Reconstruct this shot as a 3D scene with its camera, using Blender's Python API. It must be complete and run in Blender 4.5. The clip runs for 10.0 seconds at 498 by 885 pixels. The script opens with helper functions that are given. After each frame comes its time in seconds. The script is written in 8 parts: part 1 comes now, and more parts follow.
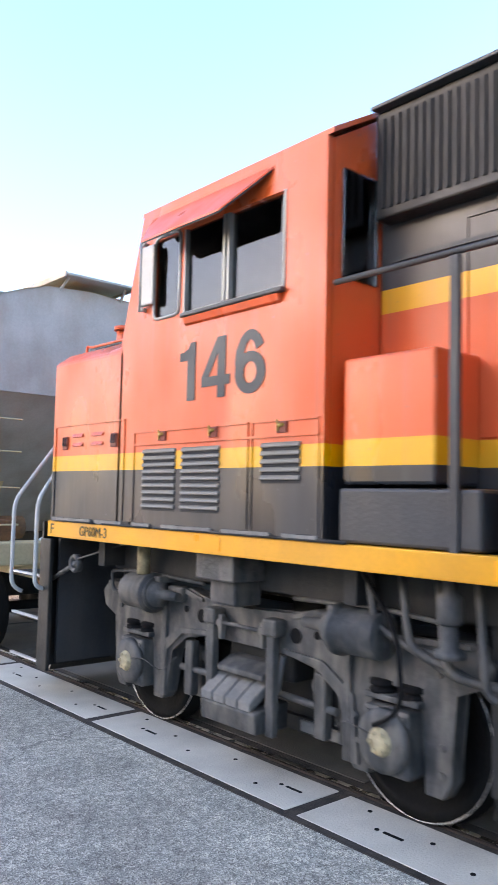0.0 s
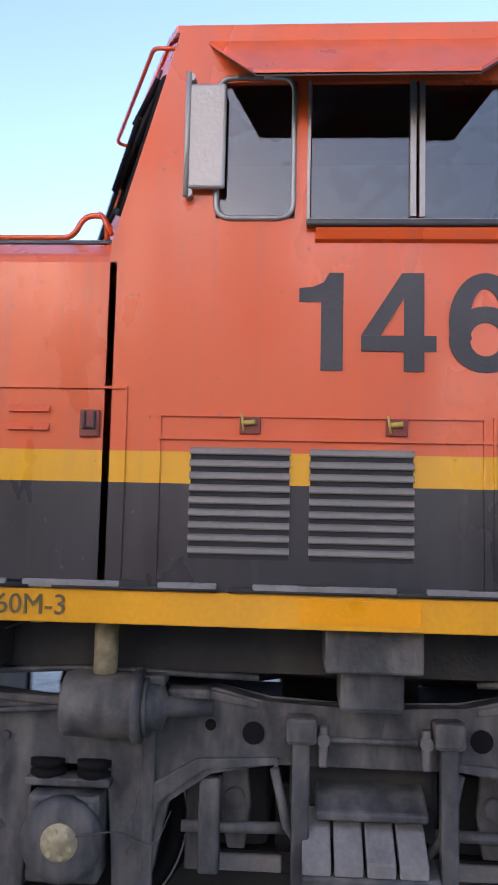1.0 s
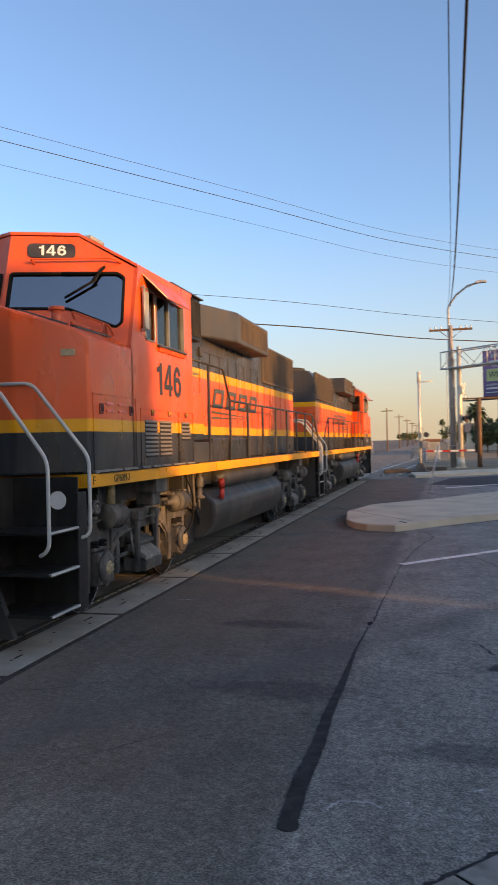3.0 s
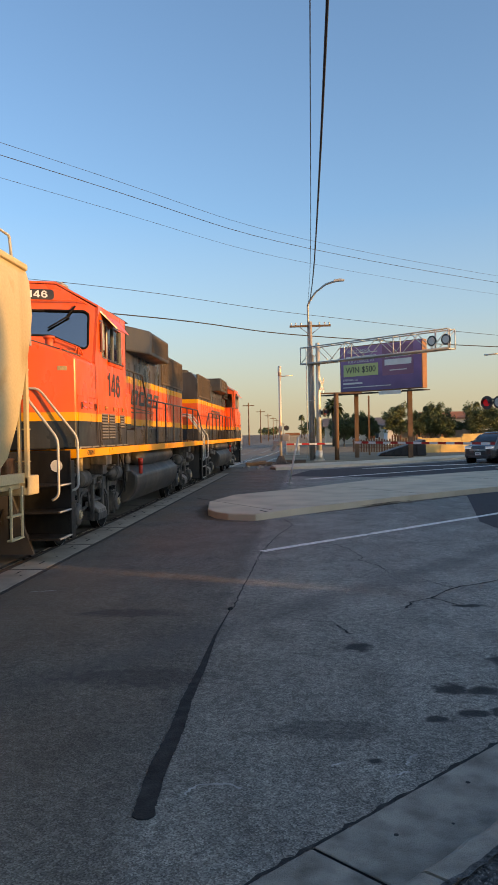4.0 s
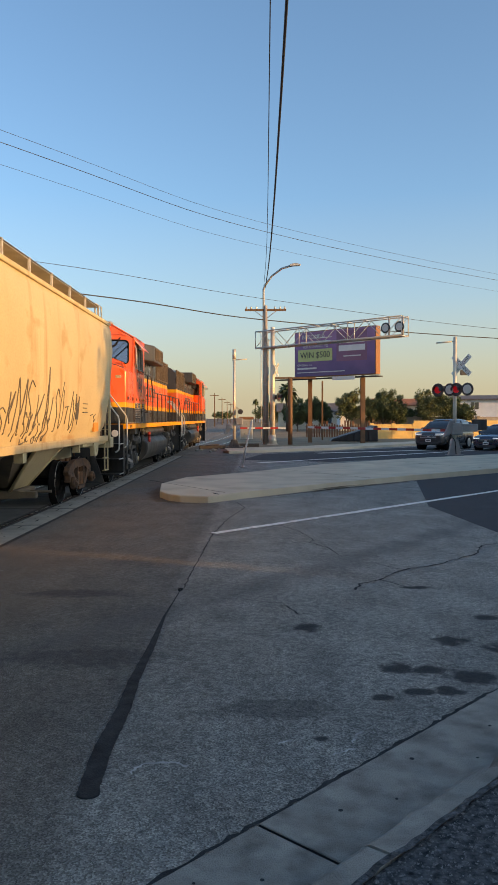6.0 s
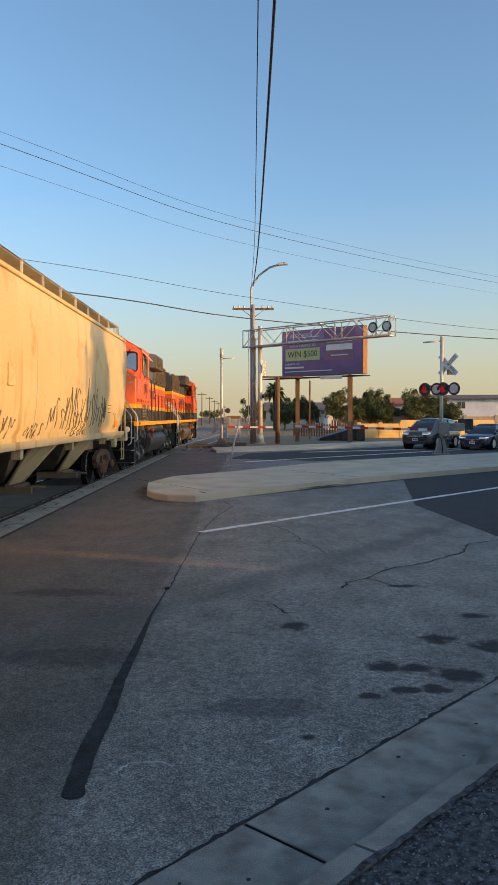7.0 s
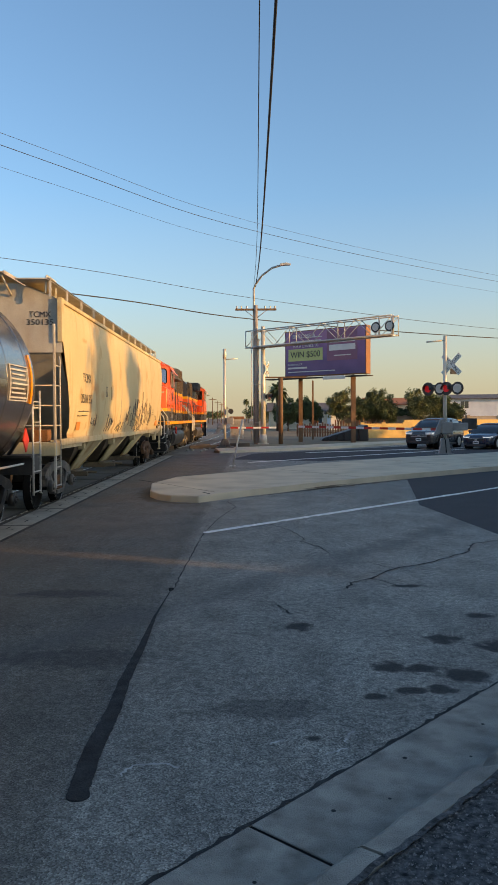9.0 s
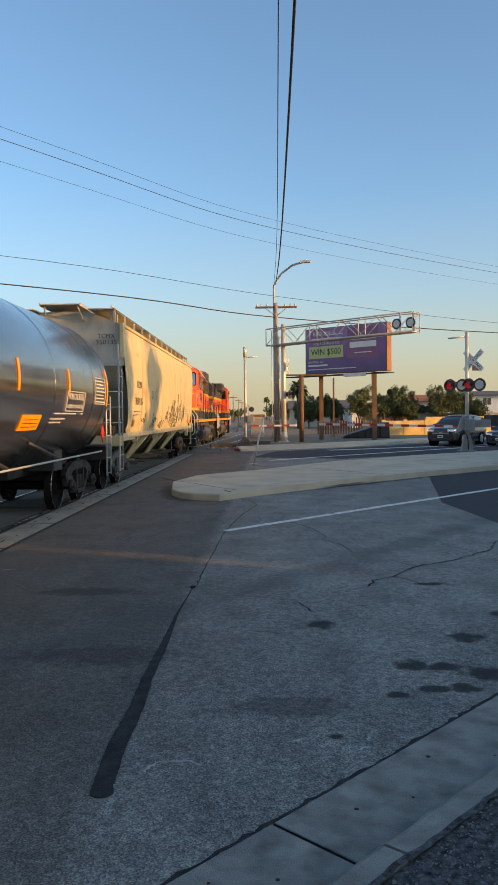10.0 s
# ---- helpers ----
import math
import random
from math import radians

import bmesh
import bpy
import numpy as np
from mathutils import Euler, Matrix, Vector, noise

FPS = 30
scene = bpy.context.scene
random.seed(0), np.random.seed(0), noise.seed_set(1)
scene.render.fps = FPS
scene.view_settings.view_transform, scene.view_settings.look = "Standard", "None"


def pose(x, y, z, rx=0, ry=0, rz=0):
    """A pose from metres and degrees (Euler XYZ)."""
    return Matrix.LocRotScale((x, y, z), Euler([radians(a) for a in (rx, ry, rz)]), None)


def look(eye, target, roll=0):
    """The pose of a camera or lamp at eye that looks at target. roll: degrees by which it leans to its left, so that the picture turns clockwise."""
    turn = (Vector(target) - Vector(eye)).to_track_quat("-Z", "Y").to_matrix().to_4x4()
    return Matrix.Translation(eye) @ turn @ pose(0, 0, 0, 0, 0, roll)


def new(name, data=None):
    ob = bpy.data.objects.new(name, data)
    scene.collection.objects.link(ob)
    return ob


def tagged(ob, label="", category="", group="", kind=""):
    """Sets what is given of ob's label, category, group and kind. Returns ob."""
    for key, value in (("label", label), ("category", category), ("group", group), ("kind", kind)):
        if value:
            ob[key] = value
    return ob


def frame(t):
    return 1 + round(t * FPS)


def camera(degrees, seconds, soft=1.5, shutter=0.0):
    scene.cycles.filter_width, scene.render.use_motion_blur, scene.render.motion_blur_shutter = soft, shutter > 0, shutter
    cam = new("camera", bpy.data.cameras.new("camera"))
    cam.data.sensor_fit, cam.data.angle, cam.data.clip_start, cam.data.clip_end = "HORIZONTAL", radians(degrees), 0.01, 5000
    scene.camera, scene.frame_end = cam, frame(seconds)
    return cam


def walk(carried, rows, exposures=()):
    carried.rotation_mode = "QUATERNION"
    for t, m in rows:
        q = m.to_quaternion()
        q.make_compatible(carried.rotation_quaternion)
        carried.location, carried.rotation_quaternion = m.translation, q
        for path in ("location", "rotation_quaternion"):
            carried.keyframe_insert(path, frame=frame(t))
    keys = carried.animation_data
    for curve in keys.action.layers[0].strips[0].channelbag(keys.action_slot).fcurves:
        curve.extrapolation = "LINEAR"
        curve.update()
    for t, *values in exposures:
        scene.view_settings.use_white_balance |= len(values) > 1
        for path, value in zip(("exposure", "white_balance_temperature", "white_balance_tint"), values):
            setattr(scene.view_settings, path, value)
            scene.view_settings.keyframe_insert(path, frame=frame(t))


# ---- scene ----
# camera at standing height on the corner, panning after the train
WALK = [
    # seconds, x, y, z, yaw, pitch, roll
    (0.0, 0.034, -3.909, 1.934, 138.80, 4.01, -1.31),
    (0.3, 0.032, -3.864, 1.983, 134.83, 3.85, -1.57),
    (0.5, 0.008, -3.869, 2.013, 124.60, 3.77, -1.72),
    (0.7, 0.001, -3.800, 1.990, 112.58, 4.91, -1.22),
    (1.0, -0.049, -3.675, 1.988, 93.23, 5.56, -1.34),
    (1.2, 0.029, -3.666, 1.984, 77.84, 5.92, -0.53),
    (1.5, 0.046, -3.549, 1.943, 56.78, 5.30, -0.13),
    (1.7, 0.062, -3.49, 1.964, 45.65, 4.15, 0.3),
    (1.8, 0.067, -3.462, 1.974, 41.56, 3.59, 0.52),
    (2.0, 0.117, -3.497, 1.960, 34.95, 3.18, 0.43),
    (2.5, 0.205, -3.450, 1.956, 23.56, 1.79, 0.83),
    (3.0, 0.280, -3.475, 1.964, 14.20, 0.05, 1.36),
    (3.2, 0.309, -3.468, 1.951, 11.33, -0.26, 1.47),
    (4.3, 0.259, -3.296, 1.832, 3.08, -0.64, 0.87),
    (4.5, 0.256, -3.304, 1.831, 2.83, -0.85, 0.78),
    (5.0, 0.262, -3.299, 1.818, 2.14, -1.28, 0.62),
    (5.5, 0.277, -3.293, 1.819, 1.37, -1.62, 0.31),
    (7.0, 0.283, -3.267, 1.808, -0.22, -1.84, 0.00),
    (7.5, 0.286, -3.262, 1.810, -0.45, -1.79, -0.01),
    (8.0, 0.282, -3.263, 1.814, -0.53, -1.78, 0.06),
    (8.5, 0.282, -3.242, 1.805, -0.45, -1.75, 0.13),
    (9.0, 0.280, -3.242, 1.801, 0.01, -1.79, 0.27),
    (9.5, 0.280, -3.247, 1.803, 0.96, -1.91, 0.45),
    (10.0, 0.278, -3.244, 1.802, 1.53, -1.93, 0.59),
]
cam = camera(35.53, 10.0, soft=1.2, shutter=0.22)
EXPOSURE = [(0.0, 3.45, 9000, 24), (0.25, 3.2, 9000, 26), (0.5, 2.72, 9000, 31), (1.0, 2.8, 9000, 32), (1.5, 2.95, 9200, 30), (2.0, 2.75, 9000, 32), (2.5, 2.12, 8800, 27), (3.2, 1.66, 8800, 18), (4.3, 1.56, 8700, 12), (10.0, 1.57, 8700, 10)]
walk(cam, [(t, pose(x, y, z, 90 + p, r, w)) for t, x, y, z, w, p, r in WALK], EXPOSURE)

# ---------------------------------------------------------------- light
SUN_EL, SUN_AZ = 7.5, -22.0      # height of the sun; its bearing from +x towards +y
world = bpy.data.worlds.new("evening_sky")
scene.world = world
world.use_nodes = True
wn = world.node_tree
sky = wn.nodes.new("ShaderNodeTexSky")
sky.sky_type = 'NISHITA'
sky.sun_disc = False
sky.sun_elevation = radians(SUN_EL)
sky.sun_rotation = radians(90 - SUN_AZ)
sky.air_density, sky.dust_density, sky.ozone_density = 0.85, 1.8, 3.7
# warm dust haze low over the whole horizon, thinning upwards
where = wn.nodes.new("ShaderNodeTexCoord")
height = wn.nodes.new("ShaderNodeSeparateXYZ")
wn.links.new(where.outputs["Generated"], height.inputs[0])
thin = wn.nodes.new("ShaderNodeValToRGB")
stops = thin.color_ramp.elements
stops.new(0.07), stops.new(0.15)
for k, (at_z, amount) in enumerate(((0.0, 0.82), (0.07, 0.55), (0.15, 0.2), (0.27, 0.0))):
    stops[k].position, stops[k].color = at_z, (amount, amount, amount, 1)
wn.links.new(height.outputs[2], thin.inputs[0])
haze = wn.nodes.new("ShaderNodeMix")
haze.data_type = 'RGBA'
haze.inputs[7].default_value = (1.37, 1.3, 1.05, 1)
wn.links.new(thin.outputs[0], haze.inputs[0])
wn.links.new(sky.outputs[0], haze.inputs[6])
wn.links.new(haze.outputs[2], wn.nodes["Background"].inputs[0])
wn.nodes["Background"].inputs[1].default_value = 0.15
sd = (math.cos(radians(SUN_EL)) * math.cos(radians(SUN_AZ)), math.cos(radians(SUN_EL)) * math.sin(radians(SUN_AZ)), math.sin(radians(SUN_EL)))
sun = new("sun", bpy.data.lights.new("sun", 'SUN'))
sun.data.energy, sun.data.angle, sun.data.color = 1.85, radians(0.8), (1.0, 0.57, 0.2)
sun.matrix_world = look((60 * sd[0], 60 * sd[1], 60 * sd[2]), (0, 0, 0))


# ---------------------------------------------------------------- materials
def nodes_of(name):
    m = bpy.data.materials.new(name)
    m.use_nodes = True
    return m, m.node_tree, m.node_tree.nodes["Principled BSDF"]


def node(nt, kind, **inputs):
    n = nt.nodes.new(kind)
    for k, v in inputs.items():
        n.inputs[k.replace("_", " ")].default_value = v
    return n


def noise_node(nt, scale, detail=5.0, coord="Object", stretch=None):
    tc = nt.nodes.new("ShaderNodeTexCoord")
    n = node(nt, "ShaderNodeTexNoise", Scale=scale, Detail=detail)
    if stretch:
        mp = nt.nodes.new("ShaderNodeMapping")
        mp.inputs["Scale"].default_value = stretch
        nt.links.new(tc.outputs[coord], mp.inputs[0])
        nt.links.new(mp.outputs[0], n.inputs["Vector"])
    else:
        nt.links.new(tc.outputs[coord], n.inputs["Vector"])
    return n


def ramp(nt, src, stops, mode='LINEAR'):
    r = nt.nodes.new("ShaderNodeValToRGB")
    r.color_ramp.interpolation = mode
    e = r.color_ramp.elements
    while len(e) < len(stops):
        e.new(0.5)
    for i, (p, c) in enumerate(stops):
        e[i].position = p
        e[i].color = (*c, 1) if len(c) == 3 else c
    nt.links.new(src, r.inputs[0])
    return r


def mix(nt, fac, a, b, blend='MIX'):
    m = nt.nodes.new("ShaderNodeMix")
    m.data_type, m.blend_type = 'RGBA', blend
    for sock, v in ((m.inputs[0], fac), (m.inputs[6], a), (m.inputs[7], b)):
        if isinstance(v, (int, float)):
            sock.default_value = v
        elif isinstance(v, tuple):
            sock.default_value = (*v, 1)
        else:
            nt.links.new(v, sock)
    return m.outputs[2]


def bumped(nt, p, src, strength, dist=0.02):
    b = nt.nodes.new("ShaderNodeBump")
    b.inputs["Strength"].default_value, b.inputs["Distance"].default_value = strength, dist
    nt.links.new(src, b.inputs["Height"])
    nt.links.new(b.outputs[0], p.inputs["Normal"])


def surf(name, col, rough=0.6, metal=0.0, var=0.25, scale=2.0, fine=40.0, bump=0.15, dust=None, dust_amt=0.0, spec=0.5):
    """A painted, bare or mineral surface with large and fine variation, and settled dust."""
    m, nt, p = nodes_of(name)
    big, small = noise_node(nt, scale), noise_node(nt, fine)
    dark = tuple(c * (1 - var) for c in col)
    light = tuple(min(1, c * (1 + var)) for c in col)
    base = ramp(nt, big.outputs[0], [(0.3, dark), (0.7, light)]).outputs[0]
    grain = ramp(nt, small.outputs[0], [(0.3, (1 - var * 0.6,) * 3), (0.7, (1.0, 1.0, 1.0))]).outputs[0]
    base = mix(nt, 1.0, base, grain, 'MULTIPLY')
    if dust:
        d = noise_node(nt, scale * 1.7, 8.0, stretch=(1, 1, 0.35))
        f = ramp(nt, d.outputs[0], [(0.42, (0, 0, 0)), (0.75, (dust_amt,) * 3)]).outputs[0]
        base = mix(nt, f, base, dust)
    nt.links.new(base, p.inputs["Base Color"])
    rr = ramp(nt, big.outputs[0], [(0.3, (max(0, rough - 0.12),) * 3), (0.7, (min(1, rough + 0.12),) * 3)])
    nt.links.new(rr.outputs[0], p.inputs["Roughness"])
    p.inputs["Metallic"].default_value = metal
    p.inputs["Specular IOR Level"].default_value = spec
    if bump:
        bumped(nt, p, small.outputs[0], bump)
    return m


def banded(name, bands, rough=0.4, dust=(0.11, 0.12, 0.125), dust_amt=0.15):
    """Paint in level bands (top of band in metres, colour), with fading, streaks and road dust."""
    m, nt, p = nodes_of(name)
    tc = nt.nodes.new("ShaderNodeTexCoord")
    xyz = nt.nodes.new("ShaderNodeSeparateXYZ")
    nt.links.new(tc.outputs["Object"], xyz.inputs[0])
    div = nt.nodes.new("ShaderNodeMath")
    div.operation = 'DIVIDE'
    div.inputs[1].default_value = 5.0
    nt.links.new(xyz.outputs[2], div.inputs[0])
    stops, lo = [], 0.0
    for top, col in bands:
        stops.append((lo / 5.0, col))
        lo = top
    base = ramp(nt, div.outputs[0], stops, 'CONSTANT').outputs[0]
    fade = noise_node(nt, 0.9, 6.0)
    base = mix(nt, ramp(nt, fade.outputs[0], [(0.35, (0, 0, 0)), (0.75, (0.09, 0.09, 0.09))]).outputs[0], base, (0.42, 0.27, 0.2))
    # rain streaks of dust, wide and narrow, and a fine speckle of chips
    for scale, tall, lo, amt in ((5.0, 0.12, 0.5, dust_amt), (14.0, 0.05, 0.56, dust_amt * 1.3)):
        streak = noise_node(nt, scale, 6.0, stretch=(1, 1, tall))
        base = mix(nt, ramp(nt, streak.outputs[0], [(lo, (0, 0, 0)), (lo + 0.25, (amt,) * 3)]).outputs[0], base, dust)
    chips = noise_node(nt, 34.0, 3.0)
    base = mix(nt, ramp(nt, chips.outputs[0], [(0.7, (0, 0, 0)), (0.74, (0.5, 0.5, 0.5))]).outputs[0], base, dust)
    nt.links.new(base, p.inputs["Base Color"])
    p.inputs["Specular IOR Level"].default_value = 0.5
    dull = noise_node(nt, 1.7, 5.0, stretch=(1, 1, 0.5))
    rr = ramp(nt, dull.outputs[0], [(0.35, (rough - 0.2,) * 3), (0.65, (rough + 0.18,) * 3)])
    nt.links.new(rr.outputs[0], p.inputs["Roughness"])
    bumped(nt, p, noise_node(nt, 1.6, 2.0).outputs[0], 0.3, 0.02)
    return m


ORANGE, YELLOW, BLACK = (0.73, 0.094, 0.018), (0.78, 0.34, 0.004), (0.0095, 0.0135, 0.018)
M_CAB = banded("cab_livery_paint", [(2.12, BLACK), (2.25, YELLOW), (6, ORANGE)], 0.38)
M_HOOD = banded("hood_livery_paint", [(2.12, BLACK), (2.27, YELLOW), (3.12, ORANGE), (3.28, YELLOW), (6, (0.032, 0.032, 0.033))])
M_NOSETOP = surf("antislip_grey_green", (0.09, 0.11, 0.115), 0.85, var=0.2, fine=120, bump=0.4)
M_SILL = surf("yellow_sill_paint", (0.86, 0.35, 0.01), 0.45, bump=0.04, var=0.15, scale=1.0, dust=(0.3, 0.16, 0.06), dust_amt=0.35)
M_REFLECT = surf("amber_reflector", (0.95, 0.34, 0.004), 0.35, var=0.05)
M_BLACK = surf("black_paint", (0.03, 0.031, 0.033), 0.5, var=0.3, dust=(0.1, 0.085, 0.07), dust_amt=0.5)
M_FRAME = surf("grimy_grey_steel", (0.055, 0.055, 0.054), 0.62, metal=0.0, var=0.5, scale=5, fine=26, bump=0.35, dust=(0.21, 0.185, 0.155), dust_amt=0.7)
M_LOUVRE = surf("dusty_louvre_paint", (0.19, 0.165, 0.135), 0.55, var=0.2, dust=(0.17, 0.145, 0.11), dust_amt=0.4)
M_DUSTY = surf("dust_caked_steel", (0.21, 0.195, 0.175), 0.9, var=0.25, scale=5)
M_FRAMEDK = surf("dark_grimy_steel", (0.018, 0.018, 0.018), 0.8, var=0.4, dust=(0.09, 0.075, 0.06), dust_amt=0.5)
M_WHEEL = surf("worn_wheel_steel", (0.008, 0.0075, 0.007), 0.75, metal=0.0, spec=0.12, var=0.3, scale=6)
M_TREAD = surf("polished_steel", (0.5, 0.48, 0.46), 0.28, metal=1.0, var=0.1, scale=8)
M_CAP = surf("worn_tan_cap", (0.42, 0.34, 0.2), 0.6, var=0.4, scale=14)
M_GREYRAIL = surf("pale_grey_rail_paint", (0.5, 0.5, 0.48), 0.5, var=0.15)
M_GRILLE = surf("brown_dusty_grille", (0.085, 0.062, 0.042), 0.8, var=0.35, dust=(0.18, 0.12, 0.07), dust_amt=0.5)
M_TANKFUEL = surf("dusty_fuel_tank", (0.04, 0.039, 0.038), 0.5, var=0.3, scale=1.2, dust=(0.24, 0.18, 0.12), dust_amt=0.4)
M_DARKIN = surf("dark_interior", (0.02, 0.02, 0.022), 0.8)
M_DIGIT = surf("black_lettering", (0.03, 0.03, 0.032), 0.5, var=0.15)
M_SILLMARK = surf("faded_sill_letters", (0.1, 0.07, 0.025), 0.6, var=0.25)
M_WHITE = surf("white_lettering", (0.75, 0.75, 0.72), 0.5, var=0.08)
M_STENCIL = surf("dusty_white_stencil", (0.55, 0.53, 0.48), 0.6, var=0.25, scale=8)
M_RED = surf("red_hose", (0.6, 0.04, 0.02), 0.5)

def rusty_cream():
    """Cream paint with broad fading, rust runs from the top and brown blotches."""
    m, nt, p = nodes_of("cream_hopper_paint")
    fade = noise_node(nt, 0.5, 5)
    base = ramp(nt, fade.outputs[0], [(0.3, (0.5, 0.4, 0.225)), (0.7, (0.6, 0.495, 0.3))]).outputs[0]
    run_ = noise_node(nt, 2.6, 7, stretch=(1, 1, 0.09))
    where = noise_node(nt, 0.45, 2)
    f = mix(nt, 1.0, ramp(nt, run_.outputs[0], [(0.52, (0, 0, 0)), (0.68, (0.75, 0.75, 0.75))]).outputs[0], ramp(nt, where.outputs[0], [(0.45, (0, 0, 0)), (0.6, (1, 1, 1))]).outputs[0], 'MULTIPLY')
    base = mix(nt, f, base, (0.36, 0.2, 0.07))
    blot = noise_node(nt, 1.4, 9)
    base = mix(nt, ramp(nt, blot.outputs[0], [(0.6, (0, 0, 0)), (0.7, (0.6, 0.6, 0.6))]).outputs[0], base, (0.4, 0.25, 0.1))
    # rust blooms round old scrapes
    tc = nt.nodes.new("ShaderNodeTexCoord")
    ragged = noise_node(nt, 4.5, 6)
    for y, z, ry, rz, amt in ((-5.3, 2.5, 0.42, 0.22, 0.7), (-4.35, 2.38, 0.3, 0.16, 0.5), (-6.35, 3.52, 0.5, 0.08, 0.5), (2.2, 3.4, 0.5, 0.12, 0.35), (5.2, 2.6, 0.3, 0.3, 0.35), (-7.2, 1.45, 0.8, 0.08, 0.5), (4.8, 1.45, 0.9, 0.07, 0.45)):
        sub = nt.nodes.new("ShaderNodeVectorMath")
        sub.operation = 'SUBTRACT'
        sub.inputs[1].default_value = (0, y, z)
        nt.links.new(tc.outputs["Object"], sub.inputs[0])
        scl = nt.nodes.new("ShaderNodeVectorMath")
        scl.operation = 'MULTIPLY'
        scl.inputs[1].default_value = (0, 1 / ry, 1 / rz)
        nt.links.new(sub.outputs[0], scl.inputs[0])
        dist = nt.nodes.new("ShaderNodeVectorMath")
        dist.operation = 'LENGTH'
        nt.links.new(scl.outputs[0], dist.inputs[0])
        both = nt.nodes.new("ShaderNodeMath")
        both.operation = 'MULTIPLY_ADD'
        both.inputs[1].default_value = 0.55
        nt.links.new(dist.outputs["Value"], both.inputs[0])
        nt.links.new(ragged.outputs[0], both.inputs[2])
        base = mix(nt, ramp(nt, both.outputs[0], [(0.5, (amt,) * 3), (0.98, (0, 0, 0))]).outputs[0], base, (0.42, 0.16, 0.035))
    grit = noise_node(nt, 30, 4)
    base = mix(nt, 1.0, base, ramp(nt, grit.outputs[0], [(0.3, (0.88, 0.88, 0.88)), (0.6, (1, 1, 1))]).outputs[0], 'MULTIPLY')
    nt.links.new(base, p.inputs["Base Color"])
    p.inputs["Roughness"].default_value = 0.6
    p.inputs["Specular IOR Level"].default_value = 0.3
    bumped(nt, p, noise_node(nt, 0.8, 2).outputs[0], 0.3, 0.02)
    return m


M_HOPPER = rusty_cream()
M_WALK = surf("dusty_walkway_steel", (0.42, 0.41, 0.38), 0.8, var=0.2)
M_HOPGREY = surf("grey_hopper_end_paint", (0.42, 0.41, 0.37), 0.6, var=0.15, dust=(0.25, 0.17, 0.1), dust_amt=0.4)
M_RUST = surf("rusty_steel", (0.2, 0.09, 0.035), 0.85, var=0.5, scale=5)
M_GRAFFITI = surf("dark_spray_paint", (0.1, 0.085, 0.07), 0.7)
M_FADED = surf("weathered_black_stencil", (0.11, 0.095, 0.07), 0.7, var=0.3, scale=9)
M_TANK = surf("black_tank_paint", (0.022, 0.021, 0.021), 0.2, var=0.3, scale=0.7, bump=0.0, dust=(0.1, 0.075, 0.05), dust_amt=0.3)
tank_skin = M_TANK.node_tree.nodes["Principled BSDF"]
tank_skin.inputs["Coat Weight"].default_value, tank_skin.inputs["Coat IOR"].default_value, tank_skin.inputs["Coat Roughness"].default_value = 1.0, 2.1, 0.2
M_TRUCKBLACK = surf("oily_black_steel", (0.009, 0.009, 0.009), 0.5, var=0.4, scale=5, dust=(0.05, 0.042, 0.035), dust_amt=0.4)
# rust brown, with the orange of low sun put into the colour
M_TRUCKSUNRUST = surf("rust_and_sun_truck_steel", (0.1, 0.055, 0.032), 0.85, var=0.5, scale=5, fine=26, bump=0.4, dust=(0.24, 0.115, 0.045), dust_amt=0.5)
M_JOINT = surf("dirt_filled_joint", (0.045, 0.034, 0.028), 0.95, var=0.5, scale=6, fine=60, bump=0.5, dust=(0.1, 0.075, 0.055), dust_amt=0.5)
M_CONC = surf("crossing_concrete", (0.6, 0.55, 0.46), 0.85, var=0.14, scale=1.3, fine=60, bump=0.25, dust=(0.2, 0.17, 0.14), dust_amt=0.3)
# dimmed copy of the crossing concrete: lower brightness put into the colour
M_CONCDIM = surf("dimmed_concrete", (0.36, 0.32, 0.26), 0.85, var=0.2, scale=1.3, fine=60, bump=0.25, dust=(0.1, 0.085, 0.07), dust_amt=0.5)
# grease stains, plus the shade under the train put into the colour
M_GAUGE = surf("grease_and_shade_concrete", (0.11, 0.1, 0.085), 0.85, var=0.3, scale=1.5, fine=60, bump=0.25, dust=(0.05, 0.045, 0.04), dust_amt=0.7)
M_RUBBER = surf("black_rubber", (0.012, 0.011, 0.011), 0.9, spec=0.1)
M_RAIL = surf("rail_side_steel", (0.05, 0.035, 0.028), 0.7, metal=0.4, var=0.3)
M_GALV = surf("galvanised_steel", (0.5, 0.49, 0.46), 0.5, metal=0.35, var=0.15, scale=4)
M_WINFRAME = surf("dull_window_metal", (0.3, 0.29, 0.27), 0.4, metal=0.5, var=0.15, scale=4)
M_ALU = surf("aluminium_pole", (0.62, 0.57, 0.48), 0.45, metal=0.3, var=0.12)
M_WOOD = surf("weathered_pole_wood", (0.16, 0.09, 0.05), 0.85, var=0.3, scale=1.2, fine=25)
M_KERB = surf("kerb_concrete", (0.36, 0.345, 0.305), 0.9, var=0.2, scale=3.5, fine=150, bump=0.7, dust=(0.1, 0.092, 0.08), dust_amt=0.75)
M_ISLAND = surf("island_concrete", (0.62, 0.53, 0.39), 0.9, var=0.1, scale=0.6, fine=50, bump=0.2, dust=(0.2, 0.17, 0.13), dust_amt=0.4)
M_LINE = surf("worn_white_road_paint", (0.86, 0.84, 0.78), 0.8, var=0.15, scale=9, fine=60, dust=(0.16, 0.155, 0.15), dust_amt=0.2)
M_DRIFT = surf("drifted_dirt", (0.13, 0.095, 0.06), 0.95, var=0.4, scale=6, fine=60, bump=0.5)
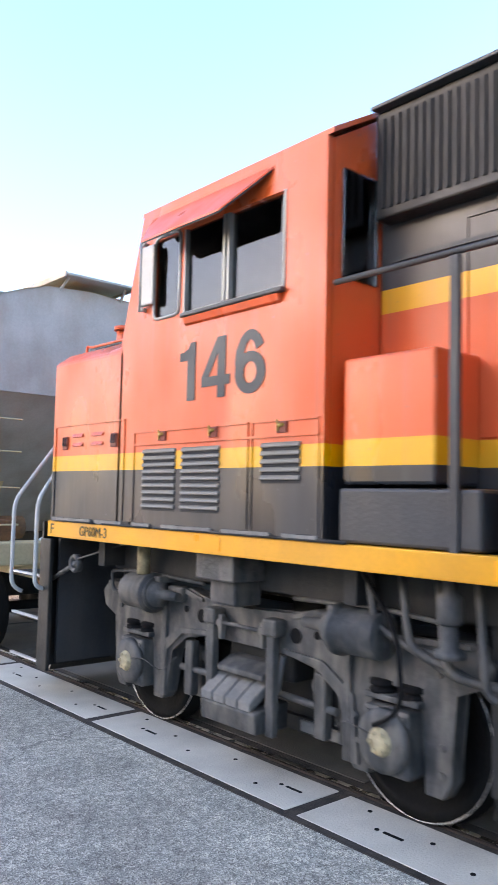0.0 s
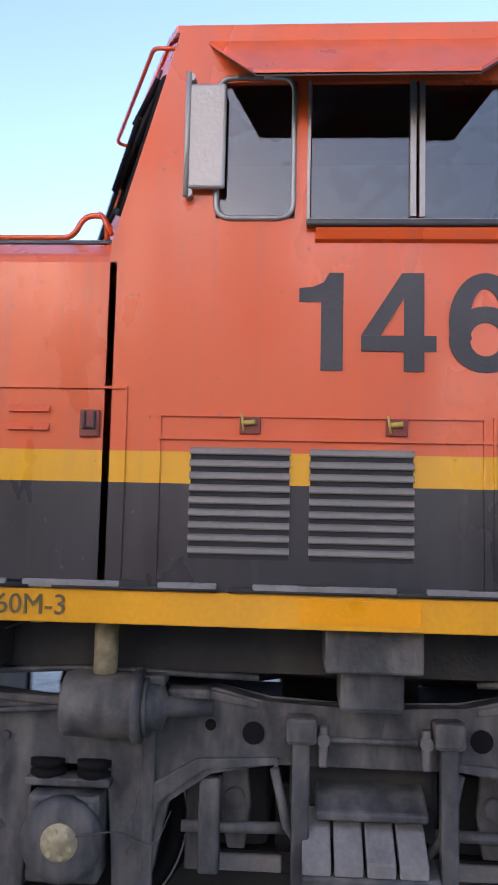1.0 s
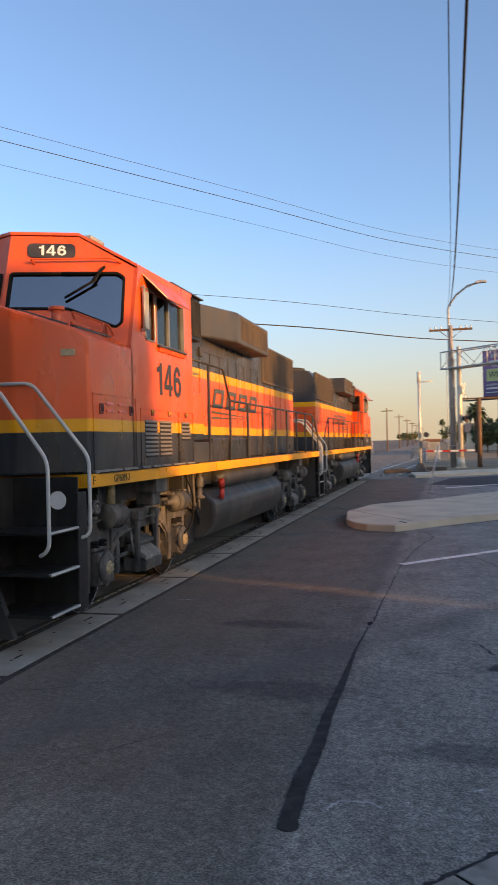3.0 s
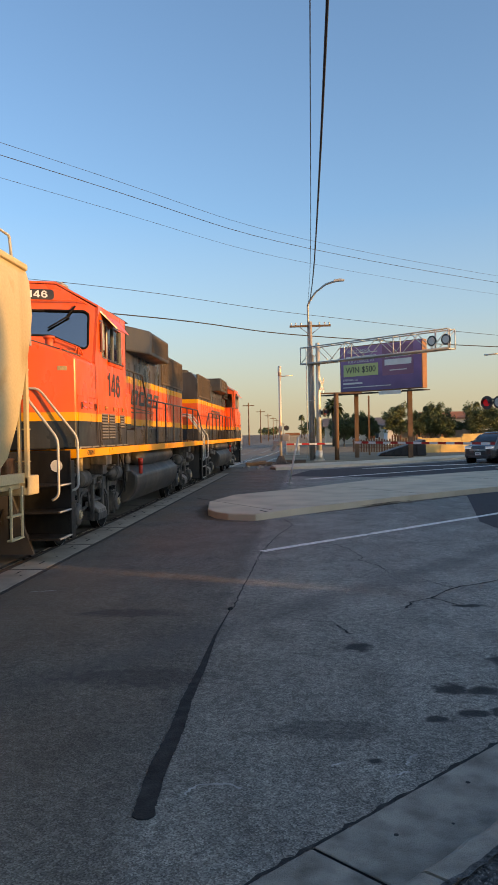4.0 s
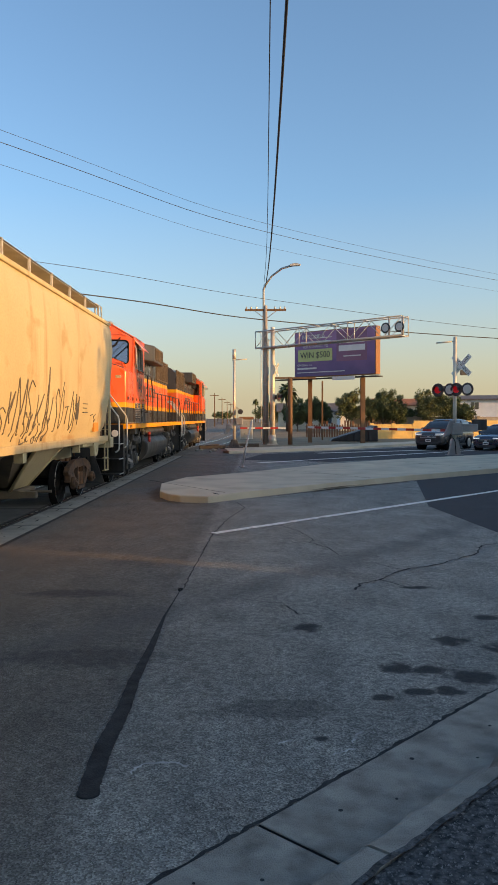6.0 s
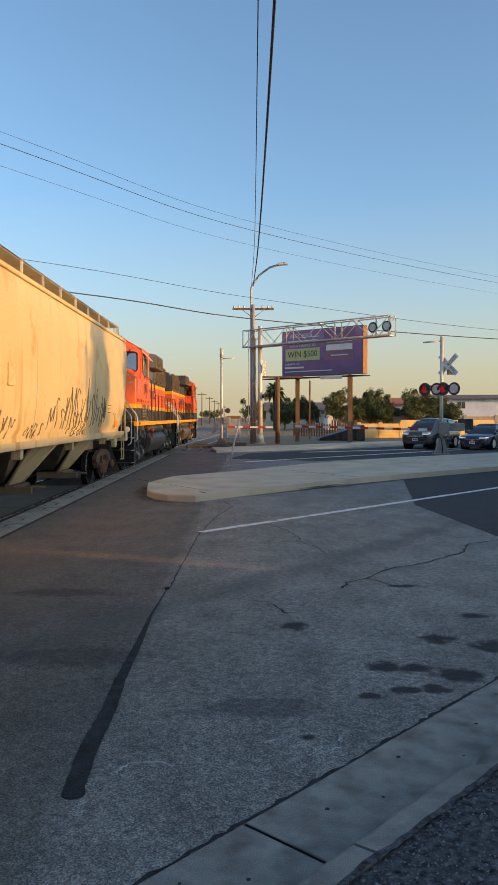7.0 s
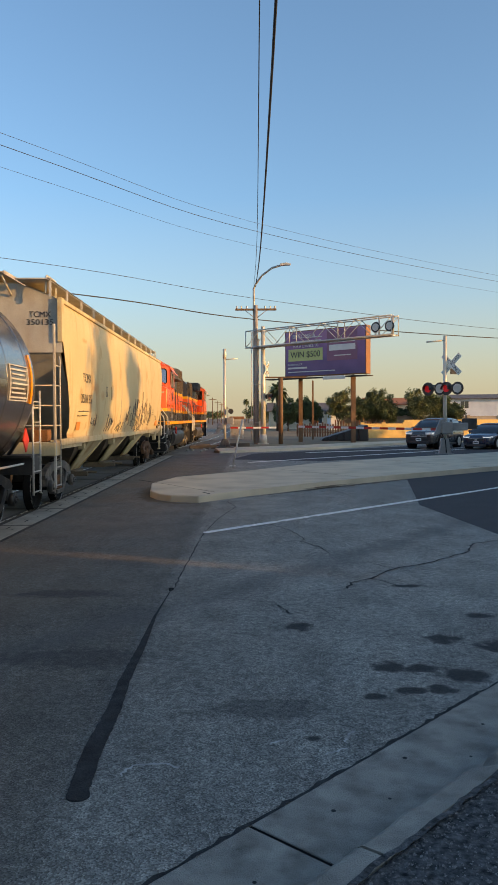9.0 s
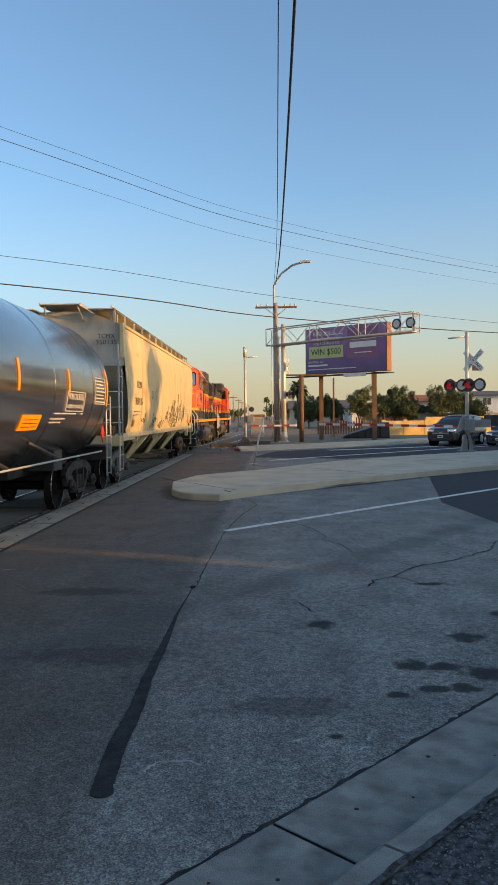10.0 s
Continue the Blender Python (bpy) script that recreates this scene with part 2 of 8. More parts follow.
# rust and dirt, with the shadow on the bay slopes put into the colour
M_BAY = surf("rust_and_shade_bay_steel", (0.12, 0.09, 0.06), 0.85, var=0.35, scale=2, dust=(0.2, 0.15, 0.09), dust_amt=0.4)
M_LATCH = surf("dark_red_latch_recess", (0.22, 0.04, 0.025), 0.6, var=0.2)
M_BRASS = surf("worn_brass", (0.5, 0.34, 0.08), 0.5, metal=0.3, var=0.2)
M_EMBLEM = surf("faded_dark_emblem", (0.07, 0.075, 0.06), 0.55, var=0.25)
M_SCUFF = surf("pale_scuff", (0.42, 0.415, 0.4), 0.9, var=0.4, scale=12)
M_TAR = surf("bitumen_seal", (0.05, 0.05, 0.051), 0.9, var=0.45, scale=9, fine=110, bump=0.5, spec=0.12)
M_PATCH = surf("fresh_dark_asphalt", (0.075, 0.075, 0.078), 0.9, spec=0.15, var=0.2, fine=120, bump=0.4)
M_VERGE = surf("loose_gravelly_asphalt", (0.125, 0.13, 0.133), 0.95, spec=0.1, var=0.75, scale=24, fine=75, bump=1.0)
M_PEBBLE = surf("grey_pebble", (0.22, 0.225, 0.225), 0.9, var=0.75, scale=45, bump=0)
M_BOARDORANGE = surf("faded_orange_paint", (0.6, 0.24, 0.05), 0.7, var=0.2)
M_WIRE = surf("wire_black", (0.02, 0.02, 0.02), 0.6)


STAINS = ((1.3, 2.36, 0.1, 0.1), (1.5, 2.33, 0.1, 0.08), (1.8, 2.16, 0.13, 0.12), (1.86, 3.08, 0.11, 0.11), (2.3, 2.84, 0.18, 0.13), (1.36, 1.87, 0.1, 0.05), (1.55, 1.88, 0.09, 0.07),
          (0.7, 3.47, 0.1, 0.1), (2.39, 3.81, 0.11, 0.08), (1.99, 5.07, 0.14, 0.06), (0.36, 1.55, 0.3, 0.13), (0.64, 1.1, 0.04, 0.03), (1.1, 1.75, 0.06, 0.05), (-2.9, 0.55, 0.35, 0.07), (-1.62, 4.77, 0.45, 0.14), (-1.0, 2.6, 0.5, 0.2))


def asphalt():
    """Worn asphalt: pale aggregate, broad fading, fine wandering cracks, oil stains."""
    m, nt, p = nodes_of("worn_asphalt")
    big, mid, grit = noise_node(nt, 0.12, 6), noise_node(nt, 1.1, 7), noise_node(nt, 90, 3)
    vor = node(nt, "ShaderNodeTexVoronoi", Scale=120.0)
    tc = nt.nodes.new("ShaderNodeTexCoord")
    nt.links.new(tc.outputs["Object"], vor.inputs["Vector"])
    base = ramp(nt, big.outputs[0], [(0.35, (0.228, 0.228, 0.21)), (0.68, (0.31, 0.304, 0.278))]).outputs[0]
    base = mix(nt, 1.0, base, ramp(nt, mid.outputs[0], [(0.3, (0.78, 0.78, 0.78)), (0.65, (1.06, 1.06, 1.06))]).outputs[0], 'MULTIPLY')
    base = mix(nt, 1.0, base, ramp(nt, vor.outputs["Color"], [(0.08, (0.42, 0.42, 0.42)), (0.5, (0.93, 0.93, 0.93)), (0.94, (1.75, 1.74, 1.69))]).outputs[0], 'MULTIPLY')
    patchy = noise_node(nt, 17, 6)
    base = mix(nt, 1.0, base, ramp(nt, patchy.outputs[0], [(0.34, (0.74, 0.74, 0.75)), (0.64, (1.15, 1.14, 1.13))]).outputs[0], 'MULTIPLY')
    scrape = noise_node(nt, 3.2, 8, stretch=(1.0, 0.45, 1.0))
    base = mix(nt, 1.0, base, ramp(nt, scrape.outputs[0], [(0.36, (0.86, 0.86, 0.86)), (0.5, (1.0, 1.0, 1.0)), (0.68, (1.1, 1.1, 1.09))]).outputs[0], 'MULTIPLY')
    # brown tint, stronger towards the tracks, broken up by noise
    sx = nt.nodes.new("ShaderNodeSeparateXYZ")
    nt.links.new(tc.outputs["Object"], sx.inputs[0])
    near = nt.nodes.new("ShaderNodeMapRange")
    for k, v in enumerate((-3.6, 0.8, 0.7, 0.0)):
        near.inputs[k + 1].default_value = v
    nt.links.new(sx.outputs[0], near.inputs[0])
    tint_noise = ramp(nt, noise_node(nt, 0.55, 6).outputs[0], [(0.32, (0.25, 0.25, 0.25)), (0.62, (1, 1, 1))]).outputs[0]
    # the lane by the track is darker than the paving beyond the sealed joint
    lane = nt.nodes.new("ShaderNodeMapRange")
    for k, v in enumerate((-0.68, -0.5, 0.66, 1.08)):
        lane.inputs[k + 1].default_value = v
    nt.links.new(sx.outputs[0], lane.inputs[0])
    base = mix(nt, 1.0, base, lane.outputs[0], 'MULTIPLY')
    # extra brightness put into the colour before the crossing, in place of exposure
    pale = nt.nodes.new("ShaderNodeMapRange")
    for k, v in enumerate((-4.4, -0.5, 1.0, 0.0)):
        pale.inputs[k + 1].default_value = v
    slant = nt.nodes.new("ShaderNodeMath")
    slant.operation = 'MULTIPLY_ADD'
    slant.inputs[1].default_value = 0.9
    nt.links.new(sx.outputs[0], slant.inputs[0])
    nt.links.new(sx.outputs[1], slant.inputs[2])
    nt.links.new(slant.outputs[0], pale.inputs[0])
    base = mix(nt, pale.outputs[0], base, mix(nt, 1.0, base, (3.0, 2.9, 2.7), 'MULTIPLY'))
    # strength of the brown tint, faded out where the colour is lifted
    swept = mix(nt, pale.outputs[0], mix(nt, 1.0, near.outputs[0], tint_noise, 'MULTIPLY'), (0.12, 0.12, 0.12))
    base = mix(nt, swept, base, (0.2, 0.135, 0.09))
    # cracks
    warp = noise_node(nt, 1.6, 5)
    wv = nt.nodes.new("ShaderNodeVectorMath")
    wv.operation = 'SCALE'
    wv.inputs["Scale"].default_value = 0.55
    nt.links.new(warp.outputs["Color"], wv.inputs[0])
    av = nt.nodes.new("ShaderNodeVectorMath")
    nt.links.new(tc.outputs["Object"], av.inputs[0])
    nt.links.new(wv.outputs[0], av.inputs[1])
    cr = node(nt, "ShaderNodeTexVoronoi", Scale=0.62)
    cr.feature = 'DISTANCE_TO_EDGE'
    nt.links.new(av.outputs[0], cr.inputs["Vector"])
    line = ramp(nt, cr.outputs["Distance"], [(0.0, (1, 1, 1)), (0.007, (0, 0, 0))]).outputs[0]
    keep = ramp(nt, noise_node(nt, 0.35, 2).outputs[0], [(0.5, (0, 0, 0)), (0.62, (0.75, 0.75, 0.75))]).outputs[0]
    base = mix(nt, mix(nt, 1.0, line, keep, 'MULTIPLY'), base, (0.05, 0.048, 0.046))
    # band worn dark by turning tyres
    dp = nt.nodes.new("ShaderNodeVectorMath")
    dp.operation = 'DOT_PRODUCT'
    dp.inputs[1].default_value = (0.8, -0.6, 0)
    nt.links.new(tc.outputs["Object"], dp.inputs[0])
    off = nt.nodes.new("ShaderNodeMath")
    off.inputs[1].default_value = 2.87
    nt.links.new(dp.outputs["Value"], off.inputs[0])
    ab = nt.nodes.new("ShaderNodeMath")
    ab.operation = 'ABSOLUTE'
    nt.links.new(off.outputs[0], ab.inputs[0])
    band = ramp(nt, ab.outputs[0], [(0.08, (1, 1, 1)), (0.36, (0, 0, 0))]).outputs[0]
    worn = ramp(nt, noise_node(nt, 0.7, 5).outputs[0], [(0.3, (0.1, 0.1, 0.1)), (0.6, (0.55, 0.55, 0.55))]).outputs[0]
    base = mix(nt, mix(nt, 1.0, band, worn, 'MULTIPLY'), base, (0.1, 0.098, 0.098))
    # oil stains
    edge = node(nt, "ShaderNodeMath")
    edge.operation = 'MULTIPLY_ADD'
    edge.inputs[1].default_value, edge.inputs[2].default_value = 1.5, -0.45
    nt.links.new(noise_node(nt, 8.0, 5).outputs[0], edge.inputs[0])
    total = None
    for x, y, rx, ry in STAINS:
        sv = nt.nodes.new("ShaderNodeVectorMath")
        sv.operation = 'SUBTRACT'
        sv.inputs[1].default_value = (x, y, 0)
        nt.links.new(tc.outputs["Object"], sv.inputs[0])
        mv = nt.nodes.new("ShaderNodeVectorMath")
        mv.operation = 'MULTIPLY'
        mv.inputs[1].default_value = (0.68 / rx, 0.68 / ry, 0)
        nt.links.new(sv.outputs[0], mv.inputs[0])
        ln = nt.nodes.new("ShaderNodeVectorMath")
        ln.operation = 'LENGTH'
        nt.links.new(mv.outputs[0], ln.inputs[0])
        ad = nt.nodes.new("ShaderNodeMath")
        nt.links.new(ln.outputs["Value"], ad.inputs[0])
        nt.links.new(edge.outputs[0], ad.inputs[1])
        dark = 0.97 if ry < 0.135 and rx < 0.3 else 0.5
        mk = ramp(nt, ad.outputs[0], [(0.0, (dark,) * 3), (0.5, (dark * 0.9,) * 3), (0.72, (0, 0, 0))])
        half = nt.nodes.new("ShaderNodeMath")
        half.operation = 'MULTIPLY'
        half.inputs[1].default_value = 0.54
        nt.links.new(ad.outputs[0], half.inputs[0])
        nt.links.new(half.outputs[0], mk.inputs[0])
        total = mk.outputs[0] if total is None else mix(nt, 1.0, total, mk.outputs[0], 'LIGHTEN')
    base = mix(nt, total, base, (0.03, 0.03, 0.032))
    nt.links.new(base, p.inputs["Base Color"])
    p.inputs["Roughness"].default_value = 0.88
    p.inputs["Specular IOR Level"].default_value = 0.2
    add = nt.nodes.new("ShaderNodeMath")
    nt.links.new(vor.outputs["Distance"], add.inputs[0])
    nt.links.new(grit.outputs[0], add.inputs[1])
    bumped(nt, p, add.outputs[0], 0.7, 0.006)
    return m


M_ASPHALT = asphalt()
M_DIRT = surf("dry_dirt_and_weeds", (0.22, 0.165, 0.1), 0.95, var=0.35, scale=0.3, fine=8, bump=0.5)
M_GRAVEL = surf("track_ballast", (0.2, 0.17, 0.14), 0.95, var=0.4, scale=2, fine=30, bump=1.0)


def glass(name, tint=(0.03, 0.035, 0.04), rough=0.03):
    m, nt, p = nodes_of(name)
    p.inputs["Base Color"].default_value = (*tint, 1)
    p.inputs["Roughness"].default_value = rough
    p.inputs["Specular IOR Level"].default_value = 0.9
    p.inputs["Coat Weight"].default_value = 0.6
    p.inputs["Coat Roughness"].default_value = 0.02
    return m


M_GLASS = glass("tinted_window_glass")
M_MIRROR = surf("mirror_back_grey", (0.34, 0.33, 0.3), 0.35, metal=0.2, var=0.08)


# ---------------------------------------------------------------- mesh helpers
def box(bm, x0, x1, y0, y1, z0, z1, bevel=0.0):
    vs = [bm.verts.new((x, y, z)) for z in (z0, z1) for y in (y0, y1) for x in (x0, x1)]
    fs = [bm.faces.new([vs[i] for i in q]) for q in ((0, 2, 3, 1), (4, 5, 7, 6), (0, 1, 5, 4), (2, 6, 7, 3), (0, 4, 6, 2), (1, 3, 7, 5))]
    if bevel:
        edges = list({e for f in fs for e in f.edges})
        bmesh.ops.bevel(bm, geom=edges, offset=bevel, segments=2, affect='EDGES', profile=0.5)
    return vs


def rod(bm, a, b, r, seg=10, r2=None):
    a, b = Vector(a), Vector(b)
    d = b - a
    q = d.to_track_quat('Z', 'Y').to_matrix()
    r2 = r if r2 is None else r2
    ra, rb = [], []
    for i in range(seg):
        w = 2 * math.pi * i / seg
        v = Vector((math.cos(w), math.sin(w), 0))
        ra.append(bm.verts.new(a + q @ (v * r)))
        rb.append(bm.verts.new(b + q @ (v * r2)))
    for i in range(seg):
        j = (i + 1) % seg
        f = bm.faces.new((ra[i], ra[j], rb[j], rb[i]))
        f.smooth = True
    bm.faces.new(list(reversed(ra)))
    bm.faces.new(rb)


def tube(bm, pts, r, seg=8):
    """A bent pipe, mitred at its bends."""
    pts = [Vector(p) for p in pts]
    rings = []
    side = None
    for i, p in enumerate(pts):
        d0 = (p - pts[i - 1]).normalized() if i else (pts[1] - p).normalized()
        d1 = (pts[i + 1] - p).normalized() if i + 1 < len(pts) else d0
        t = (d0 + d1).normalized()
        if side is None:
            side = t.orthogonal().normalized()
        side = (side - t * side.dot(t)).normalized()
        up = t.cross(side)
        k = 1.0 / max(0.5, t.dot(d0))
        rings.append([bm.verts.new(p + (side * math.cos(2 * math.pi * j / seg) + up * math.sin(2 * math.pi * j / seg)) * r * (1 + (k - 1) * 0.5)) for j in range(seg)])
    for a, b in zip(rings, rings[1:]):
        for j in range(seg):
            f = bm.faces.new((a[j], a[(j + 1) % seg], b[(j + 1) % seg], b[j]))
            f.smooth = True
    bm.faces.new(list(reversed(rings[0])))
    bm.faces.new(rings[-1])


def curve_pts(pts, r=0.08, n=4):
    """Rounds the inner corners of a polyline."""
    out = [Vector(pts[0])]
    for a, b, c in zip(pts, pts[1:], pts[2:]):
        a, b, c = Vector(a), Vector(b), Vector(c)
        p, q = b + (a - b).normalized() * r, b + (c - b).normalized() * r
        for i in range(n + 1):
            s = i / n
            out.append(p * (1 - s) ** 2 + b * 2 * s * (1 - s) + q * s * s)
    out.append(Vector(pts[-1]))
    return out


def prism(bm, pts, axis, a, b, bevel=0.0):
    """A polygon of the two other axes, drawn out along axis from a to b."""
    def at(u, v, w):
        return {'x': (w, u, v), 'y': (u, w, v), 'z': (u, v, w)}[axis]
    lo = [bm.verts.new(at(u, v, a)) for u, v in pts]
    hi = [bm.verts.new(at(u, v, b)) for u, v in pts]
    fs = [bm.faces.new(lo), bm.faces.new(list(reversed(hi)))]
    for i in range(len(pts)):
        j = (i + 1) % len(pts)
        fs.append(bm.faces.new((lo[i], hi[i], hi[j], lo[j])))
    if bevel:
        bmesh.ops.bevel(bm, geom=list({e for f in fs for e in f.edges}), offset=bevel, segments=2, affect='EDGES', profile=0.5)


def turned(bm, prof, centre, axis, seg=24):
    """A turned solid: (radius, place along the axis) pairs."""
    c = Vector(centre)
    q = Vector({'x': (1, 0, 0), 'y': (0, 1, 0), 'z': (0, 0, 1)}[axis]).to_track_quat('Z', 'Y').to_matrix()
    rings = []
    for r, h in prof:
        rings.append([bm.verts.new(c + q @ Vector((r * math.cos(2 * math.pi * i / seg), r * math.sin(2 * math.pi * i / seg), h))) for i in range(seg)])
    for a, b in zip(rings, rings[1:]):
        for i in range(seg):
            j = (i + 1) % seg
            f = bm.faces.new((a[i], a[j], b[j], b[i]))
            f.smooth = True
    bm.faces.new(list(reversed(rings[0])))
    bm.faces.new(rings[-1])


def clean(bm):
    bmesh.ops.recalc_face_normals(bm, faces=bm.faces)


def mesh_of(name, bm, material):
    clean(bm)
    me = bpy.data.meshes.new(name)
    bm.to_mesh(me)
    bm.free()
    for m in (material if isinstance(material, (list, tuple)) else [material]):
        me.materials.append(m)
    return me


def part(name, bm, material, parent, label=""):
    ob = new(name, mesh_of(name, bm, material))
    ob.parent = parent
    return tagged(ob, label)


def piece(name, make, material, parent, label=""):
    """A part from a function that fills a bmesh."""
    bm = bmesh.new()
    make(bm)
    return part(name, bm, material, parent, label)


def thing(name, label, category, group="", at=None):
    ob = new(name)
    ob.empty_display_size = 0.3
    if at is not None:
        ob.matrix_basis = at
    return tagged(ob, label, category, group)


def solid(name, make, material, label, category, group="", kind="", at=None):
    """A thing of one mesh."""
    bm = bmesh.new()
    make(bm)
    ob = new(name, mesh_of(name, bm, material))
    if at is not None:
        ob.matrix_basis = at
    return tagged(ob, label, category, group, kind)


def lettering(name, text, width, height, at, material, parent, depth=0.004, label=""):
    """Raised lettering of a given width and height, centred at a pose."""
    cu = bpy.data.curves.new(name, 'FONT')
    cu.body, cu.align_x, cu.align_y, cu.extrude, cu.offset = text, 'CENTER', 'CENTER', 0.5, 0.0
    cu.resolution_u = 3
    ob = bpy.data.objects.new(name, cu)
    scene.collection.objects.link(ob)
    me = bpy.data.meshes.new_from_object(ob.evaluated_get(bpy.context.evaluated_depsgraph_get()))
    bpy.data.objects.remove(ob)
    bpy.data.curves.remove(cu)
    co = np.array([v.co[:] for v in me.vertices])
    lo, hi = co.min(0), co.max(0)
    s = ((width / (hi[0] - lo[0])), (height / (hi[1] - lo[1])), depth / max(1e-6, hi[2] - lo[2]))
    for v in me.vertices:
        v.co = [(v.co[k] - (lo[k] + hi[k]) / 2) * s[k] for k in range(3)]
    me.name = name
    me.materials.clear()
    me.materials.append(material)
    out = new(name, me)
    out.parent = parent
    out.matrix_basis = at
    return tagged(out, label)


def facing_x(x, y, z, sign=1):
    """A pose for flat things that face along +x (sign 1) or -x."""
    return pose(x, y, z, 90, 0, 90 * sign)


# ---------------------------------------------------------------- the run of the train
TX = -4.80                       # centre line of the near track
RUN = [(0.0, 0.0), (0.5, 2.51), (1.0, 4.92), (1.5, 7.35), (2.0, 9.81), (2.5, 12.12), (3.0, 14.64), (3.6, 17.53), (4.3, 20.85), (5.0, 24.0),
       (5.7, 27.2), (6.4, 30.4), (7.0, 33.09), (7.5, 35.27), (8.0, 37.41), (8.5, 39.55), (9.0, 41.73), (9.5, 43.86), (10.0, 45.9)]
KEYED = []                       # (thing, its place along the train)
WHEELS = []                      # (wheelset, y, z, radius)


def run(t):
    return float(np.interp(t, [r[0] for r in RUN], [r[1] for r in RUN]))


# ---------------------------------------------------------------- wheels and trucks
def pane(name, tint=(0.55, 0.62, 0.62), ior=1.9):
    m, nt, p = nodes_of(name)
    nt.nodes.remove(p)
    tr = nt.nodes.new("ShaderNodeBsdfTransparent")
    tr.inputs[0].default_value = (*tint, 1)
    gl = nt.nodes.new("ShaderNodeBsdfGlossy")
    gl.inputs["Roughness"].default_value = 0.02
    fr = nt.nodes.new("ShaderNodeFresnel")
    fr.inputs[0].default_value = ior
    mx = nt.nodes.new("ShaderNodeMixShader")
    nt.links.new(fr.outputs[0], mx.inputs[0])
    nt.links.new(tr.outputs[0], mx.inputs[1])
    nt.links.new(gl.outputs[0], mx.inputs[2])
    nt.links.new(mx.outputs[0], nt.nodes["Material Output"].inputs[0])
    return m


M_HOODTOP = surf("dark_grey_hood_paint", (0.05, 0.05, 0.05), 0.5, var=0.3, scale=1.5, dust=(0.12, 0.1, 0.08), dust_amt=0.4)
M_PANE = pane("cab_window_glass", (0.6, 0.68, 0.7), 1.7)
M_WINDSCREEN = pane("windscreen_glass", (0.3, 0.36, 0.38), 4.2)


def wheelset(parent, y, z, r, bolts=True):
    """Axle, two flanged wheels and the turning end caps, about its own axle."""
    bm = bmesh.new()
    rod(bm, (-1.05, 0, 0), (1.05, 0, 0), 0.075, 14)
    for s in (1, -1):
        turned(bm, [(r * 0.2, s * 0.66), (r * 0.2, s * 0.71), (r * 0.8, s * 0.73), (r * 0.84, s * 0.69), (r * 1.055, s * 0.69), (r * 1.05, s * 0.715),
                    (r, s * 0.735), (r * 0.985, s * 0.83), (r * 0.85, s * 0.83), (r * 0.82, s * 0.79), (r * 0.42, s * 0.77), (r * 0.36, s * 0.84), (r * 0.2, s * 0.84)], (0, 0, 0), 'x', 40)
    w = part("wheelset", bm, M_WHEEL, parent)
    bm = bmesh.new()
    for s in (1, -1):
        turned(bm, [(r * 1.004, s * 0.738), (r * 0.992, s * 0.828)], (0, 0, 0), 'x', 40)
    part("tread", bm, M_TREAD, w, "polished steel wheel tread") if parent.parent is None else bm.free()
    w.matrix_basis = pose(0, y, z)
    WHEELS.append((w, y, z, r))
    return w


def end_cap(parent, y, z, x):
    """The bearing cap of one axle end, with its bolts; a part that turns with the axle."""
    for s in (1, -1):
        bm = bmesh.new()
        turned(bm, [(0.085, s * (x - 0.05)), (0.085, s * x), (0.06, s * (x + 0.02)), (0.0, s * (x + 0.022))], (0, 0, 0), 'x', 18)
        for i in range(6):
            a = i * math.pi / 3
            rod(bm, (s * (x + 0.005), 0.056 * math.cos(a), 0.056 * math.sin(a)), (s * (x + 0.03), 0.056 * math.cos(a), 0.056 * math.sin(a)), 0.014, 6)
        c = part("axle_end_cap", bm, M_CAP, parent, "tan bearing end cap with bolts")
        c.matrix_basis = pose(0, y, z)
        WHEELS.append((c, y, z, 0.51))


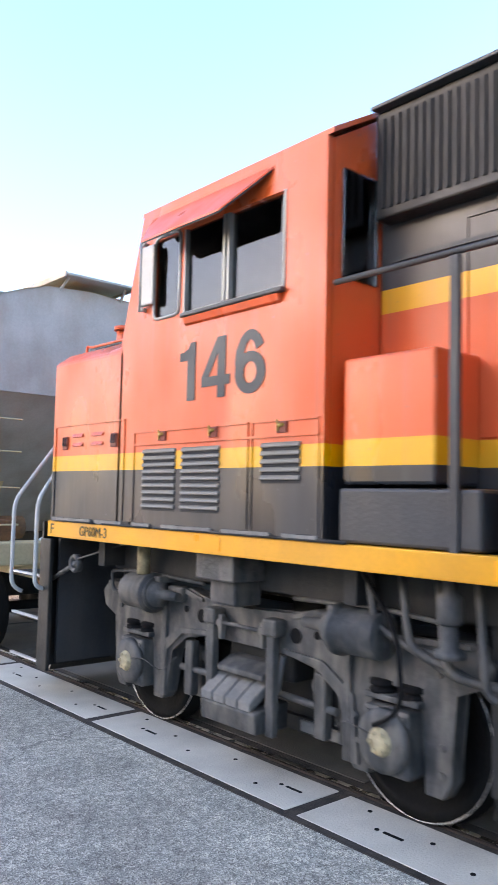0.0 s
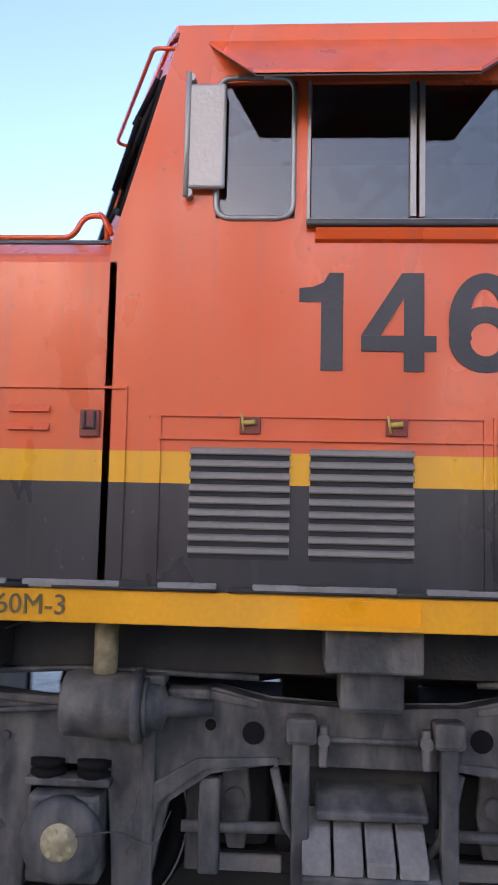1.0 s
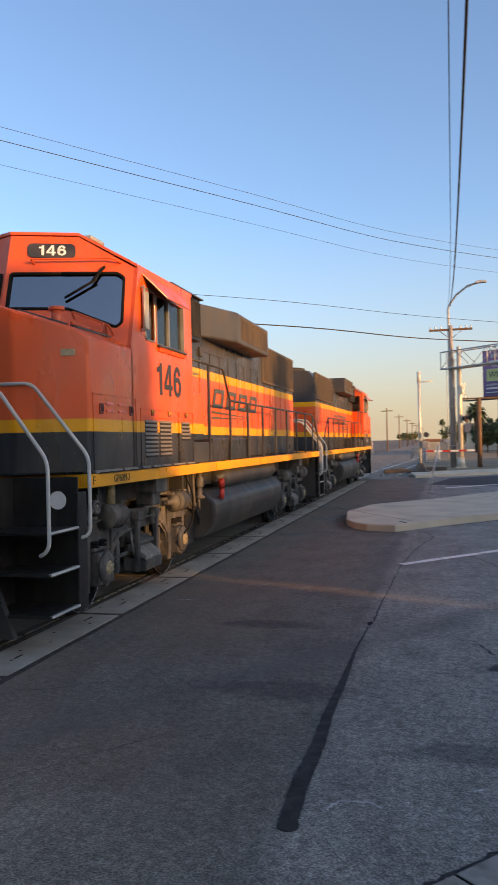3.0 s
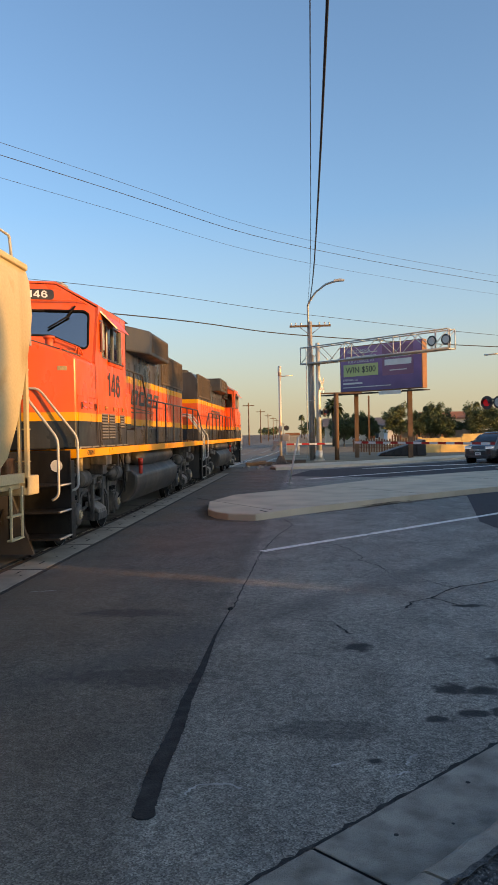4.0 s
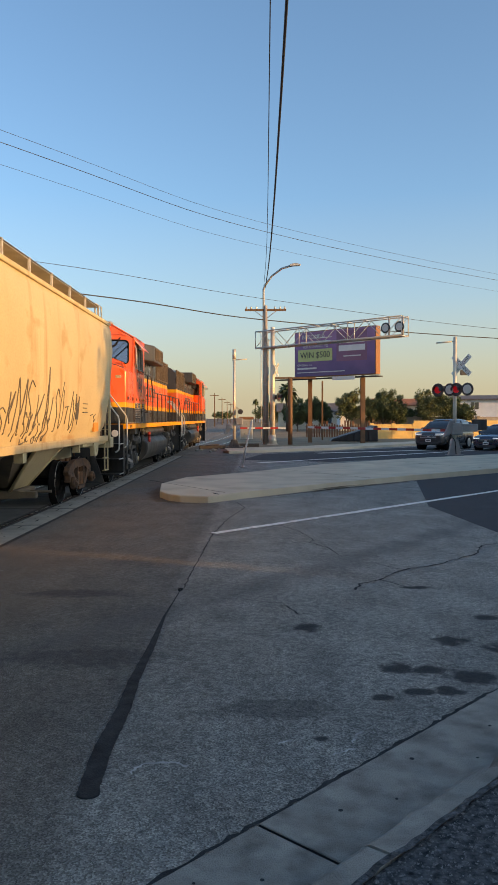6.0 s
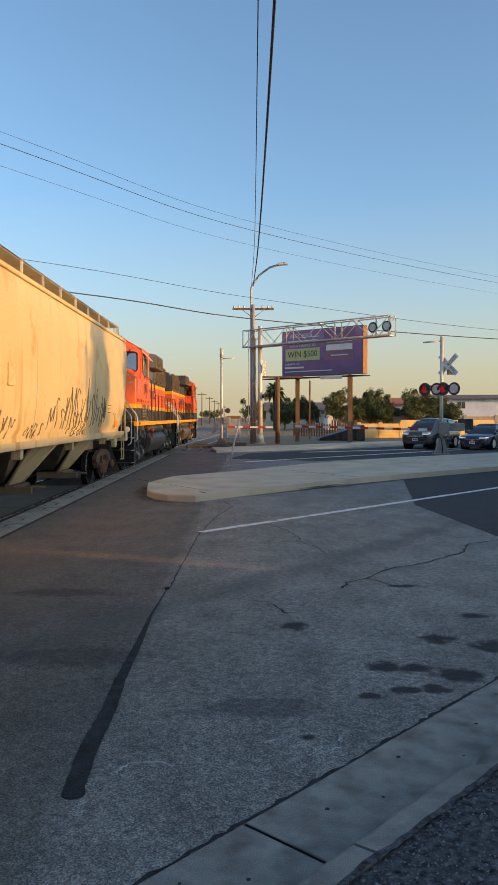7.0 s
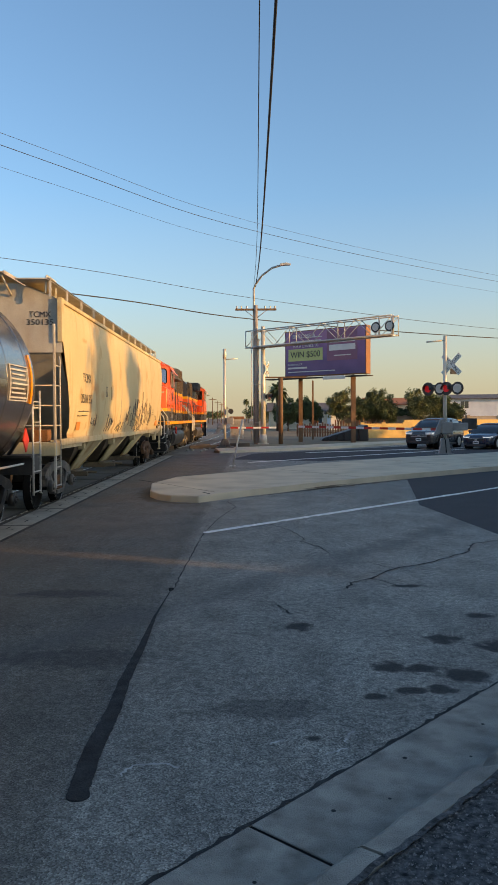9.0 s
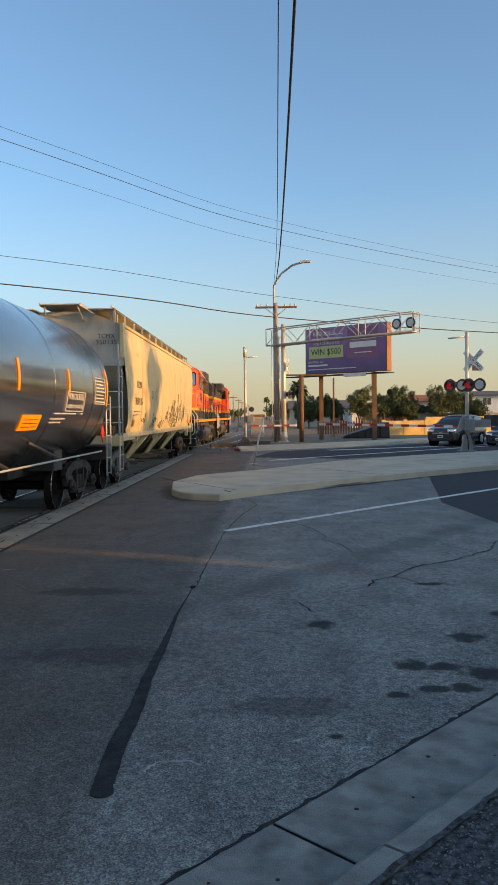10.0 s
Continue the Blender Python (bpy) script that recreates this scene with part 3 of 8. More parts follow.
def loco_truck(loco, cy):
    """A two-axle truck: cast side frames with pedestals, swing hangers, leaf springs, brake cylinders."""
    bm = bmesh.new()
    box(bm, -0.9, 0.9, -0.35, 0.35, 0.62, 1.0, 0.03)
    box(bm, -0.35, 0.35, -1.7, 1.7, 0.7, 0.95)
    rod(bm, (0, 0, 0.95), (0, 0, 1.25), 0.4, 20)
    truck = part("truck", bm, M_FRAMEDK, loco, "grimy grey two-axle truck")
    truck.matrix_basis = pose(0, cy, 0)
    for s in (1, -1):
        piece("traction_motor", lambda bm: box(bm, -0.6, 0.6, *sorted((s * 0.45, s * 1.0)), 0.31, 0.75, 0.05), M_FRAMEDK, truck, "dark traction motor casing")
    # dark blocks added to keep far-side light from showing between the wheels
    piece("dark_infill", lambda bm: box(bm, -0.55, 0.55, -0.42, 0.42, 0.16, 0.62, 0.03), M_FRAMEDK, truck)
    piece("dark_infill_low", lambda bm: box(bm, -0.6, 0.6, -1.0, 1.0, 0.2, 0.3), M_FRAMEDK, truck)
    half = [(0, 0.86), (0.42, 0.86), (0.72, 0.82), (0.92, 0.68), (0.98, 0.33), (1.04, 0.26), (1.16, 0.26), (1.19, 0.84), (1.56, 0.84), (1.58, 0.26), (1.7, 0.26), (1.76, 0.36),
            (1.78, 0.86), (1.98, 0.92), (2.02, 1.05), (1.9, 1.16), (1.5, 1.12), (1.1, 1.13), (0.7, 1.2), (0.45, 1.13), (0, 1.12)]
    poly = half + [(-y, z) for y, z in reversed(half[1:-1])]
    for s in (1, -1):
        f = piece("side_frame", lambda bm: (prism(bm, poly, 'x', s * 0.92, s * 1.04, 0.012),
                                            [box(bm, *sorted((s * 1.03, s * 1.07)), y - 0.03, y + 0.03, 0.3, 1.1, 0.01) for y in (-1.0, 1.0)],
                                            [rod(bm, (s * 1.03, y, 1.0), (s * 1.046, y, 1.0), 0.055, 18) for y in (-0.52, 0.52)],
                                            [rod(bm, (s * 1.03, y, 1.03), (s * 1.046, y, 1.03), 0.03, 14) for y in (-0.72, 0.72)]), M_FRAME, truck, "cast grey truck side frame")
        for y, z, r in ((-0.52, 1.0, 0.052), (0.52, 1.0, 0.052), (-0.72, 1.03, 0.026), (0.72, 1.03, 0.026)):
            piece("frame_hole", lambda bm: rod(bm, (s * 1.04, y, z), (s * 1.05, y, z), r, 18), M_RUBBER, truck, "dark round hole")
        for y in (-1.37, 1.37):
            piece("journal_box", lambda bm: (box(bm, *sorted((s * 0.95, s * 1.14)), y - 0.17, y + 0.17, 0.33, 0.72, 0.025),
                                             turned(bm, [(0.19, s * 1.13), (0.185, s * 1.17), (0.15, s * 1.185), (0.1, s * 1.19)], (0, y, 0.53), 'x', 24),
                                             box(bm, *sorted((s * 0.96, s * 1.1)), y - 0.2, y + 0.2, 0.74, 0.78, 0.01),
                                             [rod(bm, (s * 1.12, y + dy, 0.4 + dz), (s * 1.15, y + dy, 0.4 + dz), 0.02, 6) for dy in (-.13, .13) for dz in (0.0, .27)]), M_FRAME, truck)
            for k in (-0.11, 0.11):
                piece("rubber_pad", lambda bm: turned(bm, [(0.05, 0), (0.085, 0.01), (0.085, 0.035), (0.06, 0.045), (0.085, 0.055), (0.085, 0.085), (0.05, 0.09)], (s * 1.02, y + k, 0.765), 'z', 16), M_RUBBER, truck)
        # swing hangers and the leaf spring between them
        for y in (-0.3, 0.36):
            piece("swing_hanger", lambda bm: (box(bm, *sorted((s * 1.08, s * 1.14)), y - 0.04, y + 0.04, 0.3, 1.04, 0.012),
                                              box(bm, *sorted((s * 1.04, s * 1.16)), y - 0.07, y + 0.07, 0.98, 1.1, 0.02),
                                              rod(bm, (s * 1.05, y + 0.1 * (1 if y < 0 else -1), 1.0), (s * 1.14, y + 0.1 * (1 if y < 0 else -1), 1.0), 0.03, 10),
                                              box(bm, *sorted((s * 1.08, s * 1.13)), y + (0.08 if y < 0 else -0.12), y + (0.12 if y < 0 else -0.08), 0.88, 1.06, 0.01)), M_FRAME, truck)
        piece("cross_rod", lambda bm: rod(bm, (s * 1.11, -0.22, 1.0), (s * 1.11, 0.22, 1.0), 0.014, 8), M_FRAME, truck)
        for i in range(4):
            y0 = -0.29 + i * 0.14
            def leaf(bm, y0=y0):
                prism(bm, [(s * 0.96, 0.66), (s * 1.09, 0.61), (s * 1.22, 0.515), (s * 1.22, 0.455), (s * 1.07, 0.55), (s * 0.96, 0.58)], 'y', y0, y0 + 0.126, 0.008)
            piece("leaf_spring", leaf, M_DUSTY, truck, "dusty grey leaf spring")
        piece("spring_plank", lambda bm: (prism(bm, [(s * 0.9, 0.31), (s * 1.21, 0.31), (s * 1.225, 0.45), (s * 1.2, 0.46), (s * 0.9, 0.5)], 'y', -0.29, 0.31, 0.012), prism(bm, [(s * 0.9, 0.76), (s * 1.0, 0.75), (s * 1.12, 0.69), (s * 1.12, 0.65), (s * 0.9, 0.68)], 'y', -0.23, 0.27, 0.012)), M_FRAME, truck)
        # brake cylinders over the axles, with their push rods, and the brake rigging
        for y in (-1, 1):
            piece("brake_cylinder", lambda bm: (turned(bm, [(0.05, -0.26), (0.135, -0.255), (0.145, -0.24), (0.145, 0.06), (0.165, 0.065), (0.165, 0.1), (0.115, 0.11), (0.105, 0.19), (0.045, 0.21), (0.035, 0.42)] if y < 0 else
                                                       [(0.035, -0.42), (0.045, -0.21), (0.105, -0.19), (0.115, -0.11), (0.165, -0.1), (0.165, -0.065), (0.145, -0.06), (0.145, 0.24), (0.135, 0.255), (0.05, 0.26)], (s * 1.15, y * 1.12, 1.13), 'y', 22),
                                                box(bm, *sorted((s * 1.0, s * 1.18)), y * 1.12 - 0.2, y * 1.12 + 0.2, 1.22, 1.27, 0.015),
                                                box(bm, *sorted((s * 1.0, s * 1.1)), y * 0.82 - 0.1, y * 0.82 + 0.1, 1.08, 1.2, 0.02)), M_FRAME, truck, "dusty grey brake cylinder")
            piece("brake_rigging", lambda bm: (rod(bm, (s * 0.98, y * 0.85, 0.55), (s * 0.98, y * 0.32, 0.56), 0.028, 8),
                                               box(bm, *sorted((s * 0.94, s * 1.02)), y * 0.72 - 0.05, y * 0.72 + 0.05, 0.35, 0.78, 0.015),
                                               box(bm, *sorted((s * 0.7, s * 0.86)), y * 0.8 - 0.05, y * 0.8 + 0.05, 0.3, 0.72, 0.015),
                                               tube(bm, [(s * 1.06, y * 0.42, 0.85), (s * 1.06, y * 0.36, 0.6), (s * 1.06, y * 0.2, 0.4)], 0.022, 8)), M_FRAME, truck)
            piece("air_pipe", lambda bm: tube(bm, curve_pts([(s * 1.1, y * 1.36, 1.1), (s * 1.1, y * 1.75, 1.07), (s * 1.1, y * 1.78, 1.25), (s * 1.1, y * 1.35, 1.28), (s * 1.05, y * 0.5, 1.25)], 0.06), 0.016, 6), M_FRAME, truck)
            piece("sand_pipe", lambda bm: tube(bm, [(s * 0.9, y * 1.85, 1.3), (s * 0.86, y * 1.98, 0.8), (s * 0.8, y * 1.9, 0.16)], 0.02, 6), M_FRAMEDK, truck)
        for y in (-1, 1):
            piece("brake_lever", lambda bm: (prism(bm, [(y * 0.56, 0.9), (y * 0.66, 0.9), (y * 0.69, 0.62), (y * 0.64, 0.42), (y * 0.56, 0.42), (y * 0.53, 0.62)], 'x', *sorted((s * 0.86, s * 0.89)), 0.01), rod(bm, (s * 0.85, y * 0.61, 0.66), (s * 0.93, y * 0.61, 0.66), 0.05, 14)), M_FRAME, truck, "grimy brake lever")
            piece("slack_adjuster", lambda bm: box(bm, *sorted((s * 0.82, s * 0.85)), *sorted((y * 0.38, y * 0.85)), 0.3, 0.38, 0.01), M_DUSTY, truck)
            piece("frame_rib", lambda bm: (prism(bm, [(y * 1.0, 0.3), (y * 1.1, 0.3), (y * 1.05, 0.72), (y * 0.78, 0.88), (y * 0.4, 0.9), (y * 0.4, 0.865), (y * 0.75, 0.84), (y * 0.96, 0.68)], 'x', *sorted((s * 1.041, s * 1.065)), 0.006), prism(bm, [(y * 0.5, 1.14), (y * 0.72, 1.19), (y * 1.1, 1.12), (y * 1.9, 1.15), (y * 1.9, 1.12), (y * 1.1, 1.08), (y * 0.72, 1.155), (y * 0.5, 1.11)], 'x', *sorted((s * 1.041, s * 1.062)), 0.005)), M_FRAME, truck, "raised rib of the cast frame")
            for dy, z in ((1.7, 0.4), (1.7, 0.55), (1.68, 0.95), (1.08, 0.45), (1.06, 0.6)):
                piece("frame_bolt", lambda bm: rod(bm, (s * 1.03, y * dy, z), (s * 1.062, y * dy, z), 0.02, 6), M_FRAME, truck)
            piece("pipe_clamp", lambda bm: (box(bm, *sorted((s * 1.06, s * 1.16)), y * 1.12 - 0.025, y * 1.12 + 0.025, 1.0, 1.25, 0.008), turned(bm, [(0.12, -0.012), (0.135, -0.01), (0.135, 0.01), (0.12, 0.012)], (s * 1.15, y * 1.0, 1.13), 'y', 20)), M_FRAME, truck)
            piece("journal_cable", lambda bm: tube(bm, curve_pts([(s * 1.19, y * 1.3, 0.56), (s * 1.2, y * 1.1, 0.6), (s * 1.12, y * 0.95, 0.5), (s * 1.0, y * 0.9, 0.62)], 0.06), 0.004, 6), M_FRAME, truck, "thin sensor cable")
    for y in (-1.37, 1.37):
        for s in (1, -1):
            piece("wheel_rim", lambda bm: tube(bm, [(s * 0.832, y + 0.526 * math.cos(k * math.pi / 24), 0.53 + 0.526 * math.sin(k * math.pi / 24)) for k in range(49)], 0.005, 6), M_TREAD, truck, "bright worn wheel edge")
        wheelset(truck, y, 0.53, 0.53)
        end_cap(truck, y, 0.53, 1.19)
    return truck


# ---------------------------------------------------------------- locomotive
def digits(name, width, height, at, material, parent, label):
    """The bold condensed figures 1, 4, 6 side by side."""
    def one(bm):
        prism(bm, [(0.26, 0), (0.48, 0), (0.48, 1), (0.34, 1), (0.28, 0.9), (0.18, 0.855), (0.04, 0.84), (0.04, 0.70), (0.26, 0.70)], 'z', 0.0, 1.0)
    def four(bm):
        prism(bm, [(x + 0.66, y) for x, y in ((0.42, 0), (0.62, 0), (0.62, 0.2), (0.74, 0.2), (0.74, 0.36), (0.62, 0.36), (0.62, 1.0), (0.4, 1.0), (0.0, 0.362), (0.19, 0.362), (0.42, 0.74), (0.42, 0.36), (0.19, 0.36), (0.0, 0.36), (0.0, 0.2), (0.42, 0.2))], 'z', 0.0, 1.0)
    def band(bm, cx, cy, rx, ry, ix, iy, a0, a1, n):
        for i in range(n):
            p, q = [radians(a0 + (a1 - a0) * k / n) for k in (i, i + 1)]
            prism(bm, [(cx + rx * math.cos(p), cy + ry * math.sin(p)), (cx + rx * math.cos(q), cy + ry * math.sin(q)), (cx + ix * math.cos(q), cy + iy * math.sin(q)), (cx + ix * math.cos(p), cy + iy * math.sin(p))], 'z', 0.0, 1.0)
    def six(bm):
        band(bm, 1.88, 0.33, 0.36, 0.335, 0.155, 0.17, 0, 360, 28)
        band(bm, 1.88, 0.5, 0.36, 0.505, 0.155, 0.345, 30, 210, 18)
        bmesh.ops.remove_doubles(bm, verts=bm.verts, dist=0.0005)
    for make in (one, four, six):
        bm = bmesh.new()
        make(bm)
        for v in bm.verts:
            c = v.co
            c.x = (c.x - 1.14) * width / 2.2
            c.y = (c.y - 0.5) * height
            c.z *= 0.003
        part(name, bm, material, parent, label).matrix_basis = at


def cab_front(z):
    return -6.36 + (z - 3.18) * 0.28


def locomotive(number):
    loco = thing("locomotive", "orange, yellow and black diesel locomotive" + (" numbered 146" if number else " coupled ahead"), "locomotive", "locomotives of the train")
    W = 1.45
    piece("sill", lambda bm: [box(bm, *sorted((s * (W - 0.1), s * W)), -7.55, 7.75, 1.53, 1.675, 0.006) for s in (1, -1)] + [box(bm, -W + 0.1, W - 0.1, -7.55, -7.47, 1.53, 1.675), box(bm, -W + 0.1, W - 0.1, 7.67, 7.75, 1.53, 1.675)], M_SILL, loco, "dusty yellow side sill")
    piece("underframe", lambda bm: box(bm, -1.34, 1.34, -7.46, 7.66, 1.55, 1.672), M_FRAMEDK, loco)
    piece("centre_sill", lambda bm: box(bm, -0.5, 0.5, -8.0, 8.2, 1.15, 1.545), M_FRAMEDK, loco)
    for s in (1, -1):
        piece("frame_web", lambda bm: box(bm, *sorted((s * 1.0, s * 1.04)), -7.0, 7.0, 1.27, 1.545), M_FRAMEDK, loco)
    for y in (-6.9, -4.0, 3.9, 6.9):
        piece("cross_bearer", lambda bm: box(bm, -1.25, 1.25, y - 0.05, y + 0.05, 1.3, 1.54), M_FRAMEDK, loco)
    for s in (1, -1):
        for y in (-5.18, 5.18):
            piece("truck_safety_bracket", lambda bm: (box(bm, *sorted((s * 1.05, s * 1.36)), y - 0.21, y + 0.21, 1.34, 1.53, 0.012), box(bm, *sorted((s * 1.02, s * 1.28)), y - 0.14, y + 0.14, 1.16, 1.36, 0.02)), M_FRAME, loco)
        piece("drain_pipe", lambda bm: (rod(bm, (s * 1.15, -6.38, 1.53), (s * 1.15, -6.38, 1.27), 0.055, 14),), M_CAP, loco, "tan drain pipe")
        [piece("reflector_strip", lambda bm: box(bm, *sorted((s * (W + 0.001), s * (W + 0.006))), y, y + 0.5, 1.555, 1.655), M_REFLECT, loco, "amber reflective strip") for y in (-5.5, -2.9, 0.2, 3.1, 6.2)]
    # nose: crowned top, side lockers
    sec = [(-W, 1.676), (-W, 3.13), (-1.28, 3.24), (-0.5, 3.5), (0.5, 3.5), (1.28, 3.24), (W, 3.13), (W, 1.676)]
    def nose(bm):
        plan = [(-W, -6.3), (-W, -7.52), (-0.72, -7.8), (0.72, -7.8), (W, -7.52), (W, -6.3)]
        prism(bm, plan, 'z', 1.676, 3.6)
        for side in (1, -1):
            for co, no in (((side * W, 0, 3.13), (side * 0.11, 0, 0.17)), ((side * 1.28, 0, 3.24), (side * 0.26, 0, 0.78)), ((0, 0, 3.5), (0, 0, 1))):
                if no[0] == 0 and side < 0:
                    continue
                bmesh.ops.bisect_plane(bm, geom=bm.verts[:] + bm.edges[:] + bm.faces[:], plane_co=co, plane_no=no, clear_outer=True)
                rim = [e for e in bm.edges if e.is_boundary]
                bmesh.ops.holes_fill(bm, edges=rim)
        bmesh.ops.bevel(bm, geom=[e for e in bm.edges if len(e.link_faces) == 2 and e.calc_face_angle(0) > 0.3], offset=0.03, segments=2, affect='EDGES', profile=0.5)
    piece("nose", nose, M_CAB, loco, "wide tapered orange nose above yellow and black stripes")
    for s in (1, -1):
        piece("nose_top_mat", lambda bm: prism(bm, [(s * 1.22, 3.268), (s * 0.5, 3.507), (s * 0.5, 3.522), (s * 1.22, 3.284)], 'y', -7.3, -6.42), M_NOSETOP, loco, "dark anti-slip mat")
        piece("sand_pipe_stub", lambda bm: rod(bm, (s * 1.15, -6.7, 1.53), (s * 1.15, -6.7, 1.49), 0.04, 12), M_CAP, loco)
    # cab
    for s in (1, -1):
        a, b = sorted((s * (W - 0.05), s * W))
        piece("cab_side", lambda bm: prism(bm, [(-6.362, 1.676), (-4.05, 1.676), (-4.05, 3.3), (cab_front(3.3), 3.3), (-6.362, 3.18)], 'x', a, b), M_CAB, loco, "orange cab side with yellow and black stripes")
        piece("front_pillar", lambda bm: prism(bm, [(cab_front(3.3), 3.3), (-5.9, 3.3), (-5.9, 3.93), (cab_front(3.93), 3.93)], 'x', a, b), M_CAB, loco)
        piece("window_pillar", lambda bm: box(bm, a, b, -5.55, -5.49, 3.3, 3.93), M_CAB, loco)
        piece("rear_pillar", lambda bm: box(bm, a, b, -4.42, -4.05, 3.3, 3.93), M_CAB, loco)
        piece("roof_rail", lambda bm: prism(bm, [(cab_front(3.93), 3.93), (-4.05, 3.93), (-4.05, 4.17), (cab_front(4.17), 4.17)], 'x', a, b), M_CAB, loco)
        def visor(bm, s=s):
            lo = [(s * 1.451, -5.95, 4.11), (s * 1.451, -4.53, 4.11), (s * 1.7, -4.8, 3.825), (s * 1.7, -5.73, 3.825)]
            vs = [bm.verts.new(p) for p in lo] + [bm.verts.new((p[0], p[1], p[2] + 0.016)) for p in lo]
            for q in ((0, 1, 2, 3), (7, 6, 5, 4), (0, 4, 5, 1), (1, 5, 6, 2), (2, 6, 7, 3), (3, 7, 4, 0)):
                bm.faces.new([vs[k] for k in q])
        piece("visor", visor, M_CAB, loco, "orange window sunshade")
        def lining(bm, s=s):
            lo = [(s * 1.452, -5.93, 4.09), (s * 1.452, -4.55, 4.09), (s * 1.692, -4.8, 3.816), (s * 1.692, -5.72, 3.816)]
            vs = [bm.verts.new(p) for p in lo] + [bm.verts.new((p[0], p[1], p[2] + 0.008)) for p in lo]
            for q in ((0, 1, 2, 3), (7, 6, 5, 4), (0, 4, 5, 1), (1, 5, 6, 2), (2, 6, 7, 3), (3, 7, 4, 0)):
                bm.faces.new([vs[k] for k in q])
        piece("visor_lining", lining, M_BLACK, loco, "black underside of the sunshade")
        # quarter window with a bright frame, sliding window with two panes
        piece("quarter_window_frame", lambda bm: tube(bm, curve_pts([(s * 1.452, -5.7, 3.95), (s * 1.452, -5.9, 3.95), (s * 1.452, -5.9, 3.3), (s * 1.452, -5.56, 3.3), (s * 1.452, -5.56, 3.95), (s * 1.452, -5.7, 3.95)], 0.07), 0.013, 8), M_WINFRAME, loco, "dull metal window frame")
        piece("quarter_window_pane", lambda bm: box(bm, *sorted((s * 1.42, s * 1.428)), -5.9, -5.55, 3.3, 3.94), M_PANE, loco, "dark glass")
        piece("window_frame", lambda bm: (box(bm, *sorted((s * 1.4, s * 1.466)), -5.5, -4.41, 3.285, 3.297, 0.003), box(bm, *sorted((s * 1.4, s * 1.46)), -5.5, -5.486, 3.3, 3.93), box(bm, *sorted((s * 1.4, s * 1.46)), -4.424, -4.41, 3.3, 3.93),
                                          box(bm, *sorted((s * 1.4, s * 1.456)), -5.05, -5.025, 3.31, 3.93), box(bm, *sorted((s * 1.4, s * 1.45)), -5.01, -4.985, 3.31, 3.93)), M_WINFRAME, loco, "dull metal sliding window frame")
        piece("window_pane", lambda bm: box(bm, *sorted((s * 1.418, s * 1.426)), -5.48, -5.05, 3.31, 3.93), M_PANE, loco, "dark glass")
        piece("window_pane", lambda bm: box(bm, *sorted((s * 1.404, s * 1.412)), -4.985, -4.43, 3.31, 3.93), M_PANE, loco, "dark glass")
        piece("armrest", lambda bm: (box(bm, *sorted((s * 1.451, s * 1.5)), -5.5, -4.4, 3.25, 3.283, 0.01)), M_BLACK, loco, "black window armrest")
        piece("window_ledge", lambda bm: prism(bm, [(s * 1.451, 3.19), (s * 1.475, 3.2), (s * 1.49, 3.246), (s * 1.451, 3.246)], 'y', -5.46, -4.44), M_CAB, loco, "orange ledge below the window")
        piece("wind_deflector", lambda bm: (box(bm, *sorted((s * 1.47, s * 1.5)), -6.03, -5.86, 3.42, 3.9, 0.012), [rod(bm, (s * 1.45, -6.02, z), (s * 1.5, -6.02, z), 0.02, 8) for z in (3.4, 3.93)], rod(bm, (s * 1.5, -6.03, 3.38), (s * 1.5, -6.03, 3.95), 0.012, 8)), M_MIRROR, loco, "pale folding mirror beside the window")
        # side lockers with latches, louvres, hinges
        def lockers(bm, s=s):
            for y0, y1, z1 in ((-7.45, -6.26, 2.545), (-6.12, -4.73, 2.43), (-4.7, -4.08, 2.43)):
                box(bm, *sorted((s * (W + 0.001), s * (W + 0.012))), y0, y1, z1 - 0.012, z1)
                box(bm, *sorted((s * (W + 0.001), s * (W + 0.009))), y0, y0 + 0.012, 1.72, z1)
                box(bm, *sorted((s * (W + 0.001), s * (W + 0.009))), y1 - 0.012, y1, 1.72, z1)
            box(bm, *sorted((s * (W + 0.001), s * (W + 0.014))), -6.12, -4.08, 2.318, 2.334)
        piece("locker_trim", lockers, M_CAB, loco)
        for y in (-5.72, -5.1, -4.4):
            piece("latch", lambda bm: (box(bm, *sorted((s * (W + 0.001), s * (W + 0.014))), y - 0.05, y + 0.04, 2.345, 2.42, 0.004)), M_LATCH, loco, "dark red latch recess")
            piece("latch_handle", lambda bm: (rod(bm, (s * (W + 0.018), y - 0.042, 2.43), (s * (W + 0.02), y - 0.03, 2.355), 0.006, 6), rod(bm, (s * (W + 0.018), y - 0.03, 2.39), (s * (W + 0.03), y + 0.02, 2.395), 0.012, 8)), M_BRASS, loco, "worn brass latch handle")
        for y in (-6.42, -7.25):
            piece("nose_latch", lambda bm: box(bm, *sorted((s * (W + 0.001), s * (W + 0.016))), y - 0.045, y + 0.045, 2.32, 2.44, 0.008), M_LATCH, loco, "recessed red latch")
            piece("latch_pull", lambda bm: tube(bm, [(s * (W + 0.02), y - 0.022, 2.43), (s * (W + 0.024), y - 0.022, 2.36), (s * (W + 0.024), y + 0.022, 2.36), (s * (W + 0.02), y + 0.022, 2.43)], 0.006, 6), M_BLACK, loco, "black latch pull")
        for y0 in (-6.78, -7.12):
            for z in (2.36, 2.44):
                piece("nose_louvre", lambda bm: prism(bm, [(s * W, z - 0.012), (s * (W + 0.02), z - 0.012), (s * W, z + 0.02)], 'y', y0, y0 + 0.18), M_CAB, loco)
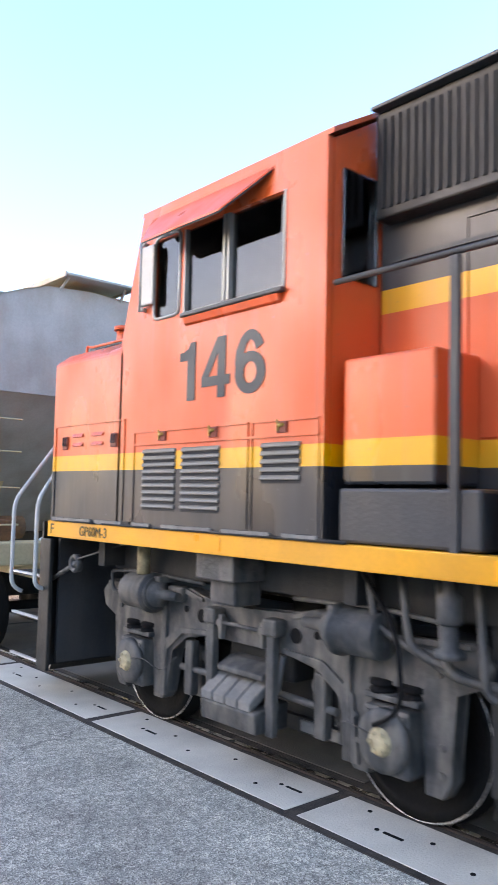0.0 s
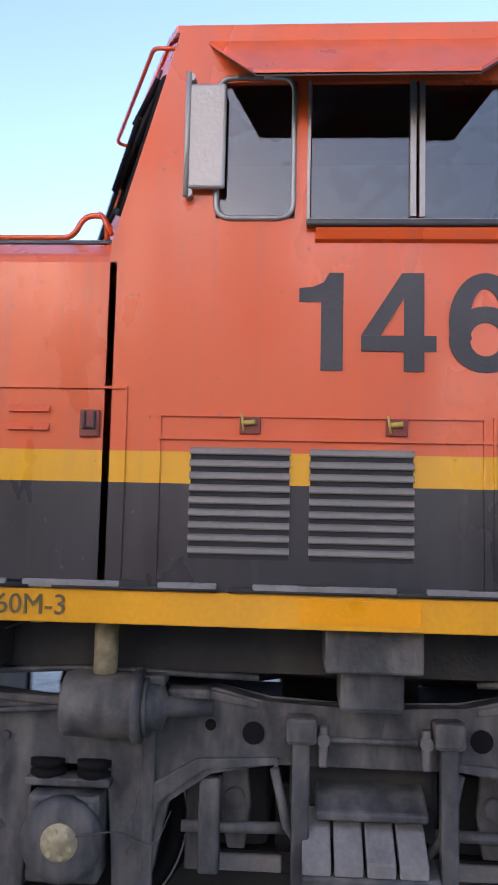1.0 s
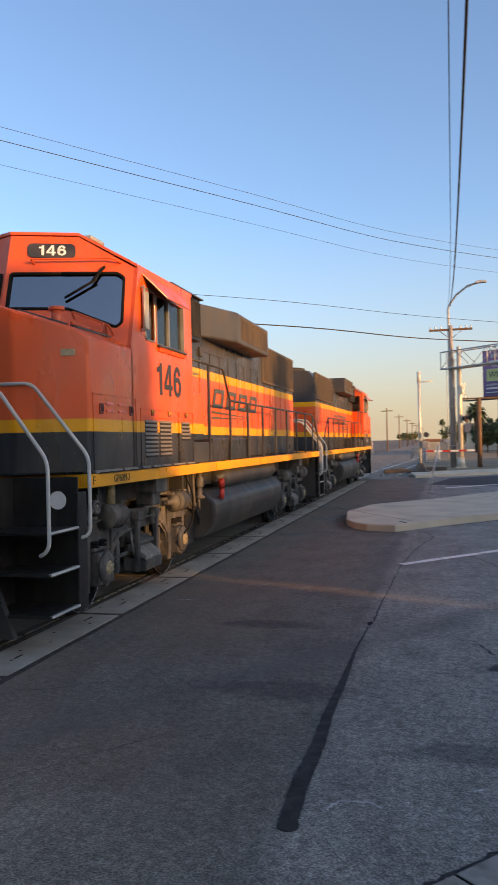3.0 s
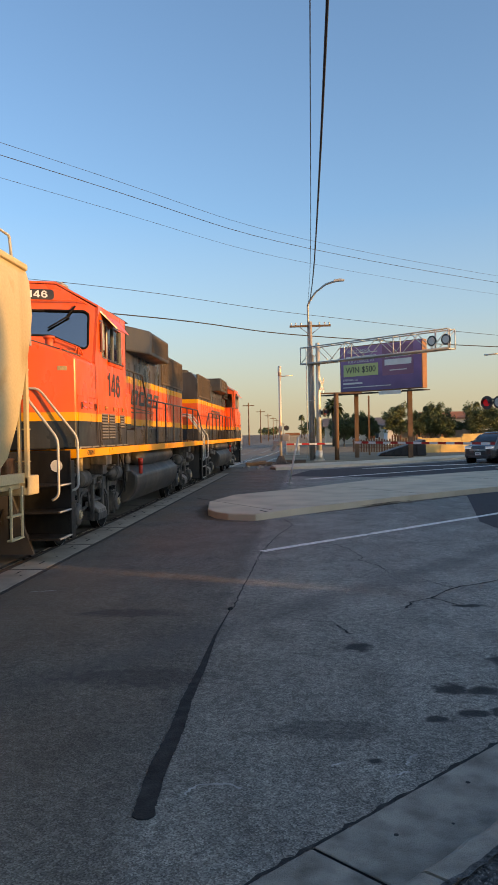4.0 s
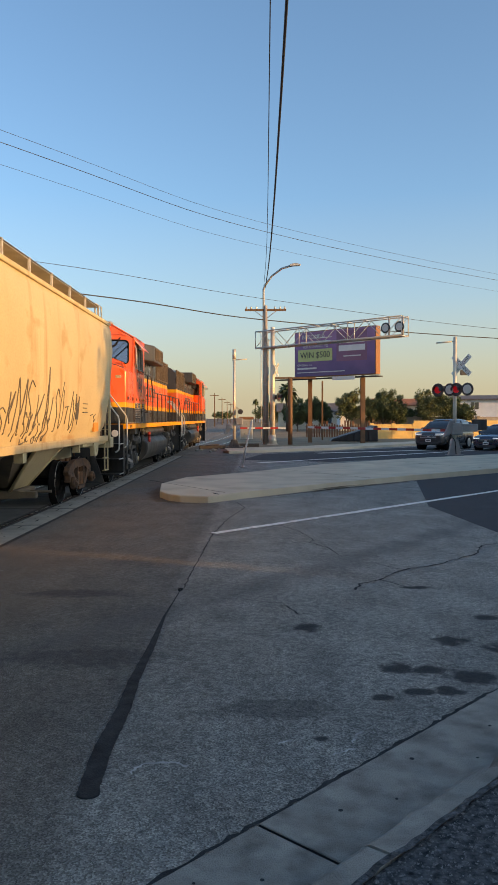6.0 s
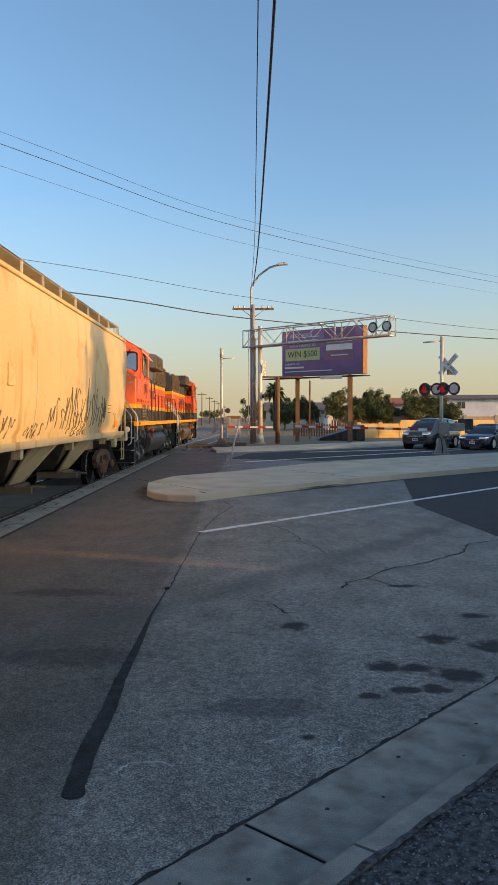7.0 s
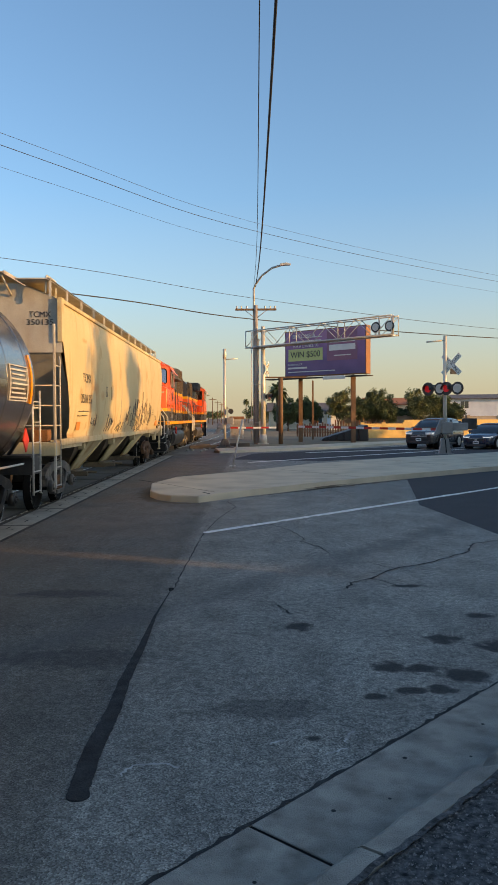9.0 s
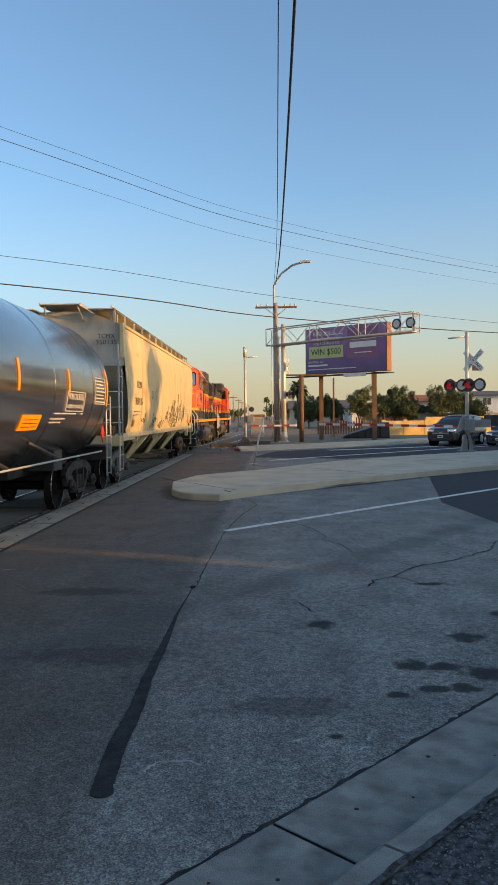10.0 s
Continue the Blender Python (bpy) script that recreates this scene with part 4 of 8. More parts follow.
        for y0, y1 in ((-5.98, -5.55), (-5.47, -5.03), (-4.6, -4.24)):
            n = 9 if y1 - y0 > 0.4 else 5
            for i in range(n):
                z = 2.285 - i * 0.0525
                piece("louvre", lambda bm: prism(bm, [(s * (W - 0.01), z - 0.03), (s * (W + 0.014), z - 0.03), (s * (W + 0.017), z - 0.024), (s * (W + 0.012), z - 0.008), (s * (W + 0.001), z + 0.002)], 'y', y0, y1), M_LOUVRE, loco)
                # dark strip drawn for the shade in the gap under each slat
                piece("louvre_gap_shade", lambda bm: box(bm, *sorted((s * (W + 0.001), s * (W + 0.004))), y0 + 0.005, y1 - 0.005, z - 0.051, z - 0.03), M_DARKIN, loco)
        for y0, y1 in ((-7.44, -6.75), (-6.68, -6.26), (-6.1, -5.85), (-5.7, -5.1), (-4.98, -4.5), (-4.38, -4.08)):
            piece("door_ledge", lambda bm: box(bm, *sorted((s * (W - 0.005), s * (W + 0.022))), y0, y1, 1.677, 1.712, 0.006), M_DUSTY, loco, "dusty grey door ledge")
        for y in (-7.0, -6.2, -5.45, -4.75, -4.2):
            piece("hinge", lambda bm: (box(bm, *sorted((s * (W + 0.001), s * (W + 0.02))), y - 0.06, y + 0.06, 1.69, 1.715, 0.004), rod(bm, (s * (W + 0.012), y - 0.35, 1.685), (s * (W + 0.012), y + 0.35, 1.685), 0.012, 6)), M_FRAMEDK, loco)
    # windscreen wall in two halves swept back from the middle post, fascia with number boards, roof
    def swept(x, z):
        return cab_front(z) - 0.42 * (1.4 - min(1.4, abs(x)))
    def front_plate(bm, pts, d0=0.0, d1=0.05):
        """A plate of one half of the front; d0, d1: its outer and inner depth."""
        lo = [bm.verts.new((x, swept(x, z) + d0, z)) for x, z in pts]
        hi = [bm.verts.new((x, swept(x, z) + d1, z)) for x, z in pts]
        bm.faces.new(lo)
        bm.faces.new(list(reversed(hi)))
        for i in range(len(pts)):
            j = (i + 1) % len(pts)
            bm.faces.new((lo[i], hi[i], hi[j], lo[j]))
    for s in (1, -1):
        hole = [(0.06, 4.07), (1.22, 4.09), (1.3, 4.03), (1.32, 3.46), (1.26, 3.4), (0.72, 3.63), (0.06, 3.63)]
        piece("windscreen_sill", lambda bm: front_plate(bm, [(s * x, z) for x, z in ((0, 3.2), (0, 3.63), (0.06, 3.63), (0.72, 3.63), (1.26, 3.4), (1.4, 3.4), (1.4, 3.1))]), M_CAB, loco)
        piece("windscreen_post", lambda bm: front_plate(bm, [(s * x, z) for x, z in ((1.26, 3.4), (1.32, 3.46), (1.3, 4.03), (1.22, 4.09), (1.4, 4.1), (1.4, 3.4))]), M_CAB, loco)
        piece("middle_post", lambda bm: front_plate(bm, [(s * x, z) for x, z in ((0, 3.63), (0, 4.07), (0.06, 4.07), (0.06, 3.63))]), M_CAB, loco)
        piece("cab_fascia", lambda bm: front_plate(bm, [(s * x, z) for x, z in ((0, 4.07), (0, 4.56), (0.745, 4.56), (1.4, 4.17), (1.4, 4.1), (1.22, 4.09), (0.06, 4.07))]), M_CAB, loco, "orange fascia above the windscreen")
        piece("windscreen", lambda bm: front_plate(bm, [(s * x, z) for x, z in hole], 0.02, 0.03), M_WINDSCREEN, loco, "dark tinted windscreen")
        ring = [(s * x, swept(x, z) - 0.004, z) for x, z in [(0.6, 4.08)] + hole[1:] + hole[:1] + [(0.6, 4.08)]]
        piece("windscreen_gasket", lambda bm: tube(bm, curve_pts(ring, 0.035), 0.02, 6), M_RUBBER, loco, "black rubber windscreen gasket")
        piece("wiper", lambda bm: (rod(bm, (s * 1.08, swept(1.08, 4.17) - 0.03, 4.17), (s * 0.98, swept(0.98, 3.98) - 0.07, 3.98), 0.018, 6), rod(bm, (s * 1.02, swept(1.02, 4.0) - 0.06, 4.0), (s * 0.69, swept(0.69, 3.76) - 0.05, 3.76), 0.017, 6)), M_RUBBER, loco)
        piece("fascia_grab_rail", lambda bm: tube(bm, curve_pts([(s * x, swept(x, z) - d, z) for x, z, d in ((0.29, 4.2, 0.0), (0.29, 4.235, 0.11), (1.19, 4.265, 0.11), (1.25, 4.22, 0.0))], 0.04), 0.011, 6), M_CAB, loco, "orange grab rail under the number board")
        piece("windscreen_rail", lambda bm: tube(bm, curve_pts([(s * x, swept(x, z) - d, z) for x, z, d in ((0.8, 3.5, 0.0), (0.8, 3.585, 0.1), (1.22, 3.41, 0.1), (1.25, 3.3, 0.02))], 0.035), 0.012, 6), M_CAB, loco, "orange grab rail below the windscreen")
        side = pose(s * 0.465, swept(0.465, 4.37), 4.37, 90 - 15.6, 0, s * 22.8)
        bm = bmesh.new()
        prism(bm, [(0.225 * cx + 0.06 * math.cos(a), 0.035 * cy + 0.06 * math.sin(a)) for cx, cy, a0 in ((1, 1, 0), (-1, 1, 90), (-1, -1, 180), (1, -1, 270)) for a in [radians(a0 + k * 22.5) for k in range(5)]], 'z', -0.02, 0.014)
        part("number_board", bm, M_BLACK, loco, "black number board").matrix_basis = side
        if number:
            digits("number_board_digits", 0.33, 0.135, side @ pose(0.01, 0, 0.016), M_WHITE, loco, "white 146 on the number board")
            digits("cab_number", 0.95, 0.43, facing_x(s * (W + 0.003), -5.05, 2.84, s), M_DIGIT, loco, "large black 146 on the cab side")
            lettering("model_mark", "GP60M-3", 0.45, 0.085, facing_x(s * (W + 0.004), -6.72, 1.605, s), M_SILLMARK, loco, label="faded model letters on the sill")
            lettering("end_mark", "F", 0.06, 0.09, facing_x(s * (W + 0.004), -7.45, 1.605, s), M_SILLMARK, loco, label="faded letter F at the sill's end")
    def roof(bm):
        cols = [(-W, 4.17), (-0.745, 4.575), (0, 4.575), (0.745, 4.575), (W, 4.17)]
        rows = [[bm.verts.new((x, y if y is not None else swept(x, z) - 0.015, z + dz)) for x, z in cols] for dz in (0.0, 0.035) for y in (None, -4.0)]
        lo_f, lo_b, hi_f, hi_b = rows
        for i in range(4):
            for a, b in ((lo_f, lo_b), (hi_b, hi_f), (hi_f, lo_f), (lo_b, hi_b)):
                bm.faces.new((a[i], a[i + 1], b[i + 1], b[i]))
        for i in (0, 4):
            bm.faces.new((lo_f[i], lo_b[i], hi_b[i], hi_f[i]))
    piece("cab_roof", roof, M_CAB, loco, "orange cab roof")
    piece("cab_rear_wall", lambda bm: (prism(bm, [(-1.39, 1.68), (1.39, 1.68), (1.39, 4.17), (0.72, 4.57), (-0.72, 4.57), (-1.39, 4.17)], 'y', -4.1, -4.05)), M_CAB, loco)
    for s in (1, -1):
        piece("rear_cab_window", lambda bm: box(bm, *sorted((s * 0.98, s * 1.32)), -4.049, -4.03, 3.3, 4.0, 0.008), M_PANE, loco, "dark glass")
    piece("cab_floor", lambda bm: (box(bm, -1.39, 1.39, -6.25, -4.11, 2.7, 2.75), box(bm, 0.5, 1.1, -4.6, -4.12, 2.76, 3.5, 0.05), box(bm, -1.1, -0.5, -4.6, -4.12, 2.76, 3.5, 0.05), box(bm, 0.3, 0.9, -6.1, -5.7, 2.76, 3.4, 0.04)), M_DARKIN, loco)
    piece("nose_vent", lambda bm: (rod(bm, (0.92, -7.2, 3.3), (0.92, -7.2, 3.49), 0.065, 16), rod(bm, (0.92, -7.2, 3.49), (0.92, -7.2, 3.53), 0.09, 16)), M_CAB, loco, "orange mushroom vent on the nose")
    piece("nose_grab_iron", lambda bm: tube(bm, curve_pts([(1.18, -7.42, 3.24), (1.18, -7.42, 3.34), (1.18, -7.34, 3.31), (1.18, -6.62, 3.31), (1.18, -6.56, 3.42), (1.18, -6.46, 3.42), (1.18, -6.44, 3.24)], 0.045), 0.014, 6), M_CAB, loco)
    piece("builder_plate", lambda bm: prism(bm, [(1.19, -7.636), (1.33, -7.582), (1.326, -7.572), (1.186, -7.626)], 'z', 2.93, 3.0), M_CAP, loco, "small worn maker's plate")
    # roof antenna
    piece("roof_antenna", lambda bm: box(bm, 0.55, 0.75, -5.9, -5.5, 4.62, 4.68, 0.02), M_MIRROR, loco)
    # long hood
    H = 0.95
    piece("long_hood", lambda bm: prism(bm, [(-H, 1.68), (-H, 4.05), (-0.7, 4.32), (0.7, 4.32), (H, 4.05), (H, 1.68)], 'y', -4.04, 6.4, 0.02), M_HOOD, loco, "orange long hood with yellow stripes and dark top")
    for s in (1, -1):
        piece("hood_door_seam", lambda bm: [box(bm, *sorted((s * (H + 0.001), s * (H + 0.012))), -3.4 + i * 0.62, -3.4 + i * 0.62 + 0.02, 2.3, 3.6) for i in range(15)] + [box(bm, *sorted((s * (H + 0.001), s * (H + 0.012))), -3.4, 5.9, z, z + 0.02) for z in (2.3, 3.6)], M_HOOD, loco)
        # emblem as plain slanted frames and a swoosh
        def emblem_block(bm, y0, s=s):
            def at(u, v):
                return (y0 + u * 0.66 + v * 0.17, 2.63 + v * 0.36)
            for q in (((0, 0), (1, 0), (1, 0.22), (0, 0.22)), ((0, 0.78), (1, 0.78), (1, 1), (0, 1)), ((0, 0.22), (0.2, 0.22), (0.2, 0.78), (0, 0.78)), ((0.8, 0.22), (1, 0.22), (1, 0.78), (0.8, 0.78))):
                prism(bm, [at(u, v) for u, v in q], 'x', s * (H + 0.013), s * (H + 0.017))
        for i in range(4):
            piece("emblem_block", lambda bm: emblem_block(bm, -1.45 + i * 0.9), M_EMBLEM, loco, "faded dark emblem block")
        piece("emblem_swoosh", lambda bm: (prism(bm, [(-1.5, 2.57), (1.85, 2.5), (-1.5, 2.53)], 'x', s * (H + 0.013), s * (H + 0.017)), prism(bm, [(-1.5, 2.42), (1.85, 2.485), (-1.5, 2.46)], 'x', s * (H + 0.013), s * (H + 0.017))), M_EMBLEM, loco, "faded dark swoosh")
        piece("toolbox", lambda bm: box(bm, *sorted((s * 1.0, s * 1.42)), -3.95, -3.0, 1.68, 2.0, 0.02), M_BLACK, loco)
        piece("battery_box", lambda bm: box(bm, *sorted((s * 0.955, s * 1.4)), -2.9, -0.6, 1.68, 2.06, 0.02), M_HOOD, loco)
        piece("equipment_locker", lambda bm: box(bm, *sorted((s * 0.951, s * 1.38)), -3.96, -3.3, 2.02, 2.77, 0.02), M_HOOD, loco, "orange equipment locker behind the cab")
        piece("intake_grille", lambda bm: box(bm, *sorted((s * 0.9, s * 1.08)), -3.98, -2.42, 3.7, 4.4, 0.015), M_TRUCKBLACK, loco, "black dusty intake grille")
        for i in range(25):
            piece("intake_slat", lambda bm: box(bm, *sorted((s * 1.08, s * 1.1)), -3.92 + i * 0.06, -3.9 + i * 0.06, 3.76, 4.34), M_FRAMEDK, loco)
        piece("intake_hood", lambda bm: box(bm, *sorted((s * 0.9, s * 1.14)), -3.98, -2.4, 4.4, 4.425, 0.006), M_HOODTOP, loco, "thin dark lip over the intake")
        piece("hood_latch_box", lambda bm: (box(bm, *sorted((s * 0.951, s * 1.0)), -2.2, -2.02, 3.5, 3.66, 0.012), box(bm, *sorted((s * 0.951, s * 0.98)), -3.9, -2.5, 3.44, 3.47)), M_HOODTOP, loco)
        piece("radiator", lambda bm: box(bm, *sorted((s * 0.9, s * 0.99)), 2.6, 6.35, 3.36, 4.26, 0.02), M_GRILLE, loco, "brown dusty radiator")
        piece("radiator_slat", lambda bm: [box(bm, *sorted((s * 0.99, s * 1.0)), 2.7 + i * 0.075, 2.73 + i * 0.075, 3.42, 4.2) for i in range(48)], M_GRILLE, loco)
    piece("dynamic_brake_housing", lambda bm: prism(bm, [(-0.93, -2.35), (0.93, -2.35), (1.36, -1.0), (1.36, 1.58), (-1.36, 1.58), (-1.36, -1.0)], 'z', 3.84, 4.42, 0.04), M_HOODTOP, loco, "dark flared fan housing")
    for s in (1, -1):
        piece("housing_grille", lambda bm: [box(bm, *sorted((s * 1.361, s * 1.375)), -0.75 + i * 0.075, -0.71 + i * 0.075, 3.95, 4.34) for i in range(29)] + [box(bm, *sorted((s * 1.361, s * 1.37)), -0.78, 1.42, z, z + 0.02) for z in (3.93, 4.34)], M_GRILLE, loco, "brown slatted grille")
    piece("roof_fans", lambda bm: [turned(bm, [(0.5, 0.0), (0.5, 0.14), (0.42, 0.16)], (0, y, 4.31), 'z', 24) for y in (3.4, 4.6, 5.7)] + [turned(bm, [(0.35, 0), (0.35, 0.08)], (0, y, 4.46), 'z', 20) for y in (0.2, 1.4)], M_FRAMEDK, loco)
    piece("exhaust_stack", lambda bm: box(bm, -0.4, 0.4, -1.9, -1.2, 4.3, 4.5, 0.03), M_FRAMEDK, loco)
    piece("hood_end_lights", lambda bm: box(bm, -0.2, 0.2, 6.4, 6.44, 3.7, 3.95), M_BLACK, loco)
    # walkway handrails
    for s in (1, -1):
        ys = [-3.15, -1.9, -0.65, 0.6, 1.85, 3.1, 4.35, 5.6, 6.8]
        for y in ys:
            piece("stanchion", lambda bm: (box(bm, *sorted((s * 1.405, s * 1.44)), y - 0.028, y + 0.028, 1.6, 2.72 if y > -2.5 else 3.22, 0.006)), M_BLACK, loco)
        piece("handrail", lambda bm: tube(bm, curve_pts([(s * 1.42, -4.0, 3.24), (s * 1.42, -2.3, 3.24), (s * 1.42, -1.9, 2.72), (s * 1.42, 6.8, 2.72), (s * 1.42, 7.3, 2.45), (s * 1.42, 7.68, 2.1), (s * 1.42, 7.68, 1.2)], 0.1), 0.02, 8), M_BLACK, loco)
    # fuel tank with chamfered flanks, air reservoirs above
    piece("fuel_tank", lambda bm: prism(bm, [(-1.3, 0.62), (-1.36, 0.8), (-1.36, 1.0), (-1.15, 1.2), (1.15, 1.2), (1.36, 1.0), (1.36, 0.8), (1.3, 0.62), (1.1, 0.4), (-1.1, 0.4)], 'y', -2.75, 2.7, 0.05), M_TANKFUEL, loco, "dusty black fuel tank")
    for s in (1, -1):
        piece("air_reservoir", lambda bm: turned(bm, [(0.05, -2.2), (0.17, -2.1), (0.19, -1.95), (0.19, 1.95), (0.17, 2.1), (0.05, 2.2)], (s * 1.1, 0.3, 1.36), 'y', 20), M_TANKFUEL, loco, "grey air reservoir")
        piece("fuel_filler", lambda bm: (rod(bm, (s * 1.34, -2.28, 1.02), (s * 1.34, -2.25, 1.2), 0.045, 12), rod(bm, (s * 1.34, -2.25, 1.22), (s * 1.34, -2.28, 1.36), 0.055, 12)), M_RED, loco, "red emergency fuel cut-off")
        for i in range(4):
            piece("pipe", lambda bm: tube(bm, curve_pts([(s * 1.2, -3.9 + i * 0.25, 1.5), (s * 1.2, -3.85 + i * 0.25, 1.2 - 0.1 * i), (s * 1.1, -3.3 + i * 0.15, 0.95), (s * 1.1, -2.8, 1.0 - 0.12 * i)], 0.1), 0.024, 8), M_FRAME, loco, "grimy air pipe")
        piece("valve", lambda bm: (turned(bm, [(0.05, 1.28), (0.07, 1.3), (0.07, 1.42), (0.04, 1.45), (0.04, 1.53)], (s * 1.27, -3.28, 0), 'z', 14), turned(bm, [(0.05, 1.1), (0.085, 1.11), (0.085, 1.14), (0.05, 1.16), (0.04, 1.28)], (s * 1.27, -3.28, 0), 'z', 14)), M_FRAME, loco, "small grey air valve")
        piece("cable_loop", lambda bm: tube(bm, curve_pts([(s * 1.25, -3.9, 1.5), (s * 1.28, -3.62, 1.2), (s * 1.25, -3.6, 0.75), (s * 1.2, -3.85, 0.62)], 0.16), 0.014, 6), M_RUBBER, loco)
        piece("skirt_plate", lambda bm: box(bm, *sorted((s * 0.95, s * 1.0)), -3.2, -2.8, 0.35, 1.5, 0.01), M_FRAMEDK, loco)
    # ends: step wells, grab rails, pilot, coupler
    for e, y0 in ((-1, -7.55), (1, 7.75)):
        for s in (1, -1):
            ya, yb = sorted((y0 + e * 0.2, y0 + e * 0.8))
            def well(bm, s=s, ya=ya, yb=yb, y0=y0, e=e):
                box(bm, *sorted((s * 0.62, s * 0.66)), ya, yb, 0.3, 1.66)
                box(bm, *sorted((s * 0.62, s * 1.4)), *sorted((y0 + e * 0.17, y0 + e * 0.2)), 0.3, 1.66, 0.006)
                box(bm, *sorted((s * 1.37, s * 1.41)), *sorted((y0 + e * 0.01, y0 + e * 0.21)), 0.28, 1.5, 0.008)
            piece("step_well", well, M_TRUCKBLACK, loco, "black step well")
            for z in (0.32, 0.72, 1.12):
                piece("step", lambda bm: box(bm, *sorted((s * 0.66, s * 1.4)), ya + 0.02, yb, z, z + 0.03), M_TRUCKBLACK, loco, "black step")
                piece("step_edge", lambda bm: box(bm, *sorted((s * 1.38, s * 1.412)), ya + 0.02, yb, z + 0.014, z + 0.034), M_GREYRAIL, loco, "white step edge")
            piece("end_grab_rail", lambda bm: tube(bm, curve_pts([(s * 0.5, y0 + e * 0.26, 2.64), (s * 0.93, y0 + e * 0.24, 2.64), (s * 1.5, y0 + e * 0.12, 1.86), (s * 1.5, y0 + e * 0.12, 1.04), (s * 1.34, y0 + e * 0.15, 1.02)], 0.1), 0.02, 10), M_GREYRAIL, loco, "pale grey grab rail")
            piece("end_grab_rail", lambda bm: tube(bm, curve_pts([(s * 0.5, y0 + e * 0.82, 2.6), (s * 0.88, y0 + e * 0.82, 2.56), (s * 1.41, y0 + e * 0.82, 1.84), (s * 1.41, y0 + e * 0.82, 0.98), (s * 1.3, y0 + e * 0.8, 0.93)], 0.1), 0.02, 10), M_GREYRAIL, loco, "pale grey grab rail")
        piece("end_platform", lambda bm: (box(bm, -0.62, 0.62, *sorted((y0, y0 + e * 0.66)), 1.5, 1.62), box(bm, -1.3, 1.3, *sorted((y0 + e * 0.02, y0 + e * 0.06)), 0.35, 1.5)), M_BLACK, loco)
        piece("pilot", lambda bm: prism(bm, [(-1.0, 0.12), (-0.6, 1.2), (0.6, 1.2), (1.0, 0.12)], 'y', *sorted((y0 + e * 0.73, y0 + e * 0.8))), M_BLACK, loco)
        piece("coupler", lambda bm: (box(bm, -0.09, 0.09, *sorted((y0 + e * 0.3, y0 + e * 0.95)), 0.72, 0.9, 0.02), box(bm, -0.16, 0.16, *sorted((y0 + e * 0.92, y0 + e * 1.08)), 0.66, 0.96, 0.04)), M_RUST, loco, "rusty knuckle coupler")
        piece("air_hose", lambda bm: [tube(bm, curve_pts([(x, y0 + e * 0.6, 1.0), (x, y0 + e * 0.8, 0.8), (x * 0.8, y0 + e * 0.85, 0.4)], 0.1), 0.025, 8) for x in (-0.4, 0.4, 0.55)], M_RUBBER, loco)
    piece("jack_plate", lambda bm: turned(bm, [(0.06, 1.3), (0.08, 1.3), (0.085, 1.35), (0.07, 1.37), (0.05, 1.36), (0.045, 1.31), (0.02, 1.31), (0.02, 1.36), (0.0, 1.36)], (0, -7.2, 1.3), 'x', 20), M_FRAME, loco, "round steel fitting")
    piece("uncoupling_lever", lambda bm: (rod(bm, (1.34, -7.16, 1.31), (1.32, -7.72, 1.1), 0.022, 8), rod(bm, (1.36, -7.15, 1.34), (1.1, -6.75, 1.5), 0.009, 6)), M_FRAME, loco, "grey uncoupling lever")
    piece("safety_decal", lambda bm: turned(bm, [(0.095, -7.76), (0.095, -7.752)], (1.18, 0, 1.42), 'y', 20), M_WHITE, loco, "round white safety sticker")
    for cy in (-5.18, 5.18):
        loco_truck(loco, cy)
    return loco


